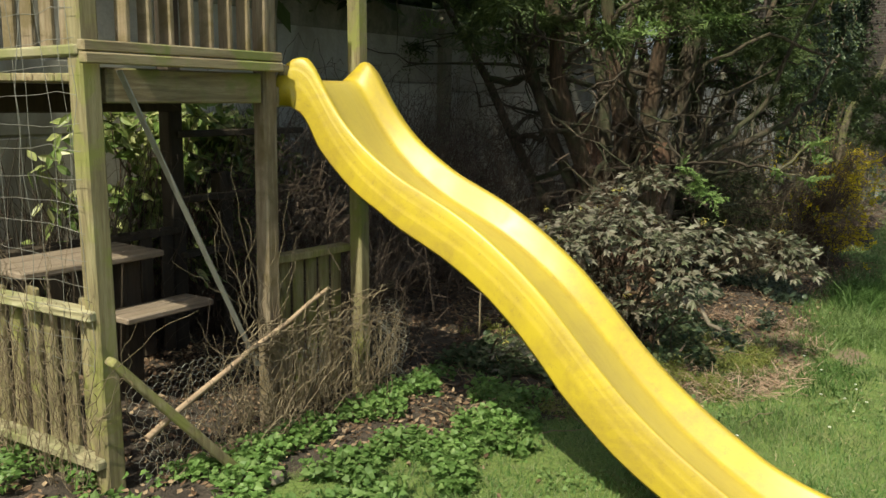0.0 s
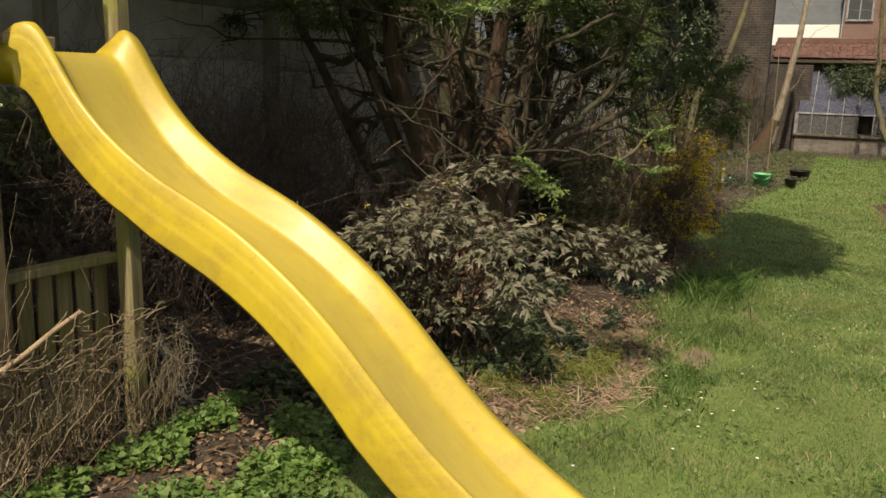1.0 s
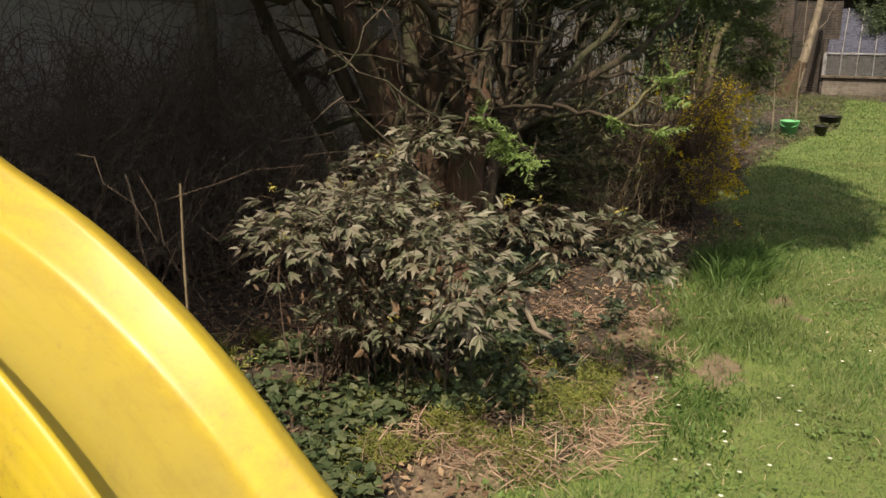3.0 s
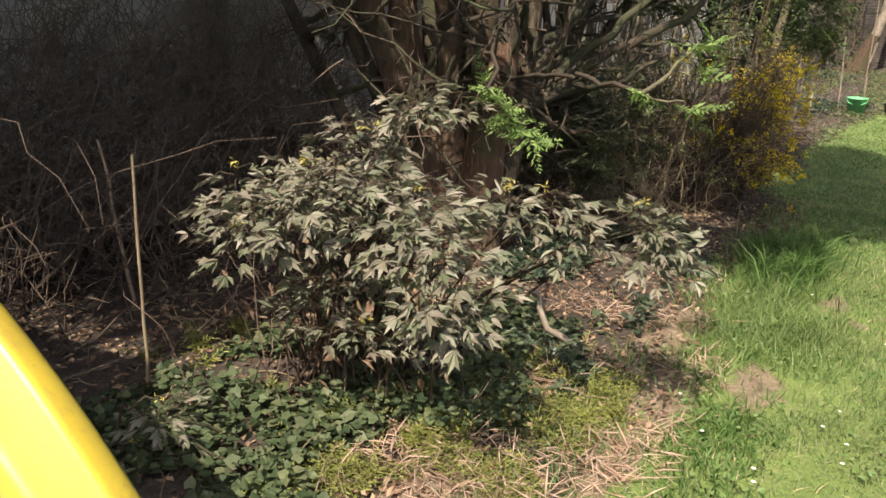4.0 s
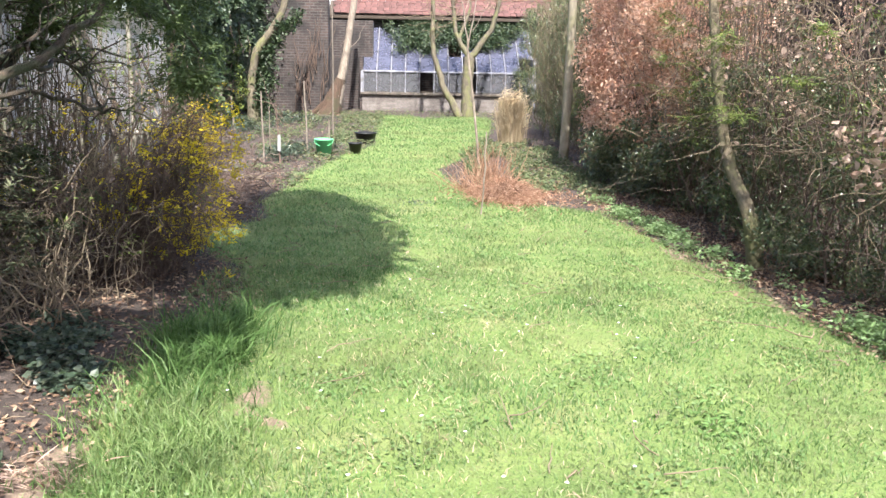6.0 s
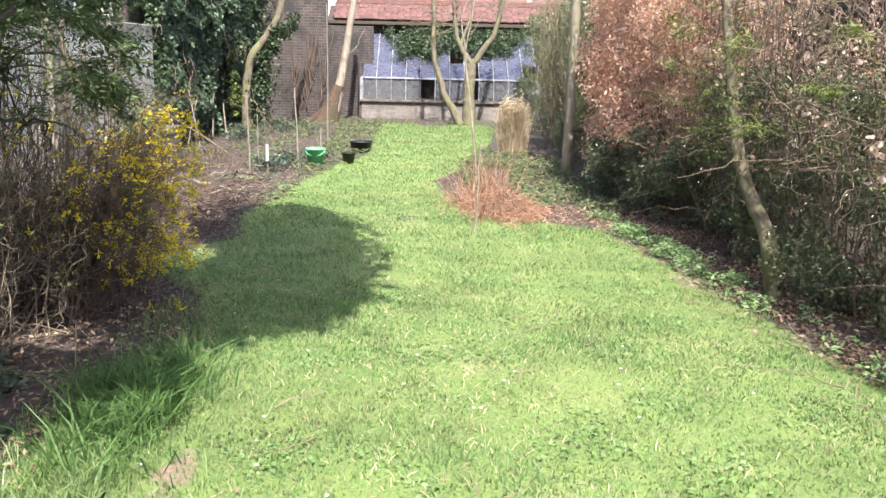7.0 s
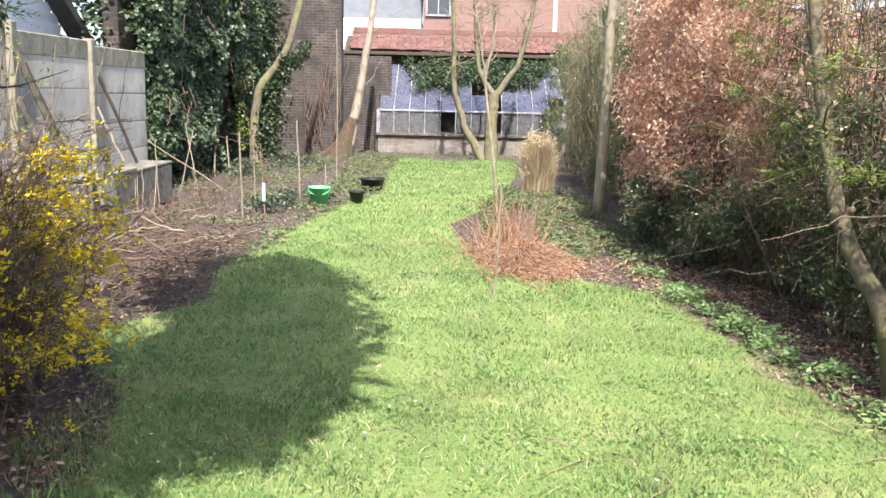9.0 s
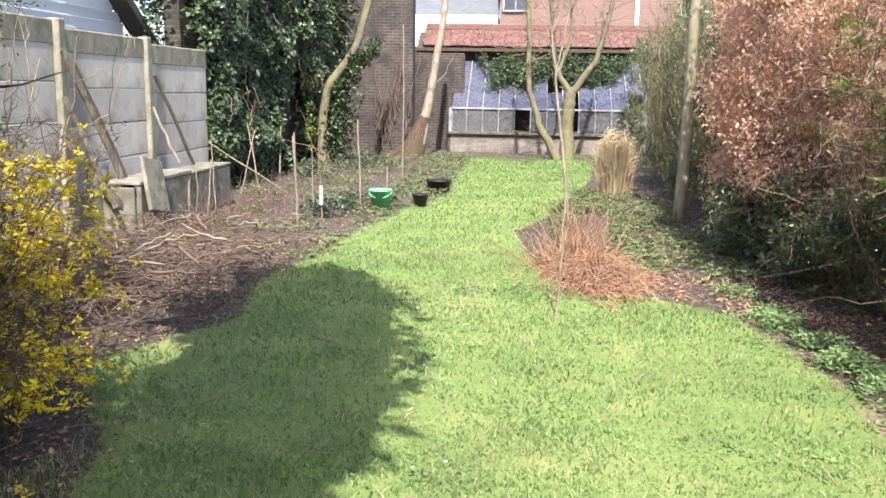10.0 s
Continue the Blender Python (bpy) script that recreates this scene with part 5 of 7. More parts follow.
# ---- shrubs ----
def peony(label, base, tips, rng, buds=30, size=(0.045, 0.07), stems=2):
    t = thing("peony_shrub", label, "shrub")
    st = Heap()
    for tip in tips[::stems]:
        st.tube(wander(base + rng.normal(0, 0.14, 3) * (1, 1, 0), tip, 7, 0.02, rng, -0.08), np.linspace(0.007, 0.0025, 7), 4)
    cut, plain = [], []
    for tip in tips:
        lean = (tip - base) * (1, 1, 0) * 0.8
        start = rng.uniform(0, 6.28)
        for k in range(5):
            az = start + k * 2.4
            d = np.array([np.cos(az), np.sin(az), 0.0]) + lean + np.array([0, 0, rng.uniform(-0.35, 0.6)])
            d /= np.linalg.norm(d)
            leaf0 = tip - np.array([0, 0, 0.018 * k])
            stalk = rng.uniform(0.08, 0.14)
            up = np.array([0, 0, 1.0]) + rng.normal(0, 0.25, 3)
            side = np.cross(d, up)
            side /= np.linalg.norm(side)
            bend = np.array([0, 0, -0.035])
            st.tube(np.array([leaf0, leaf0 + d * stalk * 0.6, leaf0 + d * stalk + bend]), [0.0022, 0.0017, 0.0012], 3)
            sz = rng.uniform(*size)
            for along, spread, off, s, lobed in ((1.0, 0.0, 0.0, 1.1, True), (0.98, 0.8, 0.004, 0.85, False), (0.98, -0.8, 0.004, 0.85, False), (0.62, 0.9, 0.035, 1.0, True), (0.62, -0.9, 0.035, 1.0, True), (0.58, 1.9, 0.03, 0.7, False), (0.58, -1.9, 0.03, 0.7, False), (0.62, 0.25, 0.035, 0.75, False), (0.62, -0.25, 0.035, 0.75, False)):
                if rng.uniform() < 0.12:
                    continue
                (cut if lobed else plain).append((leaf0 + d * stalk * along + bend * along + side * np.sign(spread) * off, d + side * spread + np.array([0, 0, rng.uniform(-0.8, 0.15)]), up + d * 0.7 + rng.normal(0, 0.4, 3), sz * s * rng.uniform(0.85, 1.15)))
    st.make("stem_mass", M_BARK_RED, t, kind="stuff")
    for rows, shape, lo, hi in ((cut, LEAF_CUT, 0.55, 0.75), (plain, LEAF_POINT, 0.3, 0.4)):
        pos, axis, face, ln = (np.array(v) for v in zip(*rows))
        leaves("foliage", pos, axis, face, ln, ln * rng.uniform(lo, hi, len(ln)), shape, L_PEONY, t)
    b = tips[rng.integers(0, len(tips), buds)] + np.array([0, 0, 0.02])
    tagged(cloud_leaves("bud_mass", clumps(b, 0.012, 9, rng), 0.024, L_BUD, t, LEAF_LONG, 0.3), kind="stuff")
    return t


def build_peony():
    rng = np.random.default_rng(21)
    base = np.array([4.72, 1.98, float(gz(4.72, 1.98))])
    # shoots of the dome, the taller ones behind, and the arm that reaches over the lawn
    tips = []
    for k in range(44):
        a, r = k * 2.4, ((k + 0.5) / 44) ** 0.5
        tips.append((4.4 + 0.3 * r * np.cos(a) + rng.normal(0, 0.03), 1.8 + 0.42 * r * np.sin(a) + rng.normal(0, 0.03), 0.9 - 0.12 * r * r + rng.normal(0, 0.04)))
    tips += [(rng.normal(4.5, 0.14), rng.normal(1.85, 0.18), rng.uniform(0.38, 0.6)) for _ in range(16)]
    for c, spread, n in (((4.6, 1.88, 0.99), (0.06, 0.07, 0.03), 4), ((4.78, 1.74, 1.1), (0.06, 0.06, 0.03), 5), ((4.2, 1.36, 0.66), (0.04, 0.04, 0.04), 3), ((4.28, 1.38, 0.78), (0.05, 0.04, 0.03), 3), ((4.72, 1.4, 0.82), (0.02, 0.03, 0.02), 2), ((4.8, 1.25, 0.74), (0.04, 0.04, 0.04), 4), ((4.96, 1.06, 0.76), (0.04, 0.04, 0.02), 3), ((4.94, 0.99, 0.66), (0.05, 0.05, 0.05), 6)):
        tips += [tuple(np.array(c) + rng.normal(0, 1, 3) * spread) for _ in range(n)]
    t = peony("broad peony shrub with grey-green divided leaves and pale buds", base, np.array(tips), rng, 22)
    # last year's withered leaves and stalks inside the shrub
    dry = np.stack([rng.normal(4.55, 0.2, 160), rng.normal(1.88, 0.2, 160), rng.uniform(0.2, 0.62, 160)], -1)
    tagged(cloud_leaves("withered_leaf_mass", dry, 0.06, L_LITTER, t, LEAF_LONG, 0.35, 0.1, 0.6), kind="stuff")
    old = Heap()
    for _ in range(70):
        p = np.array([rng.normal(4.68, 0.15), rng.normal(1.98, 0.16), 0.0])
        q = p + np.array([rng.normal(-0.05, 0.14), rng.normal(-0.02, 0.16), rng.uniform(0.25, 0.68)])
        old.tube(wander(p, q, 7, 0.014, rng), np.linspace(0.004, 0.0016, 7), 4)
    old.make("old_stem_mass", M_BRUSH, t, kind="stuff")
    low = np.array([(3.84 + rng.normal(0, 0.09), 2.12 + rng.normal(0, 0.09), 0.2 + rng.normal(0, 0.05)) for _ in range(5)])
    peony("low young peony with grey-green divided leaves in the shade", np.array([3.8, 2.05, float(gz(3.8, 2.05))]), low, rng, 2, (0.045, 0.065))


build_peony()


def build_forsythia():
    t = thing("forsythia_bush", "forsythia bush of thin arching stems dotted with yellow blossom", "shrub")
    rng = np.random.default_rng(22)
    st = Heap()
    fl = []
    for _ in range(80):
        p = np.array([rng.normal(9.2, 0.3), rng.normal(1.85, 0.2), -0.2])
        q = p + np.array([rng.normal(0.0, 0.42), rng.normal(-0.25, 0.3), rng.uniform(0.35, 1.48)])
        q[1], q[0] = max(q[1], 1.1 + rng.uniform(0, 0.2)), min(q[0], 9.95)
        w = wander(p, q, 12, 0.035, rng, -rng.uniform(0.0, 0.3))
        st.tube(w, np.linspace(0.004, 0.0016, 12), 4)
        bloom = rng.choice([0.0, 0.1, 0.4, 0.95])
        for k in range(3, 12):
            for _ in range(2):
                e = w[k] + rng.normal(0, 1, 3) * (0.13, 0.13, 0.1) + (0, -0.03, 0.03)
                e[1], e[0] = max(e[1], 1.07 + 0.25 * max(e[0] - 9.6, 0)), min(e[0], 10.02)
                b = wander(w[k], e, 6, 0.014, rng)
                st.tube(b, np.linspace(0.0022, 0.0009, 6), 3)
                if rng.uniform() < bloom:
                    for c in b[1:]:
                        fl.append(c + rng.normal(0, 0.01, 3))
    # low sprays leaning out to the lawn
    for _ in range(190):
        p = np.array([rng.normal(9.15, 0.25), rng.normal(1.75, 0.15), -0.15])
        q = np.array([rng.uniform(8.45, 10.0), 0.0, rng.uniform(-0.02, 1.15)])
        q[1] = rng.uniform(1.08, 1.4) + 0.3 * max(q[0] - 9.6, 0)
        w = wander(p, q, 10, 0.02, rng, -rng.uniform(0.1, 0.4))
        st.tube(w, np.linspace(0.004, 0.0014, 10), 3)
        for k in range(4, 10):
            e = w[k] + rng.normal(0, 0.06, 3)
            e[1] = max(e[1], 1.06)
            b = wander(w[k], e, 5, 0.01, rng)
            st.tube(b, np.linspace(0.0018, 0.0009, 5), 3)
            if rng.uniform() < 0.7:
                fl += [c + rng.normal(0, 0.01, 3) for c in b]
    # arching shoots at the back, thinly in flower
    for _ in range(46):
        p = np.array([rng.normal(8.9, 0.3), rng.normal(1.95, 0.2), -0.15])
        q = np.array([rng.uniform(8.2, 9.8), rng.uniform(1.5, 2.6), rng.uniform(0.45, 1.45)])
        w = wander(p, q, 12, 0.03, rng, -rng.uniform(0.05, 0.3))
        st.tube(w, np.linspace(0.0045, 0.0014, 12), 3)
        for k in range(4, 12):
            b = wander(w[k], w[k] + rng.normal(0, 0.08, 3), 5, 0.01, rng)
            st.tube(b, np.linspace(0.0018, 0.0009, 5), 3)
            if rng.uniform() < 0.4:
                fl += [c + rng.normal(0, 0.01, 3) for c in b[1::2]]
    # straight unbranched shoots above the bush
    for _ in range(9):
        p = np.array([rng.normal(9.0, 0.2), rng.normal(1.6, 0.15), 0.1])
        st.tube(wander(p, p + (rng.normal(0.25, 0.2), rng.normal(-0.15, 0.12), rng.uniform(1.0, 1.45)), 10, 0.012, rng), np.linspace(0.006, 0.002, 10), 4)
    st.make("stem_mass", M_TWIG, t, kind="stuff")
    fl = np.array(fl)
    fl = fl[(fl[:, 2] < 0.98 - 0.25 * np.clip(fl[:, 0] - 9.5, 0, 1) + rng.normal(0, 0.1, len(fl)) + 0.35 * (fl[:, 1] > 1.7)) & (np.array([noise.noise(Vector(v) * 3.4) for v in fl]) > np.clip(0.05 + 0.2 * (fl[:, 1] - 1.6), 0.05, 0.2) - 0.22 * np.clip((fl[:, 0] - 9.2) / 0.7, 0, 1))]
    fl = fl[rng.uniform(0, 1, len(fl)) < np.interp(fl[:, 0], [8.3, 9.0, 9.45], [0.1, 0.24, 0.66])]
    gr = clumps(np.stack([rng.normal(9.0, 0.3, 130), rng.uniform(1.25, 2.0, 130), rng.uniform(0.1, 1.45, 130)], -1), 0.09, 12, rng)
    cloud_leaves("young_foliage", gr, 0.028, L_HEDGE_LT, t, ratio=0.4)
    cloud_leaves("blossom", clumps(fl, 0.025, 8, rng), 0.029, L_YELLOW, t, ratio=0.42, up=0.1)


build_forsythia()


def build_thicket():
    rng = np.random.default_rng(23)
    st = Heap()
    for _ in range(1500):
        p = np.array([rng.uniform(3.3, 10.5), rng.uniform(2.9, 4.15), 0.0])
        p[2] = gz(p[0], p[1])
        q = p + np.array([rng.normal(0, 0.6), rng.normal(-0.15, 0.4), rng.uniform(-0.05, 1.0)])
        p[2] += rng.uniform(0, 0.35)
        q[1] = min(q[1], 4.12)
        st.tube(wander(p, q, 11, 0.032, rng, -rng.uniform(-0.05, 0.4)), np.linspace(0.003, 0.0009, 11), 3)
    for _ in range(1900):
        p = np.array([rng.uniform(3.4, 6.6), rng.uniform(3.3, 4.15), rng.uniform(0.1, 1.15)])
        q = p + np.array([rng.normal(0, 0.45), rng.normal(-0.05, 0.2), rng.uniform(-0.2, 0.65)])
        q[1] = min(q[1], 4.13)
        st.tube(wander(p, q, 11, 0.03, rng, -rng.uniform(-0.05, 0.25)), np.linspace(0.0028, 0.0009, 11), 3)
    for _ in range(620):
        p = np.array([rng.uniform(1.6, 3.8), rng.uniform(3.8, 4.15), 0.08])
        q = p + np.array([rng.normal(0, 0.35), rng.normal(-0.05, 0.1), rng.uniform(0.2, 1.2)])
        st.tube(wander(p, q, 7, 0.04, rng), np.linspace(0.0045, 0.0015, 7), 3)
    tagged(st.make("bramble_thicket", M_TWIG_DARK), "tangled dark leafless bramble stems against the fence", "thicket", kind="stuff")
    st = Heap()
    for _ in range(1000):
        p = np.array([rng.normal(12.1, 1.1), max(rng.normal(2.3, 0.4), 1.55), 0.0])
        p[2] = gz(p[0], p[1]) + rng.uniform(0, 0.22)
        q = p + np.array([rng.normal(0, 0.3), rng.normal(0, 0.25), rng.uniform(-0.05, 0.16)])
        q[1] = max(q[1], 1.5)
        st.tube(wander(p, q, 7, 0.02, rng), np.linspace(0.005, 0.002, 7), 4)
    for _ in range(240):
        p = np.array([rng.uniform(13, 15.6), rng.normal(3.0, 0.3), 0.0])
        p[2] = gz(p[0], p[1]) + rng.uniform(0.0, 0.28)
        q = p + np.array([rng.normal(0, 0.3), rng.normal(0, 0.2), rng.uniform(-0.08, 0.18)])
        st.tube(wander(p, q, 7, 0.025, rng), np.linspace(0.006, 0.002, 7), 4)
    tagged(st.make("brushwood_pile", M_BRUSH), "low heap of cut brown brushwood beside the lawn", "brushwood", kind="stuff")


build_thicket()


def build_bare_shrub():
    t = thing("bare_shrub", "leafless twiggy shrub beside the forsythia", "shrub")
    rng = np.random.default_rng(27)
    st = Heap()
    for _ in range(85):
        p = np.array([rng.normal(8.2, 0.32), rng.normal(2.05, 0.22), -0.15])
        q = p + np.array([rng.normal(0, 0.55), rng.normal(-0.05, 0.35), rng.uniform(0.15, 1.25)])
        w = wander(p, q, 10, 0.045, rng, -rng.uniform(0, 0.25))
        st.tube(w, np.linspace(0.005, 0.0018, 10), 3)
        for k in range(2, 10):
            e = w[k] + rng.normal(0, 0.13, 3)
            st.tube(wander(w[k], e, 6, 0.02, rng), np.linspace(0.0022, 0.0009, 6), 3)
    st.make("twig_mass", M_VINE, t, kind="stuff")
    c = np.stack([rng.normal(8.2, 0.35, 60), rng.normal(1.95, 0.25, 60), rng.uniform(0.2, 1.1, 60)], -1)
    cloud_leaves("foliage", clumps(c, 0.1, 8, rng), 0.028, L_HEDGE_LT, t, ratio=0.4)


build_bare_shrub()


def build_fence_shrub():
    t = thing("bare_shrub", "tall leafless shrub of pale upright twigs before the fence", "shrub")
    rng = np.random.default_rng(28)
    st = Heap()
    for n in range(170):
        p = np.array([rng.normal(10.4, 0.7), rng.normal(3.1, 0.35), -0.25])
        q = p + np.array([rng.normal(0, 0.3), rng.normal(-0.05, 0.22), rng.uniform(1.0, 2.4)])
        w = wander(p, q, 10, 0.03, rng)
        if n < 16:
            stem = Heap()
            stem.tube(w, np.linspace(0.013, 0.003, 10), 6)
            stem.make("stem", M_VINE, t)
        else:
            st.tube(w, np.linspace(0.008, 0.002, 10), 4)
        for k in range(3, 10, 2):
            st.tube(wander(w[k], w[k] + rng.normal(0, 0.14, 3) + (0, 0, 0.12), 6, 0.02, rng), np.linspace(0.0035, 0.001, 6), 3)
    st.make("twig_mass", M_VINE, t, kind="stuff")


build_fence_shrub()


def build_laurel():
    t = thing("laurel_bush", "evergreen laurel with glossy yellow-green leaves behind the tower", "shrub")
    rng = np.random.default_rng(24)
    c = np.array([(3.35 + rng.normal(0, 0.33), 4.0 + rng.normal(0, 0.07), rng.uniform(0.5, 1.42)) for _ in range(190)])
    st = Heap()
    for q in c[::2]:
        st.tube(wander((3.1, 4.0, 0.05), q, 7, 0.03, rng), np.linspace(0.012, 0.004, 7), 4)
    st.make("stem_mass", M_TWIG, t, kind="stuff")
    pos = clumps(c, 0.1, 13, rng)
    ax = rand_dirs(len(pos), rng)
    ax[:, 2] -= 0.5
    leaves("foliage", pos, ax, rand_dirs(len(pos), rng) + np.array([-0.9, -0.4, 0.8]), 0.11, 0.038, LEAF_LONG, L_RHODO, t)


build_laurel()


def build_ivy():
    rng = np.random.default_rng(25)
    t = thing("ivy", "dense dark glossy ivy mantling the brick wall", "climber")
    n = 120000
    x = rng.uniform(19.2, 28.3, n)
    z = rng.uniform(-0.35, 5.0, n)
    bulge = np.array([noise.fractal(Vector((a * 1.2, b * 1.2, 1)), 1.0, 2.0, 4) for a, b in zip(x, z)])
    y = 4.7 - 0.25 - 0.42 * bulge - rng.uniform(0, 0.2, n)
    keep = ~((x > 23.8) & (z < 1.6 + 0.5 * (x - 24) + 0.5 * bulge) & (x < 25.3)) & ~((x > 25.9) & (z < 0.9 + 1.2 * bulge))
    pos = np.stack([x, y, z], -1)[keep]
    ax = rand_dirs(len(pos), rng)
    ax[:, 2] -= 0.8
    ln = rng.uniform(0.045, 0.095, len(pos))
    leaves("foliage", pos, ax, rand_dirs(len(pos), rng) * 0.7 + np.array([-0.4, -0.8, 0.4]), ln, ln * 0.85, LEAF_HEART, L_IVY, t)
    over = in_box((19.0, 4.6, 1.9), (24.0, 6.2, 5.2), 80, rng)
    cloud_leaves("overhang", clumps(over, 0.5, 130, rng), 0.1, L_IVY, t, ratio=0.7)
    yl = clumps(in_box((19.2, 4.1, 1.5), (26.5, 4.4, 4.6), 26, rng), 0.16, 14, rng)
    cloud_leaves("young_foliage", yl, 0.06, L_HEDGE_LT, t, ratio=0.7)
    st = Heap()
    for _ in range(40):
        p = np.array([rng.uniform(19.3, 26.0), 4.15 + rng.normal(0, 0.08), rng.uniform(0.8, 4.8)])
        st.tube(wander(p, p + np.array([rng.normal(0, 0.2), rng.normal(-0.05, 0.05), -rng.uniform(0.3, 1.0)]), 8, 0.04, rng), np.linspace(0.011, 0.004, 8), 4)
    st.make("stem_mass", M_TWIG, t, kind="stuff")
    g = np.stack([28.3 - rng.uniform(0, 0.2, 9000), 4.7 - np.abs(rng.normal(0, 0.32, 9000)), rng.uniform(-0.3, 5.0, 9000)], -1)
    cloud_leaves("corner_foliage", g, 0.075, L_IVY, t, LEAF_HEART, 0.85, 0.2, 0.5)
    t3 = thing("ivy", "ivy climbing the bent trunk beside the wall", "climber")
    zz = rng.uniform(-0.3, 2.3, 150)
    c = np.stack([25.45 + rng.normal(0, 0.1, 150), np.interp(zz, [-0.4, 0.5, 1.3, 2.1, 3.2], [3.95, 4.0, 3.85, 3.2, 2.9]) - 0.28 + rng.normal(0, 0.12, 150), zz], -1)
    cloud_leaves("foliage", clumps(c, 0.14, 22, rng), 0.075, L_IVY, t3, ratio=0.8)
    yb = clumps(np.stack([np.full(30, 25.3), rng.normal(4.25, 0.08, 30), rng.uniform(-0.2, 1.4, 30)], -1), 0.1, 14, rng)
    cloud_leaves("young_foliage", yb, 0.06, L_HEDGE_LT, t3, ratio=0.7)
    t2 = thing("ivy", "ivy and shrub growth sprawling over the greenhouse roof", "climber")
    u = np.concatenate([rng.uniform(0.3, 1.08, 90), rng.uniform(0.42, 1.12, 90), rng.uniform(0.7, 1.2, 130), rng.uniform(0.45, 1.1, 50)])
    v = np.concatenate([rng.normal(-0.2, 0.34, 90), rng.normal(-2.3, 0.4, 90), rng.uniform(-3.4, 0.8, 130), rng.normal(-1.2, 0.5, 50)])
    c = np.stack([30.0 + 2.1 * u, v, 0.95 + 1.21 * u + rng.uniform(0, 0.12, len(u))], -1)
    cloud_leaves("foliage", clumps(c, 0.27, 70, rng), 0.085, L_IVY, t2, ratio=0.5)
    cloud_leaves("young_foliage", clumps(c[::4], 0.3, 24, rng), 0.07, L_BEDWEED, t2, ratio=0.5)
    st = Heap()
    for q in c[::3]:
        st.tube(wander((31.9, q[1] + rng.normal(0, 0.3), 1.2), q, 6, 0.05, rng), np.linspace(0.015, 0.006, 6), 4)
    st.make("stem_mass", M_TWIG, t2, kind="stuff")


build_ivy()


def build_hedge():
    rng = np.random.default_rng(26)

    def tufts(x0, x1, y0, y1, z0, z1, n):
        """Clump centres, crowded towards an uneven face."""
        p = in_box((x0, 0, z0), (x1, 1, z1), n, rng)
        b = np.array([noise.fractal(Vector((a * 0.9, c * 0.9, 5)), 1.0, 2.0, 4) for a, c in zip(p[:, 0], p[:, 2])])
        p[:, 1] = y1 - 0.15 + 0.35 * b - (p[:, 1] ** 2) * (y1 - y0)
        return p

    def clear(p):
        """Leave the curved trunk and the yellow trunk free of leaves in front."""
        tx = np.interp(p[:, 2], [0.24, 0.39, 0.55, 0.92, 1.33, 1.7, 1.96, 3.5], [9.91, 10.23, 10.47, 10.76, 10.95, 11.12, 11.23, 11.6])
        return p[~((p[:, 2] > 0.22) & (p[:, 1] > -2.95) & (p[:, 0] > tx - 0.65) & (p[:, 0] < tx + 0.2)) & ~((p[:, 1] > -3.1) & (p[:, 0] > 16.7) & (p[:, 0] < 18.4))]

    t = thing("evergreen_hedge", "tall untrimmed dark evergreen hedge along the lawn", "hedge")
    c = np.concatenate([tufts(5.0, 12.6, -4.4, -2.88, -0.15, 1.35, 620), tufts(12.4, 17.0, -4.4, -2.6, -0.35, 0.62, 280), tufts(16, 30, -4.6, -3.1, -0.35, 2.6, 420), tufts(5, 30, -5.2, -4.0, 0.3, 3.6, 520), tufts(18.6, 23, -3.8, -2.85, -0.35, 2.7, 90), in_box((9.2, -3.0, -0.15), (9.95, -2.75, 0.2), 20, rng)])
    c = clear(c)
    gap = np.array([noise.noise(Vector((v[0] * 1.5, v[1], v[2] * 1.5))) for v in c])
    c = c[(gap > -0.2) & ~((c[:, 0] < 12.6) & (c[:, 2] > 0.75) & (gap < 0.1) & (c[:, 1] > -3.6))]
    pos = clumps(c, 0.2, 160, rng, 0.8)
    ln = 0.047 * rng.uniform(0.5, 1.3, len(pos)) * np.clip(pos[:, 0] / 12, 0.62, 1.1)
    leaves("foliage", pos, rand_dirs(len(pos), rng) - np.array([0, 0, 0.2]), rand_dirs(len(pos), rng) + np.array([-0.7, 0.3, 0.5]), ln, ln * 0.45, LEAF_DIAMOND, L_HEDGE, t)
    pl = np.concatenate([clumps(tufts(8.5, 13.4, -3.2, -2.75, 0.5, 2.3, 70), 0.2, 34, rng, 0.3), clumps(tufts(16.3, 19, -3.3, -2.85, -0.1, 0.8, 50), 0.25, 50, rng), clumps(tufts(20, 29, -3.8, -2.9, -0.2, 2.6, 40), 0.3, 30, rng)])
    cloud_leaves("bright_foliage", clear(pl), 0.06, L_HEDGE_LT, t, ratio=0.3, up=0.6)
    st = Heap()
    for _ in range(260):
        q0 = np.array([rng.uniform(5.5, 14), rng.uniform(-4.2, -3.0), -0.25])
        st.tube(wander(q0, q0 + np.array([rng.normal(0, 0.5), rng.normal(0.1, 0.3), rng.uniform(0.8, 3.4)]), 8, 0.06, rng), np.linspace(0.01, 0.003, 8), 4)
    for _ in range(1500):
        q0 = np.array([rng.uniform(5.8, 15), rng.uniform(-3.5, -2.75), rng.uniform(0.1, 3.2)])
        st.tube(wander(q0, q0 + np.array([rng.normal(0, 0.45), rng.normal(0.15, 0.3), rng.normal(0, 0.35)]), 8, 0.04, rng), np.linspace(0.0038, 0.001, 8), 3)
    st.make("twig_mass", M_TWIG_DARK, t, kind="stuff")
    st = Heap()
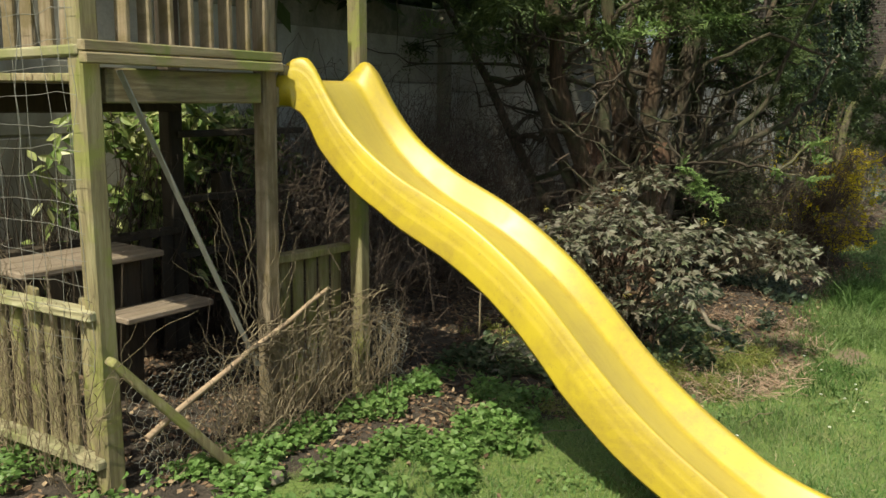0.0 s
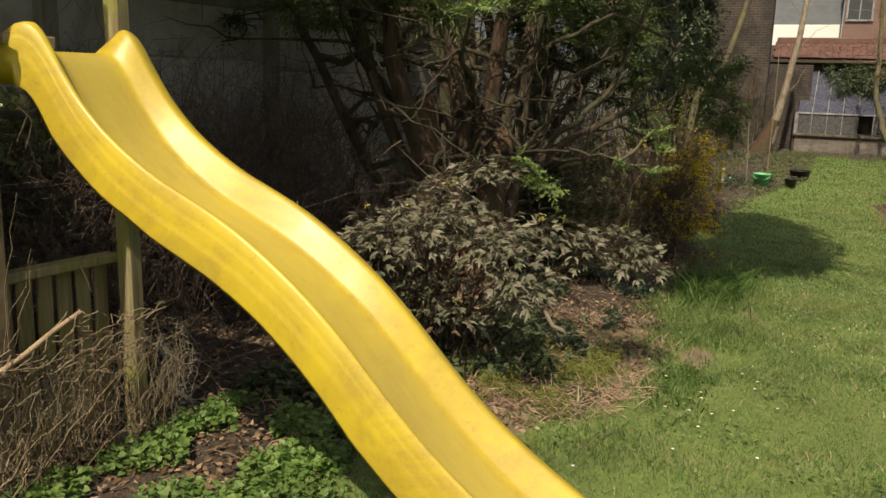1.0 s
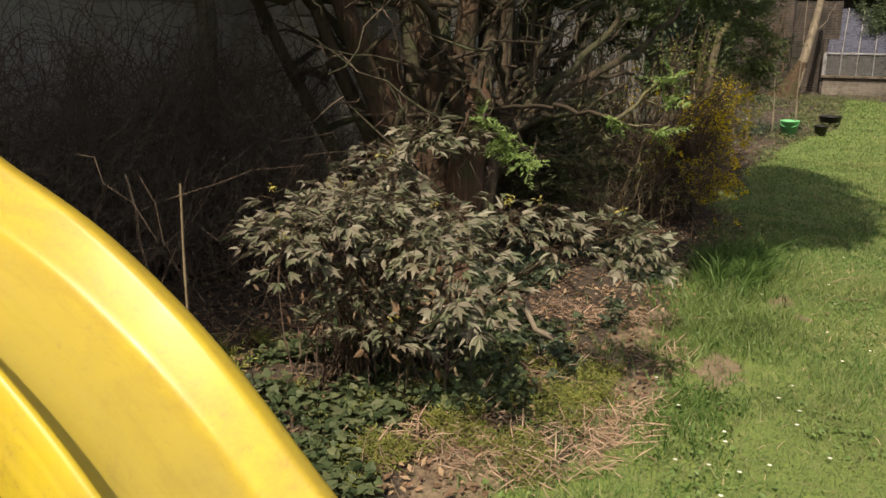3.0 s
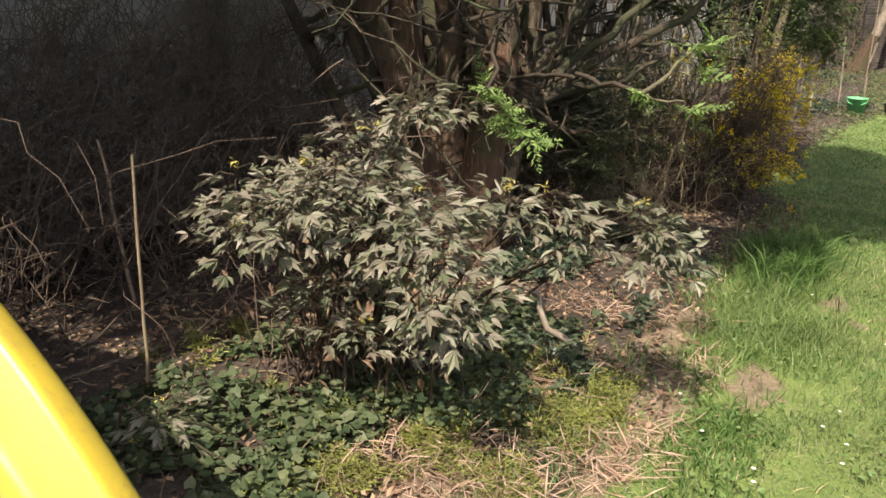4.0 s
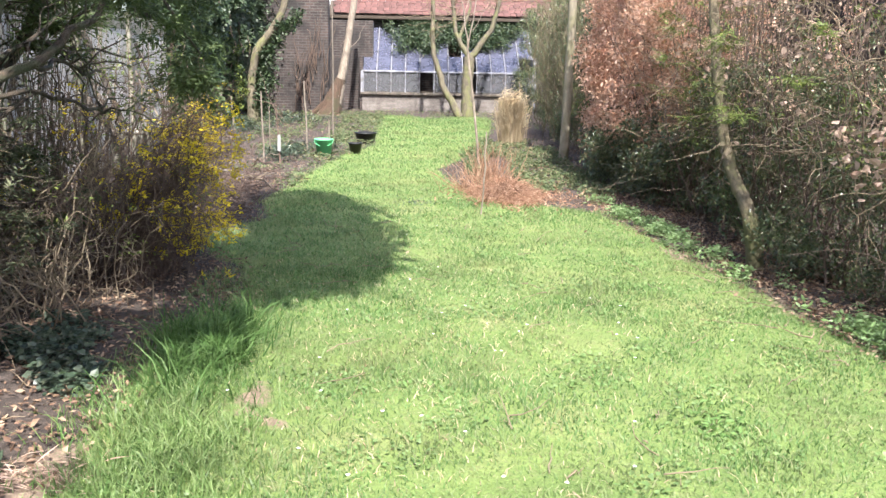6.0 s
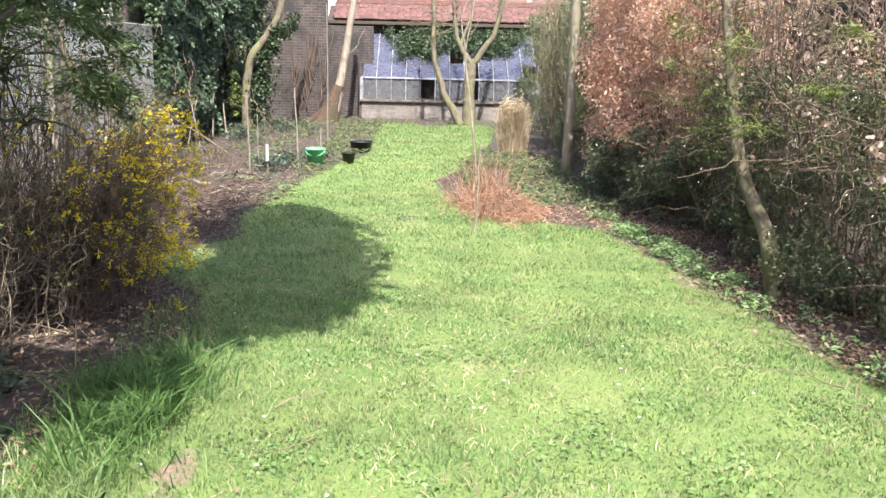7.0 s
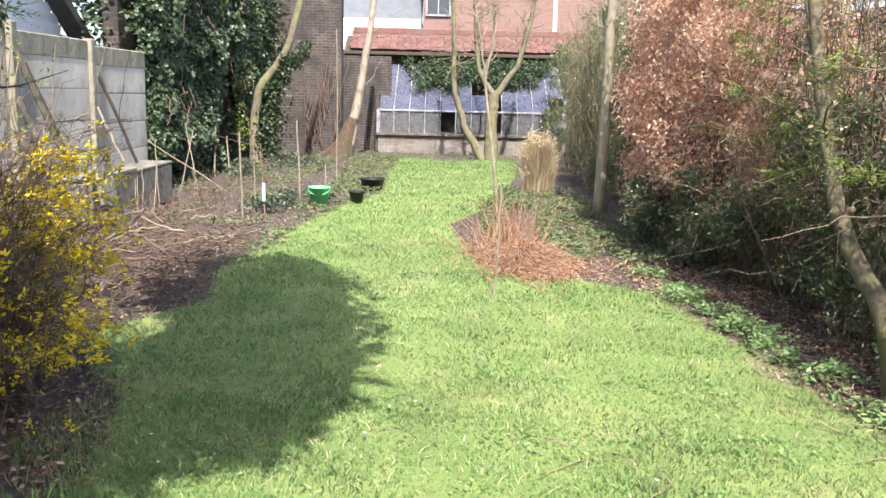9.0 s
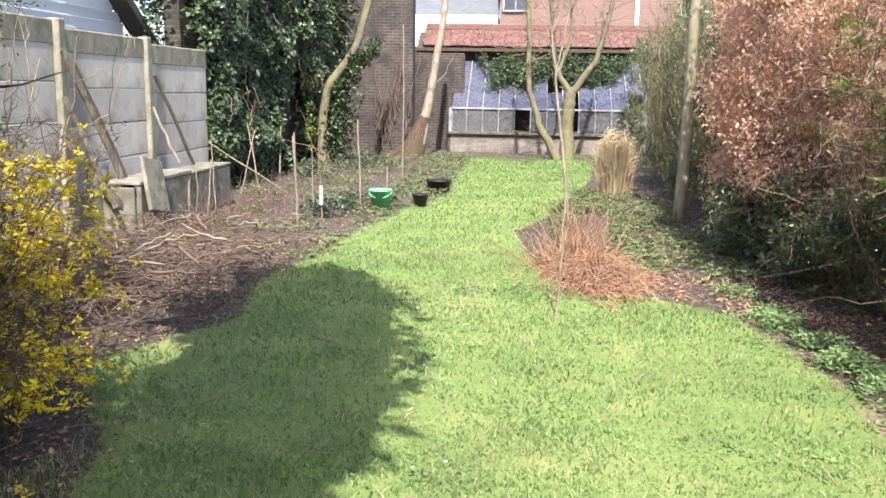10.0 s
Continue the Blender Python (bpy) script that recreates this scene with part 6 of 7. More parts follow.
    for _ in range(620):
        q0 = np.array([rng.uniform(18.5, 24), rng.uniform(-3.6, -2.75), rng.uniform(-0.4, 2.0)])
        st.tube(wander(q0, q0 + np.array([rng.normal(0, 0.3), rng.normal(0.05, 0.25), rng.uniform(0.5, 1.4)]), 7, 0.04, rng), np.linspace(0.009, 0.002, 7), 3)
    st.make("upright_twig_mass", M_MOSSBARK, t, kind="stuff")
    sp = np.stack([rng.uniform(18.6, 23.5, 90), rng.uniform(-3.3, -2.75, 90), rng.uniform(-0.2, 3.0, 90)], -1)
    cloud_leaves("young_foliage", clumps(sp, 0.2, 16, rng), 0.045, L_BEDWEED, t, ratio=0.45)
    # feathery green sprays about the curved trunk
    sp = np.array([(11.85, -2.66, 1.57), (10.31, -2.6, 0.98), (10.6, -2.6, 1.48), (11.8, -2.66, 1.3), (11.6, -2.66, 1.15), (12.6, -2.7, 1.75), (10.1, -2.6, 0.95), (11.3, -2.66, 0.9), (10.4, -2.62, 1.5), (9.4, -2.7, 1.25), (9.0, -2.75, 1.6), (13.0, -2.7, 1.0)])
    sp = np.concatenate([sp + rng.normal(0, (0.16, 0.05, 0.05), sp.shape) for _ in range(3)])
    fans("bright_spray", sp, 6, 0.24, 0.045, L_HEDGE_LT, t, rng, 0.25, (0, 0.35, 0))
    st = Heap()
    for _ in range(1000):
        q0 = np.array([rng.uniform(6.0, 13.2), rng.uniform(-3.2, -2.7), rng.uniform(0.5, 2.8)])
        st.tube(wander(q0, q0 + np.array([rng.normal(-0.1, 0.4), rng.normal(0.12, 0.2), rng.normal(0.05, 0.28)]), 10, 0.02, rng), np.linspace(0.0045, 0.0012, 10), 4)
    st.make("bare_twig_mass", M_VINE, t, kind="stuff")
    wl = clumps(np.concatenate([tufts(6.2, 10.6, -3.4, -2.75, 0.9, 2.6, 70), tufts(10, 14, -3.4, -2.75, 0.5, 2.2, 50)]), 0.16, 13, rng)
    wl = np.concatenate([clear(wl), clumps(in_box((8.1, -2.95, 0.65), (8.7, -2.72, 1.15), 14, rng), 0.1, 9, rng)])
    cloud_leaves("withered_foliage", wl, 0.062, L_TAN, t, LEAF_LONG, ratio=0.6, up=0.2, droop=0.3)

    c = thing("beech_hedge", "copper beech hedge still holding dry rust-coloured leaves", "hedge")
    cp = np.concatenate([tufts(12.6, 18.0, -4.0, -2.7, 0.45, 3.5, 600), tufts(15.0, 17.9, -4.0, -2.7, 0.0, 1.2, 170), tufts(9.6, 13.4, -4.2, -3.15, 1.0, 3.4, 45)])
    cp = clear(cp)
    cp[:, 1] += 0.3 * np.sin(cp[:, 0] * 4.1 + 1.3 * np.sin(cp[:, 2] * 3)) - 0.05
    pos = clumps(cp, 0.23, 150, rng)
    ax = rand_dirs(len(pos), rng)
    ax[:, 2] -= 0.8
    ln = 0.05 * rng.uniform(0.6, 1.35, len(pos)) * np.clip(pos[:, 0] / 15, 0.6, 1)
    leaves("foliage", pos, ax, rand_dirs(len(pos), rng) + np.array([-0.6, 0.25, 0.4]), ln, ln * 0.42, LEAF_LONG, L_COPPER, c)
    st = Heap()
    for _ in range(160):
        q0 = np.array([rng.uniform(12.5, 20), rng.uniform(-4.2, -3.1), -0.4])
        st.tube(wander(q0, q0 + np.array([rng.normal(0, 0.4), rng.normal(0.1, 0.3), rng.uniform(1.5, 3.6)]), 8, 0.05, rng), np.linspace(0.013, 0.003, 8), 4)
    st.make("stem_mass", M_TWIG, c, kind="stuff")


build_hedge()


def stem_tree(name, label, pts, radii, mat, twigs=0, seed=1, forks=(), spray=0):
    rng = np.random.default_rng(seed)
    t = thing(name, label, "tree")
    pts = np.array(pts, float)
    s = np.linspace(0, len(pts) - 1, 26)
    idx = np.arange(len(pts))
    path = np.stack([np.interp(s, idx, pts[:, k]) for k in range(3)], -1)
    for _ in range(2):
        path[1:-1] = (path[:-2] + 2 * path[1:-1] + path[2:]) / 4
    path[1:-1] += rng.normal(0, 0.006, (24, 3))
    h = Heap()
    h.tube(path, np.interp(s, idx, radii) * (1 + rng.normal(0, 0.04, 26)), 10)
    h.make("trunk", mat, t)
    for fp, fr in forks:
        f = Heap()
        fp = np.array(fp, float)
        f.tube(np.concatenate([wander(fp[i], fp[i + 1], 6, 0.02, rng)[(1 if i else 0):] for i in range(len(fp) - 1)]), np.linspace(fr, fr * 0.4, 6 * (len(fp) - 1) - (len(fp) - 2)), 7)
        f.make("limb", mat, t)
    if spray:
        f = Heap()
        for _ in range(spray):
            a, b = forks[rng.integers(0, len(forks))][0][-2:]
            p = np.array(a) + (np.array(b) - np.array(a)) * rng.uniform(0.15, 1.0)
            q = p + np.array([rng.normal(0, 0.4), rng.normal(0, 0.55), rng.uniform(0.0, 0.7)])
            f.tube(wander(p, q, 7, 0.05, rng), np.linspace(0.01, 0.003, 7), 3)
        f.make("twig_mass", M_VINE, t, kind="stuff")
    if twigs:
        f = Heap()
        for _ in range(twigs):
            p = path[rng.integers(12, 26)]
            q = p + np.array([rng.normal(0, 0.6), rng.normal(0, 0.6), rng.uniform(0.2, 1.3)])
            f.tube(wander(p, q, 7, 0.05, rng), np.linspace(0.011, 0.003, 7), 4)
        f.make("twig_mass", mat, t, kind="stuff")
    return t


stem_tree("hedge_tree", "curved mossy trunk growing out of the hedge", [(9.8, -2.76, -0.35), (9.84, -2.74, 0.0), (9.91, -2.7, 0.24), (10.23, -2.7, 0.39), (10.47, -2.7, 0.55), (10.76, -2.7, 0.92), (10.95, -2.7, 1.33), (11.12, -2.7, 1.7), (11.23, -2.7, 1.96), (11.6, -2.75, 3.5)], [0.08, 0.064, 0.056, 0.052, 0.05, 0.047, 0.044, 0.042, 0.04, 0.028], M_MOSSBARK, 5, 31)
stem_tree("young_tree", "straight pale yellow-barked young trunk in the hedge", [(18.1, -2.66, -0.45), (18.2, -2.7, 1.5), (18.3, -2.74, 4.2)], [0.09, 0.072, 0.065], M_YELLOWBARK, 4, 32)
stem_tree("ivy_clad_tree", "bent greenish trunk beside the ivy wall", [(25.5, 3.95, -0.45), (25.5, 4.0, 0.5), (25.4, 3.85, 1.3), (25.4, 3.2, 2.1), (25.4, 2.9, 3.2), (25.4, 2.6, 4.4)], [0.17, 0.115, 0.1, 0.085, 0.08, 0.06], M_BARK_GREEN, 6, 33)
lean = stem_tree("leaning_tree", "leaning tree with pale upper bark and a dark flared foot", [(28.0, 2.3, -0.6), (28.0, 2.12, 0.0), (28.0, 1.95, 0.65), (28.0, 1.75, 1.7), (28.0, 1.55, 3.0), (28.0, 1.4, 4.6)], [0.3, 0.2, 0.125, 0.095, 0.085, 0.07], M_BARK_PALE, 6, 34)
root = Heap()
root.tube(wander((28.0, 2.38, -0.6), (27.98, 1.97, 0.6), 9, 0.012), [0.42, 0.36, 0.31, 0.275, 0.245, 0.215, 0.185, 0.16, 0.132], 11)
root.tube(wander((27.95, 2.2, 0.0), (27.9, 2.95, -0.5), 6, 0.02), np.linspace(0.16, 0.06, 6), 7)
root.make("foot", M_BARK_RED, lean)
stem_tree("forked_tree", "bare forked tree with greenish bark before the greenhouse", [(28.0, -1.6, -0.5), (28.0, -1.55, 0.4), (28.0, -1.6, 1.25)], [0.2, 0.16, 0.15], M_BARK_GREEN, 0, 35, spray=260,
          forks=[([(28.0, -1.6, 1.2), (28, -1.2, 1.9), (28, -1.0, 4.0)], 0.09), ([(28.0, -1.6, 1.2), (28, -2.2, 2.0), (28, -2.6, 4.0)], 0.1), ([(27.9, -1.35, -0.4), (27.9, -0.95, 0.3), (27.9, -0.6, 1.3), (27.9, -0.5, 4.2)], 0.12), ([(28, -1.3, 1.7), (28.2, -1.6, 2.6), (28.3, -1.5, 4.2)], 0.05)])


# ---- plants on the ground ----
def scatter(n, x0, x1, y0, y1, rng, where=None):
    x, y = rng.uniform(x0, x1, n), rng.uniform(y0, y1, n)
    if where is not None:
        k = where(x, y)
        x, y = x[k], y[k]
    return x, y


def low_leaves(name, x, y, hmax, size, material, rng, shape=LEAF_HEART, ratio=0.9, tilt=0.5):
    z = gz(x, y) + rng.uniform(0.0, 1.0, len(x)) * hmax
    pos = np.stack([x, y, z], -1)
    ax = rand_dirs(len(x), rng)
    ax[:, 2] *= 0.35
    face = np.array([0, 0, 1.0]) + rng.normal(0, tilt, (len(x), 3))
    ln = size * rng.uniform(0.6, 1.3, len(x))
    return leaves(name, pos, ax, face, ln, ln * ratio, shape, material)


def patchy(x, y, scale, level, seed):
    return np.array([noise.noise(Vector((a * scale, b * scale, seed))) for a, b in zip(x, y)]) > level


def on_ground(x, y, dz=0.0):
    return (x, y, float(gz(x, y)) + dz)


def build_groundcover():
    rng = np.random.default_rng(41)
    x, y = scatter(20000, 1.0, 3.6, 1.5, 2.42, rng, lambda a, b: patchy(a, b, 3.6, -0.06, 2.0) & (b > 1.55 + 0.18 * np.sin(a * 4)))
    x2, y2 = scatter(9000, 0.8, 1.75, 1.7, 3.8, rng, lambda a, b: patchy(a, b, 3.6, -0.02, 2.0))
    x, y = np.concatenate([x, x2]), np.concatenate([y, y2])
    tagged(low_leaves("ground_elder", x, y, 0.07, 0.027, L_WEED, rng), "fresh green ground elder at the foot of the tower", "groundcover", kind="stuff")
    x, y = scatter(15000, 3.7, 5.8, 1.25, 3.0, rng, lambda a, b: patchy(a, b, 3.0, -0.1, 4.0) & (b > 1.42 + 0.12 * np.sin(a * 5)) & (b < 2.5))
    x2, y2 = scatter(13000, 5.0, 8.0, 1.25, 2.3, rng, lambda a, b: patchy(a, b, 2.2, 0.05, 4.0))
    tagged(low_leaves("ground_ivy", x, y, 0.08, 0.036, L_IVY_LT, rng), "low green ivy carpet under the peony", "groundcover", kind="stuff")
    tagged(low_leaves("ground_ivy", x2, y2, 0.07, 0.034, L_GROUNDIVY, rng), "low dull grey-green ivy carpet under the conifer", "groundcover", kind="stuff")
    x, y = scatter(30000, 3.4, 5.3, 1.05, 1.75, rng, lambda a, b: patchy(a, b, 4.0, 0.05, 9.0))
    tagged(low_leaves("stonecrop", x, y, 0.05, 0.017, L_MOSS, rng, LEAF_DIAMOND, 0.3, 1.2), "yellow-green mossy stonecrop mats on bare soil", "groundcover", kind="stuff")
    # feathery yellow-green tufts on the bare soil
    fc = np.concatenate([rng.normal(c, (0.13, 0.09), (n, 2)) for c, n in (((4.6, 2.62), 9), ((4.38, 1.86), 8), ((4.72, 1.66), 10), ((4.55, 1.5), 8), ((5.26, 1.42), 7), ((4.9, 1.2), 7), ((4.1, 1.6), 6))])
    fz = np.stack([fc[:, 0], fc[:, 1], gz(fc[:, 0], fc[:, 1]) + 0.015], -1)
    tagged(fans("feathery_weed", fz, 9, 0.12, 0.026, L_MOSS, None, rng, -0.7), "feathery yellow-green weeds on the soil under the peony", "weeds", kind="stuff")
    # weeds along the far border
    x, y = scatter(60000, 5.5, 13.3, -3.0, -1.9, rng, lambda a, b: (np.abs(b - np.interp(a, [5, 7, 9, 11, 13.3], [-2.82, -2.74, -2.6, -2.42, -2.24])) < 0.17 * rng.uniform(0.3, 1.1, len(a))) & patchy(a, b, 2.9, 0.0, 7.0))
    tagged(low_leaves("border_weed", x, y, 0.11, 0.042, L_BORDER, rng, LEAF_LONG, 0.4, 0.7), "bright green leafy weeds along the lawn's border", "weeds", kind="stuff")
    # weeds in the vegetable bed, along its edge and round the fern
    xs, ys = [], []
    for n, lim, lev in ((9000, (14, 19.5, 1.3, 3.4), 0.22), (16000, (19, 28.3, 1.0, 4.4), 0.08), (7000, (17, 28, 0.7, 1.7), -0.05), (18000, (13.8, 21, -2.7, -0.9), -0.12), (5000, (24, 29.6, -3.2, 2.2), 0.0)):
        x, y = scatter(n, *lim, rng, lambda a, b: patchy(a, b, 1.8, lev, 13.0) & (lawn_mask(a, b) < 0.9))
        xs.append(x), ys.append(y)
    tagged(low_leaves("bed_weed", np.concatenate(xs), np.concatenate(ys), 0.1, 0.055, L_BEDWEED, rng, LEAF_LONG, 0.4, 0.8), "dull green weeds sprouting in the beds", "weeds", kind="stuff")
    # clover in the lawn
    x, y = scatter(60000, 2.5, 16, -2.4, 1.4, rng, lambda a, b: patchy(a, b, 2.6, 0.2, 17.0) & (rng.uniform(0, 1, len(a)) < lawn_mask(a, b) * 0.8))
    tagged(low_leaves("lawn_clover", x, y, 0.035, 0.018, L_CLOVER, rng, LEAF_HEART, 0.9, 0.4), "darker clover patches in the lawn", "clover", kind="stuff")
    # leaf litter
    def beds(a, b):
        return rng.uniform(0, 1, len(a)) > lawn_mask(a, b) * 0.985
    xs, ys = [], []
    for n, lim in ((5000, (0.8, 3.2, 1.6, 3.9)), (26000, (2.5, 10, 0.6, 4.1)), (8000, (10, 15, 0.8, 4.1)), (2500, (15, 20, 0.8, 4.1)), (12000, (6, 14, -4.2, -2.1)), (9000, (5.5, 14, -3.25, -2.5)), (8000, (12.5, 20, -3.2, -0.3)), (2500, (1, 12, -2.4, 1.2)), (5000, (20, 29.8, -3, 4.2))):
        x, y = scatter(n, *lim[:2], *lim[2:], rng, beds)
        xs.append(x), ys.append(y)
    x, y = np.concatenate(xs), np.concatenate(ys)
    tagged(low_leaves("leaf_litter", x, y, 0.025, 0.034, L_LITTER, rng, LEAF_DIAMOND, 0.5, 0.5), "dry brown fallen leaves strewn over the beds", "leaf litter", kind="stuff")
    # dry straw on the bare soil under the peony
    x, y = scatter(4200, 4.1, 6.2, 0.8, 1.7, rng, lambda a, b: patchy(a, b, 2.2, -0.1, 31.0) & (b > np.interp(a, LAWN_X, LAWN_Y) - 0.15))
    tagged(low_leaves("dry_straw", x, y, 0.03, 0.1, L_TAN, rng, LEAF_DIAMOND, 0.05, 0.5), "dry tan straw strewn on bare soil", "straw", kind="stuff")
    # twigs on the ground
    st = Heap()
    for n, lim in ((500, (3, 10, 1.3, 4)), (300, (10, 19, 1.4, 4)), (350, (7, 16, -3.4, -2.2)), (60, (2, 12, -2, 1))):
        x, y = scatter(n, *lim[:2], *lim[2:], rng)
        for a, b in zip(x, y):
            p = np.array([a, b, gz(a, b) + 0.01])
            d = rng.normal(0, 0.16, 3)
            d[2] = abs(d[2]) * 0.25
            st.tube(wander(p, p + d, 5, 0.01, rng), np.linspace(0.004, 0.0015, 5), 3)
    tagged(st.make("fallen_twigs", M_VINE), "thin dry twigs lying on soil and lawn", "twigs", kind="stuff")
    # daisies
    hx = np.concatenate([rng.normal(4.75, 0.3, 14), rng.uniform(3.5, 9, 40), rng.uniform(6, 12, 14)])
    hy = np.concatenate([rng.normal(0.5, 0.18, 14), rng.uniform(-1.5, 0.9, 40), rng.uniform(-1.8, 0.5, 14)])
    pos, ax, fc = [], [], []
    for a, b in zip(hx, hy):
        c = np.array([a, b, gz(a, b) + rng.uniform(0.03, 0.05)])
        for k in range(9):
            t = k * 2 * np.pi / 9
            pos.append(c), ax.append((np.cos(t), np.sin(t), 0.25)), fc.append((0, 0, 1))
    o = leaves("daisies", np.array(pos), np.array(ax), np.array(fc, float), 0.0095, 0.006, LEAF_DIAMOND, L_PETAL)
    tagged(o, "small white daisies dotted over the lawn", "flowers", kind="stuff")


build_groundcover()


def build_mound():
    rng = np.random.default_rng(42)
    n = 420
    c = np.array([(14.6, -1.05, 0.46), (14.8, -1.15, 0.5), (14.3, -1.0, 0.34), (13.6, -1.25, 0.16), (14.2, -1.4, 0.15), (14.2, -0.8, 0.22)])
    k = rng.integers(0, len(c), n)
    x, y = c[k, 0] + rng.normal(0, 0.2, n), c[k, 1] + rng.normal(0, 0.12, n)
    h = c[k, 2] * rng.uniform(0.4, 1.25, n)
    st = Heap()
    for a, b, hh in zip(x, y, h):
        p = np.array([a, b, gz(a, b) - 0.02])
        st.tube(wander(p, p + np.array([rng.normal(0, 0.16), rng.normal(0, 0.16), hh]), 7, 0.018, rng), np.linspace(0.0055, 0.0022, 7), 3)
    t = thing("dead_fern_clump", "collapsed clump of rust-brown dead fern stalks", "plant")
    st.make("stalk_mass", L_RUSTFERN, t, kind="stuff")
    fs = Heap()
    for a, b in zip(rng.normal(13.7, 0.36, 2400), rng.normal(-1.22, 0.18, 2400)):
        top = 0.16 * math.exp(-((a - 13.8) / 0.5) ** 2 - ((b + 1.2) / 0.25) ** 2)
        p = np.array([a, b, gz(a, b) + rng.uniform(0, 0.03) + top * rng.uniform(0.2, 1)])
        d = np.array([rng.normal(-0.12, 0.12), rng.normal(0, 0.13), rng.normal(-0.02, 0.05)])
        fs.tube(wander(p, p + d, 5, 0.012, rng, -0.04), np.linspace(0.0045, 0.0016, 5), 3)
    fs.make("frond_mass", L_RUSTFERN, t, kind="stuff")
    x, y = rng.normal(13.7, 0.55, 900), rng.normal(-1.3, 0.35, 900)
    pos = np.stack([x, y, gz(x, y) + rng.uniform(0, 0.06, len(x))], -1)
    tagged(cloud_leaves("dry_leaf_mass", pos, 0.06, L_RUSTFERN, t, ratio=0.3, up=0.5), kind="stuff")
    # tall straw grass
    t = thing("straw_grass_clump", "upright clump of straw-coloured dry ornamental grass", "plant")
    tuft = Heap()
    for _ in range(1500):
        a, r = rng.uniform(0, 2 * np.pi), abs(rng.normal(0, 0.09))
        o = np.array([math.cos(a), math.sin(a), 0])
        p = np.array(on_ground(20.4, -2.0, -0.02)) + o * r
        h, lean = rng.uniform(0.4, 0.96), rng.uniform(0.03, 0.22)
        tuft.tube(np.array([p, p + o * lean * 0.25 + (0, 0, h * 0.5), p + o * lean * 0.7 + (0, 0, h * 0.92), p + o * lean * 1.15 + (rng.normal(0, 0.03), rng.normal(0, 0.03), h)]), [0.005, 0.006, 0.005, 0.002], 3)
    tuft.make("blade_mass", L_STRAW, t, kind="stuff")
    s = rng.uniform(0, 2 * np.pi, 700)
    pl = np.stack([20.4 + 0.16 * np.cos(s), -2.0 + 0.16 * np.sin(s), rng.normal(0.5, 0.12, 700)], -1) + rng.normal(0, 0.04, (700, 3))
    tagged(cloud_leaves("plume_mass", pl, 0.09, L_STRAW, t, ratio=0.12, up=0.1, droop=0.3), kind="stuff")
    # grey green tuft in the lawn
    for cx, cy, s in ((12.9, -0.12, 0.16), (6.7, -1.35, 0.1)):
        t = thing("lawn_weed", "flat rosette of broad dark leaves in the lawn", "weed")
        x, y = rng.normal(cx, s, 120), rng.normal(cy, s * 0.8, 120)
        pos = np.stack([x, y, gz(x, y) + rng.uniform(0.005, 0.03, 120)], -1)
        tagged(cloud_leaves("rosette", pos, 0.035, L_WEED if cx < 8 else L_GROUNDIVY, t, LEAF_LONG, 0.4, 0.6), kind="stuff")


build_mound()


# ---- vegetable bed ----
def stick(name, label, p, q, r=0.012, mat=M_PALEWOOD, wob=0.006, group=""):
    h = Heap()
    h.tube(wander(p, q, 9, wob), np.linspace(r, r * 0.7, 9), 6)
    return tagged(h.make(name, mat), label, "stake", group)


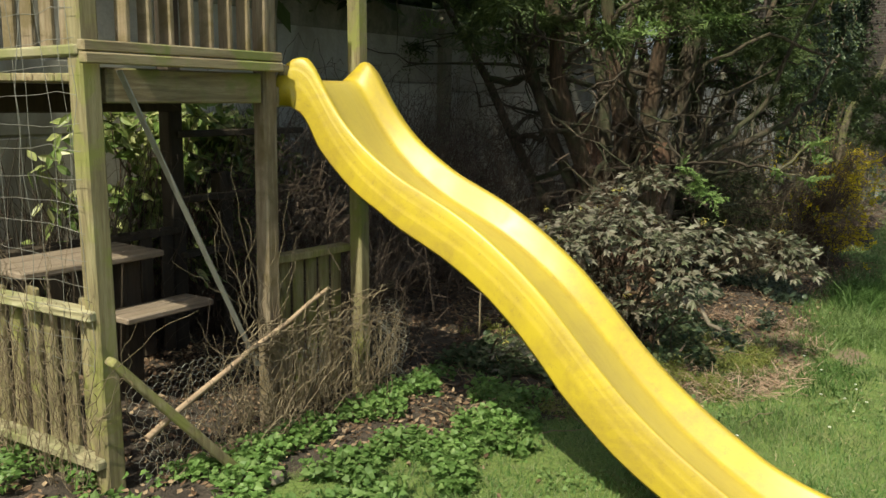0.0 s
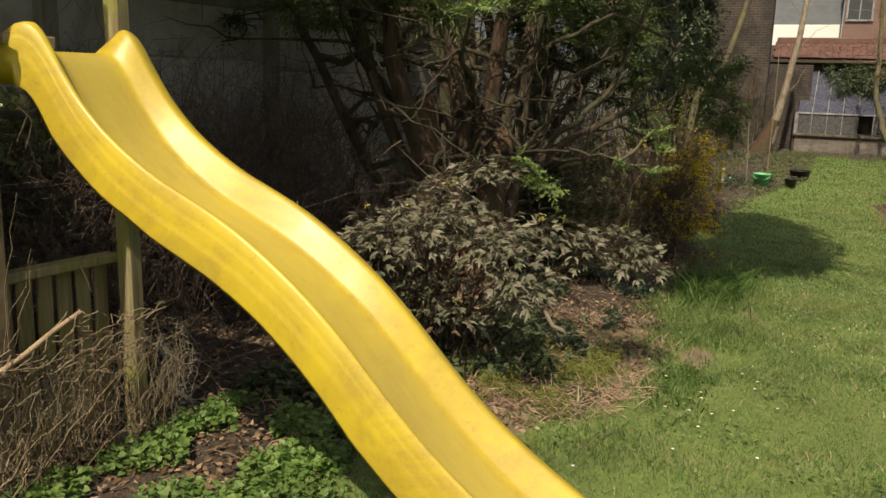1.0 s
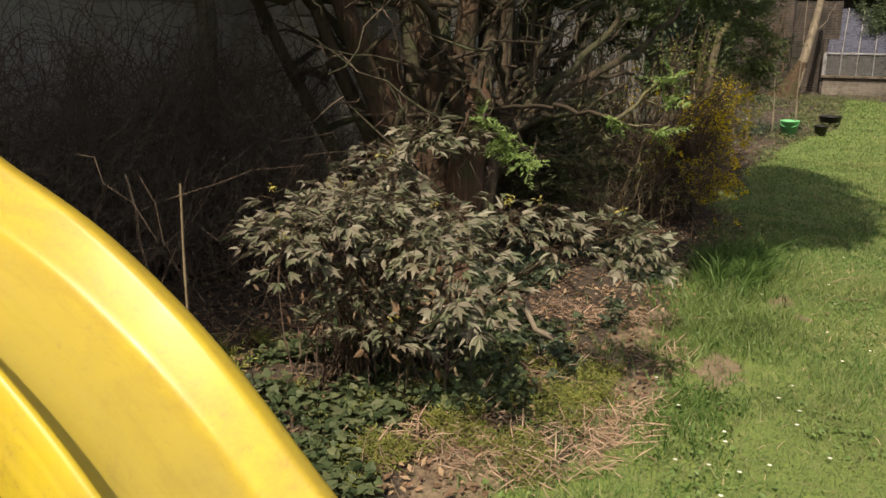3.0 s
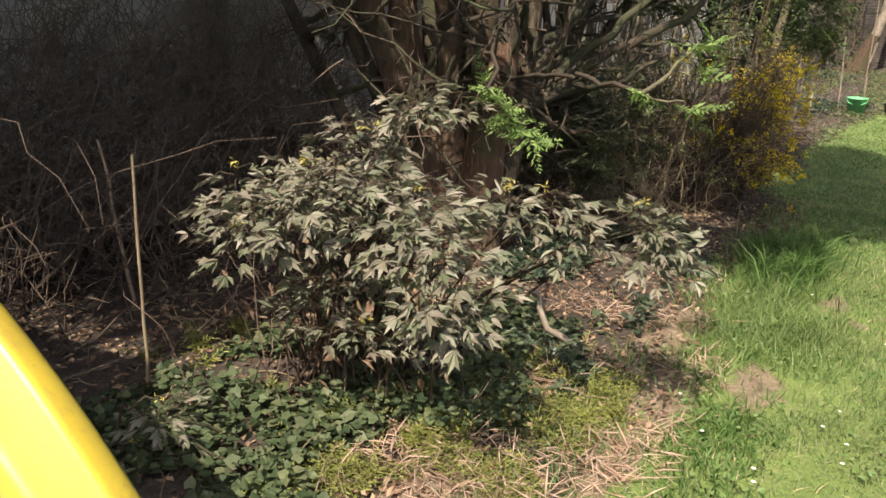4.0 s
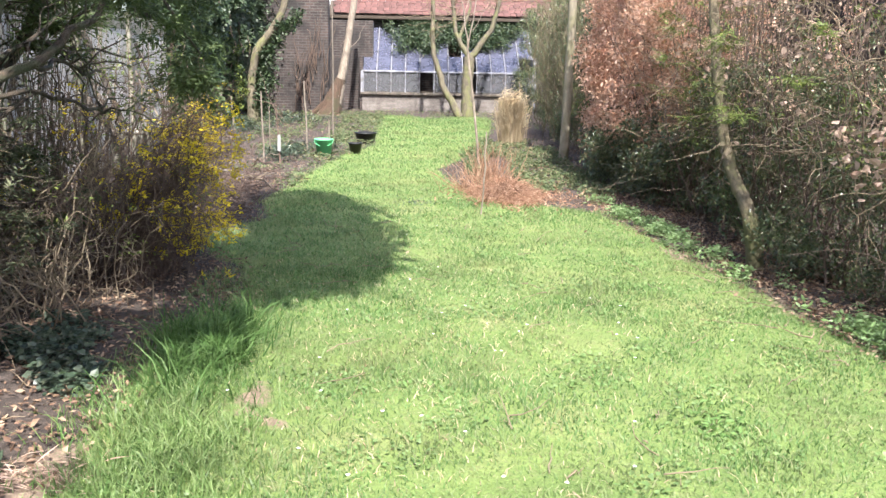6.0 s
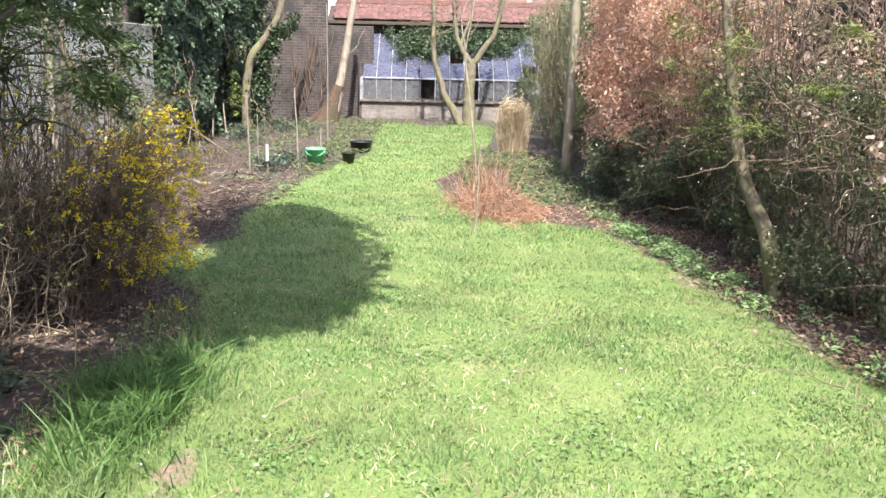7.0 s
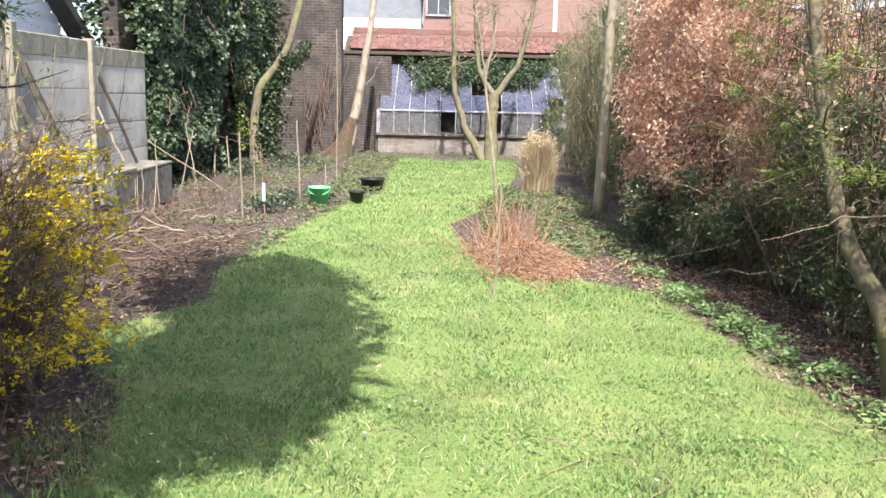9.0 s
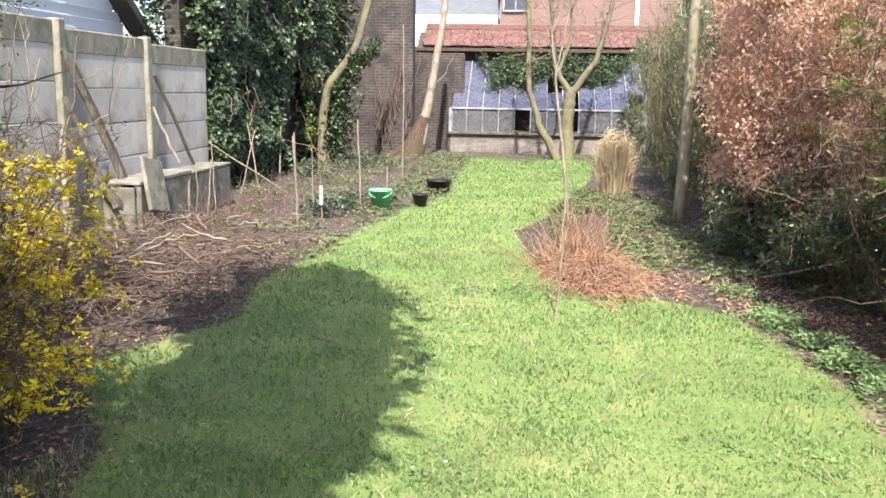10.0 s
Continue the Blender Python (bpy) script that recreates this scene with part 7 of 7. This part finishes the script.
def build_bed_things():
    p = np.array(on_ground(4.2, 2.52, -0.1))
    stick("garden_stake", "thin reddish bamboo stake beside the peony", p, np.array([4.178, 2.483, 0.885]), 0.007, M_VINE, 0.003)
    p = np.array(on_ground(4.75, 1.6, -0.05))
    stick("garden_stake", "short wooden peg in the mossy soil", p, p + np.array([0.0, 0.03, 0.16]), 0.009, M_VINE, 0.003)
    lab = "thin bare wooden stake standing in the vegetable bed"
    for x, y, h, lx, ly, r in ((16.2, 2.1, 1.12, 0.0, 0.03, 0.017), (18.0, 1.68, 1.25, 0.05, 0.06, 0.016), (21.1, 1.55, 2.75, 0.1, 0.02, 0.014), (22.2, 4.05, 0.95, 0, -0.05, 0.02), (22.6, 3.85, 0.75, 0.05, 0.06, 0.02), (18.1, 1.32, 0.62, 0, 0.02, 0.014), (17.4, 2.2, 0.85, 0, 0.02, 0.01), (16.4, 3.3, 0.75, 0.1, -0.05, 0.01), (17.3, 3.5, 0.9, 0.05, 0.05, 0.01), (16.9, 3.6, 0.5, 0, 0, 0.009), (16.6, 3.5, 0.6, 0.06, 0, 0.009), (16.2, 3.4, 0.5, -0.02, 0.02, 0.009), (16.4, 3.55, 0.45, 0.03, 0.02, 0.008), (15.9, 3.3, 0.55, 0.03, 0.0, 0.008), (19.4, 3.9, 1.0, 0.1, -0.25, 0.013), (19.9, 3.7, 1.1, 0.0, 0.2, 0.013), (20.4, 3.9, 0.9, -0.1, 0.05, 0.012)):
        p = np.array(on_ground(x, y, -0.1))
        stick("garden_stake", lab, p, p + np.array([lx, ly, h + 0.1]), r, group="stakes in the bed")
    p = np.array(on_ground(19.0, 3.6, 0.0))
    stick("fallen_branch", "pale fallen branch leaning among the stakes", p + np.array([0.3, -0.5, 0.05]), p + np.array([-0.4, 0.45, 0.85]), 0.015, M_VINE, 0.012)
    for k in range(5):
        p = np.array(on_ground(18.2 + 0.25 * k, 3.2 + 0.12 * (k % 3), 0.06))
        stick("fallen_branch", "pale fallen branch on the vegetable bed", p, p + np.array([RNG.uniform(-0.7, 0.7), RNG.uniform(-0.3, 0.3), RNG.uniform(0, 0.2)]), 0.011, M_VINE, wob=0.015)
    for k in range(60):
        p = np.array(on_ground(10.6 + 0.075 * k, 2.3 + 0.55 * RNG.uniform(-1, 1), RNG.uniform(0.08, 0.3)))
        stick("cut_branch", "cut pale branch on the brushwood heap", p, p + np.array([RNG.uniform(-0.8, 0.8), RNG.uniform(-0.5, 0.5), RNG.uniform(-0.12, 0.14)]), RNG.uniform(0.006, 0.014), (M_VINE, M_TWIG, M_BRUSH, M_PALEWOOD)[k % 4], wob=0.014, group="cut branches")
    # young tree with guard
    t = thing("sapling", "leafless sapling with a white guard tube", "sapling")
    h = Heap()
    b = np.array(on_ground(17.0, 2.0, -0.05))
    h.tube(wander(b, b + (0.05, 0.05, 1.0), 9, 0.012), np.linspace(0.014, 0.006, 9), 6)
    h.make("stem", M_TWIG, t)
    for k in range(9):
        p = b + np.array([0.03, 0.03, 0.45 + 0.06 * k])
        h = Heap()
        h.tube(wander(p, p + RNG.normal(0, 0.22, 3) + (0, 0, 0.1), 5, 0.02), np.linspace(0.006, 0.002, 5), 4)
        h.make("branch", M_TWIG, t)
    bm = bmesh.new()
    bmesh.ops.create_cone(bm, segments=14, radius1=0.028, radius2=0.024, depth=0.25, cap_ends=False, matrix=Matrix.Translation(b + np.array([0.01, 0.01, 0.36])))
    part("guard", bm, M_WHITEPL, t, "white plastic guard tube", True)

    def pot(name, label, category, x, y, r0, r1, h, mat, lip=0.012):
        t = thing(name, label, category, at=on_ground(x, y))
        prof = [(0.0, 0.0), (r0, 0.0), (r1, h * 0.93), (r1 + lip, h * 0.93), (r1 + lip, h), (r1 - 0.006, h), (r0 - 0.008, 0.015), (0.0, 0.015)]
        n = 28
        v = np.array([(r * np.cos(a), r * np.sin(a), z) for r, z in prof for a in np.arange(n) * 2 * np.pi / n])
        f = np.array([(i * n + j, i * n + (j + 1) % n, (i + 1) * n + (j + 1) % n, (i + 1) * n + j) for i in range(len(prof) - 1) for j in range(n)])
        o = fast_mesh("body", v, f, mat, t, True)
        return t

    t = pot("bucket", "bright green plastic bucket with its handle down", "bucket", 18.05, 1.42, 0.115, 0.15, 0.3, M_GREENPL)
    h = Heap()
    a = np.linspace(0, np.pi, 14)
    h.tube(np.stack([-0.155 * np.sin(a) * 0.85, 0.16 * np.cos(a), 0.28 - 0.09 * np.sin(a)], -1), np.full(14, 0.006), 6)
    h.make("handle", M_GREENPL, t)
    pot("plant_pot", "black plastic plant pot on the lawn's edge", "pot", 18.6, 0.93, 0.085, 0.115, 0.19, M_BLACKPL)
    pot("planter", "wide black plastic planter with soil", "pot", 20.55, 0.86, 0.17, 0.21, 0.2, M_BLACKPL)
    # leafy seedlings
    rng = np.random.default_rng(44)
    t = thing("bed_plants", "low green plants sprouting in the vegetable bed", "plants", kind="stuff")
    c = np.concatenate([rng.normal((17.6, 2.0), (0.5, 0.25), (16, 2)), rng.normal((23.5, 3.3), (1.5, 0.5), (30, 2)), rng.normal((18.8, 1.6), (0.3, 0.15), (8, 2))])
    pos = clumps(np.stack([c[:, 0], c[:, 1], gz(c[:, 0], c[:, 1]) + 0.12], -1), 0.18, 60, rng, 0.6)
    cloud_leaves("foliage", pos, 0.06, L_GROUNDIVY, t, ratio=0.5)
    # planks against the fence
    for p, q, w, mt in (((14.92, 4.18, 1.62), (15.5, 3.8, 0.0), 0.06, M_OLDPLANK), ((14.86, 4.16, 1.15), (14.95, 3.72, 0.0), 0.05, M_OLDPLANK), ((15.04, 4.17, 1.5), (15.68, 3.85, 0.02), 0.05, M_DARKWOOD), ((14.8, 4.16, 0.75), (15.2, 3.75, -0.05), 0.07, M_OLDPLANK), ((17.08, 4.17, 1.4), (17.5, 3.85, 0.25), 0.045, M_DARKWOOD), ((17.0, 4.16, 1.0), (17.0, 3.85, 0.3), 0.03, M_PALEWOOD)):
        bm = bmesh.new()
        vs = bar(bm, p, q, w, 0.022, 0, radians(90), 0.008)
        bmesh.ops.subdivide_edges(bm, edges=bm.edges[:], cuts=5, use_grid_fill=True)
        for v in bm.verts:
            v.co += Vector((noise.noise(v.co * 5), noise.noise(v.co * 5 + Vector((9, 0, 0))), 0)) * 0.035
        tagged(part("plank", bm, mt), "old weathered plank leaning on the concrete fence", "plank", "leaning planks")
    # slab trough by the fence
    t = thing("slab_trough", "low trough of old concrete slabs by the fence", "trough")
    for c, s, mt in (((15.9, 3.58, -0.06), (1.42, 0.05, 0.54), M_SLAB), ((17.36, 3.585, -0.08), (1.4, 0.05, 0.52), M_SLAB), ((15.9, 3.76, 0.235), (1.46, 0.42, 0.045), M_SLAB), ((17.38, 3.765, 0.205), (1.44, 0.42, 0.045), M_SLAB), ((15.2, 3.8, -0.06), (0.05, 0.36, 0.5), M_SLAB), ((18.02, 3.8, -0.08), (0.05, 0.36, 0.5), M_SLAB)):
        bm = bmesh.new()
        box(bm, c, s, None, 0.01, 0.006)
        part("slab", bm, mt, t)
    bm = bmesh.new()
    box(bm, (15.4, 3.48, 0.2), (0.5, 0.045, 0.6), Matrix.Rotation(radians(12), 4, "Y") @ Matrix.Rotation(radians(-14), 4, "X"), 0.01, 0.006)
    tagged(part("paving_slab", bm, M_SLAB), "loose pale concrete slab leaning on the trough", "slab")
    for k in range(6):
        bm = bmesh.new()
        box(bm, on_ground(16.2 + 0.24 * k, 3.3 + 0.05 * (k % 2), 0.04), (0.21, 0.1, 0.065), Matrix.Rotation(RNG.uniform(-0.3, 0.3), 4, "Z"), 0.006)
        tagged(part("brick", bm, M_ROOF), "loose red brick lying by the trough", "brick", "loose bricks")
    h = Heap()
    for _ in range(170):
        p = np.array(on_ground(rng.uniform(14.0, 18.5), rng.uniform(2.6, 3.4)))
        h.tube(wander(p, p + np.array([rng.normal(0, 0.2), rng.normal(0, 0.15), rng.uniform(0.1, 0.55)]), 6, 0.02, rng), np.linspace(0.004, 0.0015, 6), 4)
    tagged(h.make("dry_stalks", M_BRUSH), "dead pale plant stalks before the trough", "stalks", kind="stuff")
    # canes by the fern mound
    p = np.array(on_ground(12.2, -0.79, -0.1))
    stick("cane", "thin upright cane in the lawn", p, p + np.array([0.05, -0.05, 0.95]), 0.009, M_PALEWOOD)
    t = thing("sapling", "tall thin pale-barked forked sapling by the dead fern", "sapling")
    h = Heap()
    h.tube(np.concatenate([wander((16.6, -1.11, -0.45), (16.6, -0.99, 0.64), 8, 0.008), wander((16.6, -0.99, 0.64), (16.6, -0.88, 1.41), 6, 0.006)[1:]]), np.linspace(0.021, 0.015, 13), 7)
    h.make("stem", M_BARK_PALE, t)
    for a, b in (((16.6, -0.88, 1.41), (16.6, -0.69, 2.6)), ((16.6, -0.88, 1.4), (16.65, -1.05, 2.4)), ((16.6, -0.8, 1.9), (16.7, -1.0, 2.7)), ((16.6, -0.95, 1.7), (16.5, -1.2, 2.1)), ((16.6, -0.75, 2.2), (16.6, -0.5, 2.8))):
        h = Heap()
        r = 0.013 if a[2] < 1.5 else 0.007
        h.tube(wander(a, b, 8, 0.013), np.linspace(r, r * 0.45, 8), 5)
        h.make("branch", M_BARK_PALE, t)
    # stake behind the peony
    p = np.array(on_ground(4.75, 3.2, -0.05))
    stick("cane", "thin straight cane in the shaded bed", p, p + np.array([-0.05, 0.1, 0.8]), 0.009, M_CANE)


build_bed_things()


# ---- wire, vines and sticks round the tower ----
def build_wire():
    rng = np.random.default_rng(51)

    def hexes(name, label, u0, u1, z0, z1, place, cell=0.036):
        h = Heap()
        rows = int((z1 - z0) / (cell * 0.85))
        cols = int((u1 - u0) / cell)
        for r in range(rows):
            for c in range(cols):
                u, z = u0 + (c + 0.5 * (r % 2)) * cell, z0 + r * cell * 0.85
                tri = [((u, z), (u, z + cell * 0.5)), ((u, z + cell * 0.5), (u + cell / 2, z + cell * 0.85)), ((u, z + cell * 0.5), (u - cell / 2, z + cell * 0.85))]
                for a, b in tri:
                    h.tube(np.array([place(*a), place(*b)]), [0.001, 0.001], 3)
        tagged(h.make(name, M_WIRE), label, "wire mesh")

    def sag(u, z):
        w = 0.02 * math.sin(u * 9) + 0.025 * math.sin(z * 11 + u * 5)
        k = noise.noise_vector(Vector((u * 9, z * 9, 0))) * 0.016
        return (u + k[0], 2.43 + w + k[1], z + 0.03 * math.sin(u * 7) + k[2])

    hexes("chicken_wire", "sagging rusty chicken wire across the tower's foot", 1.76, 3.1, 0.1, 0.52, sag)

    def crumple(u, z):
        return (3.16 + 0.25 * u + 0.04 * math.sin(z * 23), 2.5 + 0.08 * math.sin(u * 19 + z * 13), z + 0.05 * math.sin(u * 14))

    hexes("chicken_wire", "crumpled end of chicken wire beside the post", 0.0, 0.9, 0.08, 0.5, crumple)
    # square mesh on the side of the tower
    h = Heap()
    for k in range(17):
        y = 2.46 + 0.075 * k
        h.tube(wander((1.64, y, 0.55), (1.64, y + 0.02, 2.3), 14, 0.009, rng), np.full(14, 0.0012), 4)
    for k in range(20):
        z = 0.6 + 0.088 * k
        h.tube(wander((1.64, 2.46, z), (1.64, 3.7, z - 0.02), 14, 0.008, rng), np.full(14, 0.0011), 4)
    tagged(h.make("square_mesh", M_WIRE), "grey square wire mesh hanging on the tower's side", "wire mesh")
    # dry vines
    h = Heap()
    for _ in range(330):
        x = np.clip(rng.normal(2.6, 0.32), 1.85, 3.15)
        p = np.array([x, 2.4 + rng.normal(0, 0.04), rng.uniform(0.06, 0.25)])
        q = p + np.array([rng.normal(0, 0.16), rng.normal(-0.02, 0.06), rng.uniform(0.1, 0.45)])
        h.tube(wander(p, q, 12, 0.013, rng), np.linspace(0.0022, 0.0009, 12), 3)
    for _ in range(60):
        z = rng.uniform(0.45, 0.6)
        x = rng.uniform(2.1, 3.0)
        h.tube(wander((x, 2.4, z), (x + rng.uniform(0.1, 0.35), 2.4, z + rng.normal(0, 0.05)), 8, 0.018, rng), np.full(8, 0.0022), 3)
    for _ in range(240):
        y = rng.uniform(2.45, 3.6)
        p = np.array([1.62, y, rng.uniform(0.05, 0.6)])
        h.tube(wander(p, p + np.array([rng.normal(0, 0.04), rng.normal(0, 0.15), rng.uniform(0.1, 0.5)]), 12, 0.012, rng, -0.05), np.linspace(0.0018, 0.0008, 12), 3)
    for _ in range(16):
        p = np.array([rng.uniform(2.2, 2.5), 2.44, rng.uniform(0.3, 0.6)])
        h.tube(wander(p, p + np.array([rng.normal(-0.1, 0.15), 0.0, rng.uniform(0.3, 0.7)]), 12, 0.012, rng), np.linspace(0.0025, 0.001, 12), 3)
    tagged(h.make("dry_vine", M_VINE), "tangle of dry brown climbing stems on the wire", "vine", kind="stuff")
    h = Heap()
    for _ in range(160):
        p = np.array([rng.normal(3.6, 0.12), rng.normal(3.98, 0.06), rng.uniform(0.15, 0.6)])
        h.tube(wander(p, p + np.array([rng.normal(0, 0.16), rng.normal(-0.02, 0.05), rng.uniform(0.0, 0.45)]), 9, 0.015, rng), np.linspace(0.0028, 0.001, 9), 3)
    tagged(h.make("red_twig_shrub", M_REDTWIG), "small shrub of bare reddish twigs behind the tower", "shrub", kind="stuff")
    stick("stick", "long peeled stick laid across the tower's opening", (1.76, 2.36, 0.33), (2.77, 2.43, 0.66), 0.0125, M_CANE, 0.005)
    bm = bmesh.new()
    bar(bm, (1.64, 2.36, 0.64), (2.12, 2.28, 0.08), 0.055, 0.03, 0.006, 0, 0.006)
    tagged(part("plank", bm, M_MOSSY), "short mossy plank leaning at the tower's foot", "plank")
    p = np.array(on_ground(5.35, 1.35, 0.03))
    stick("fallen_branch", "crooked pale fallen branch under the peony", p, p + np.array([0.35, 0.5, 0.12]), 0.016, M_PALEWOOD, 0.03)
    bm = bmesh.new()
    box(bm, on_ground(2.1, 2.1, 0.03), (0.06, 0.05, 0.04), None, 0.012, 0.008)
    tagged(part("stone", bm, M_PALEWOOD), "pale stone among the ground elder", "stone")


build_wire()
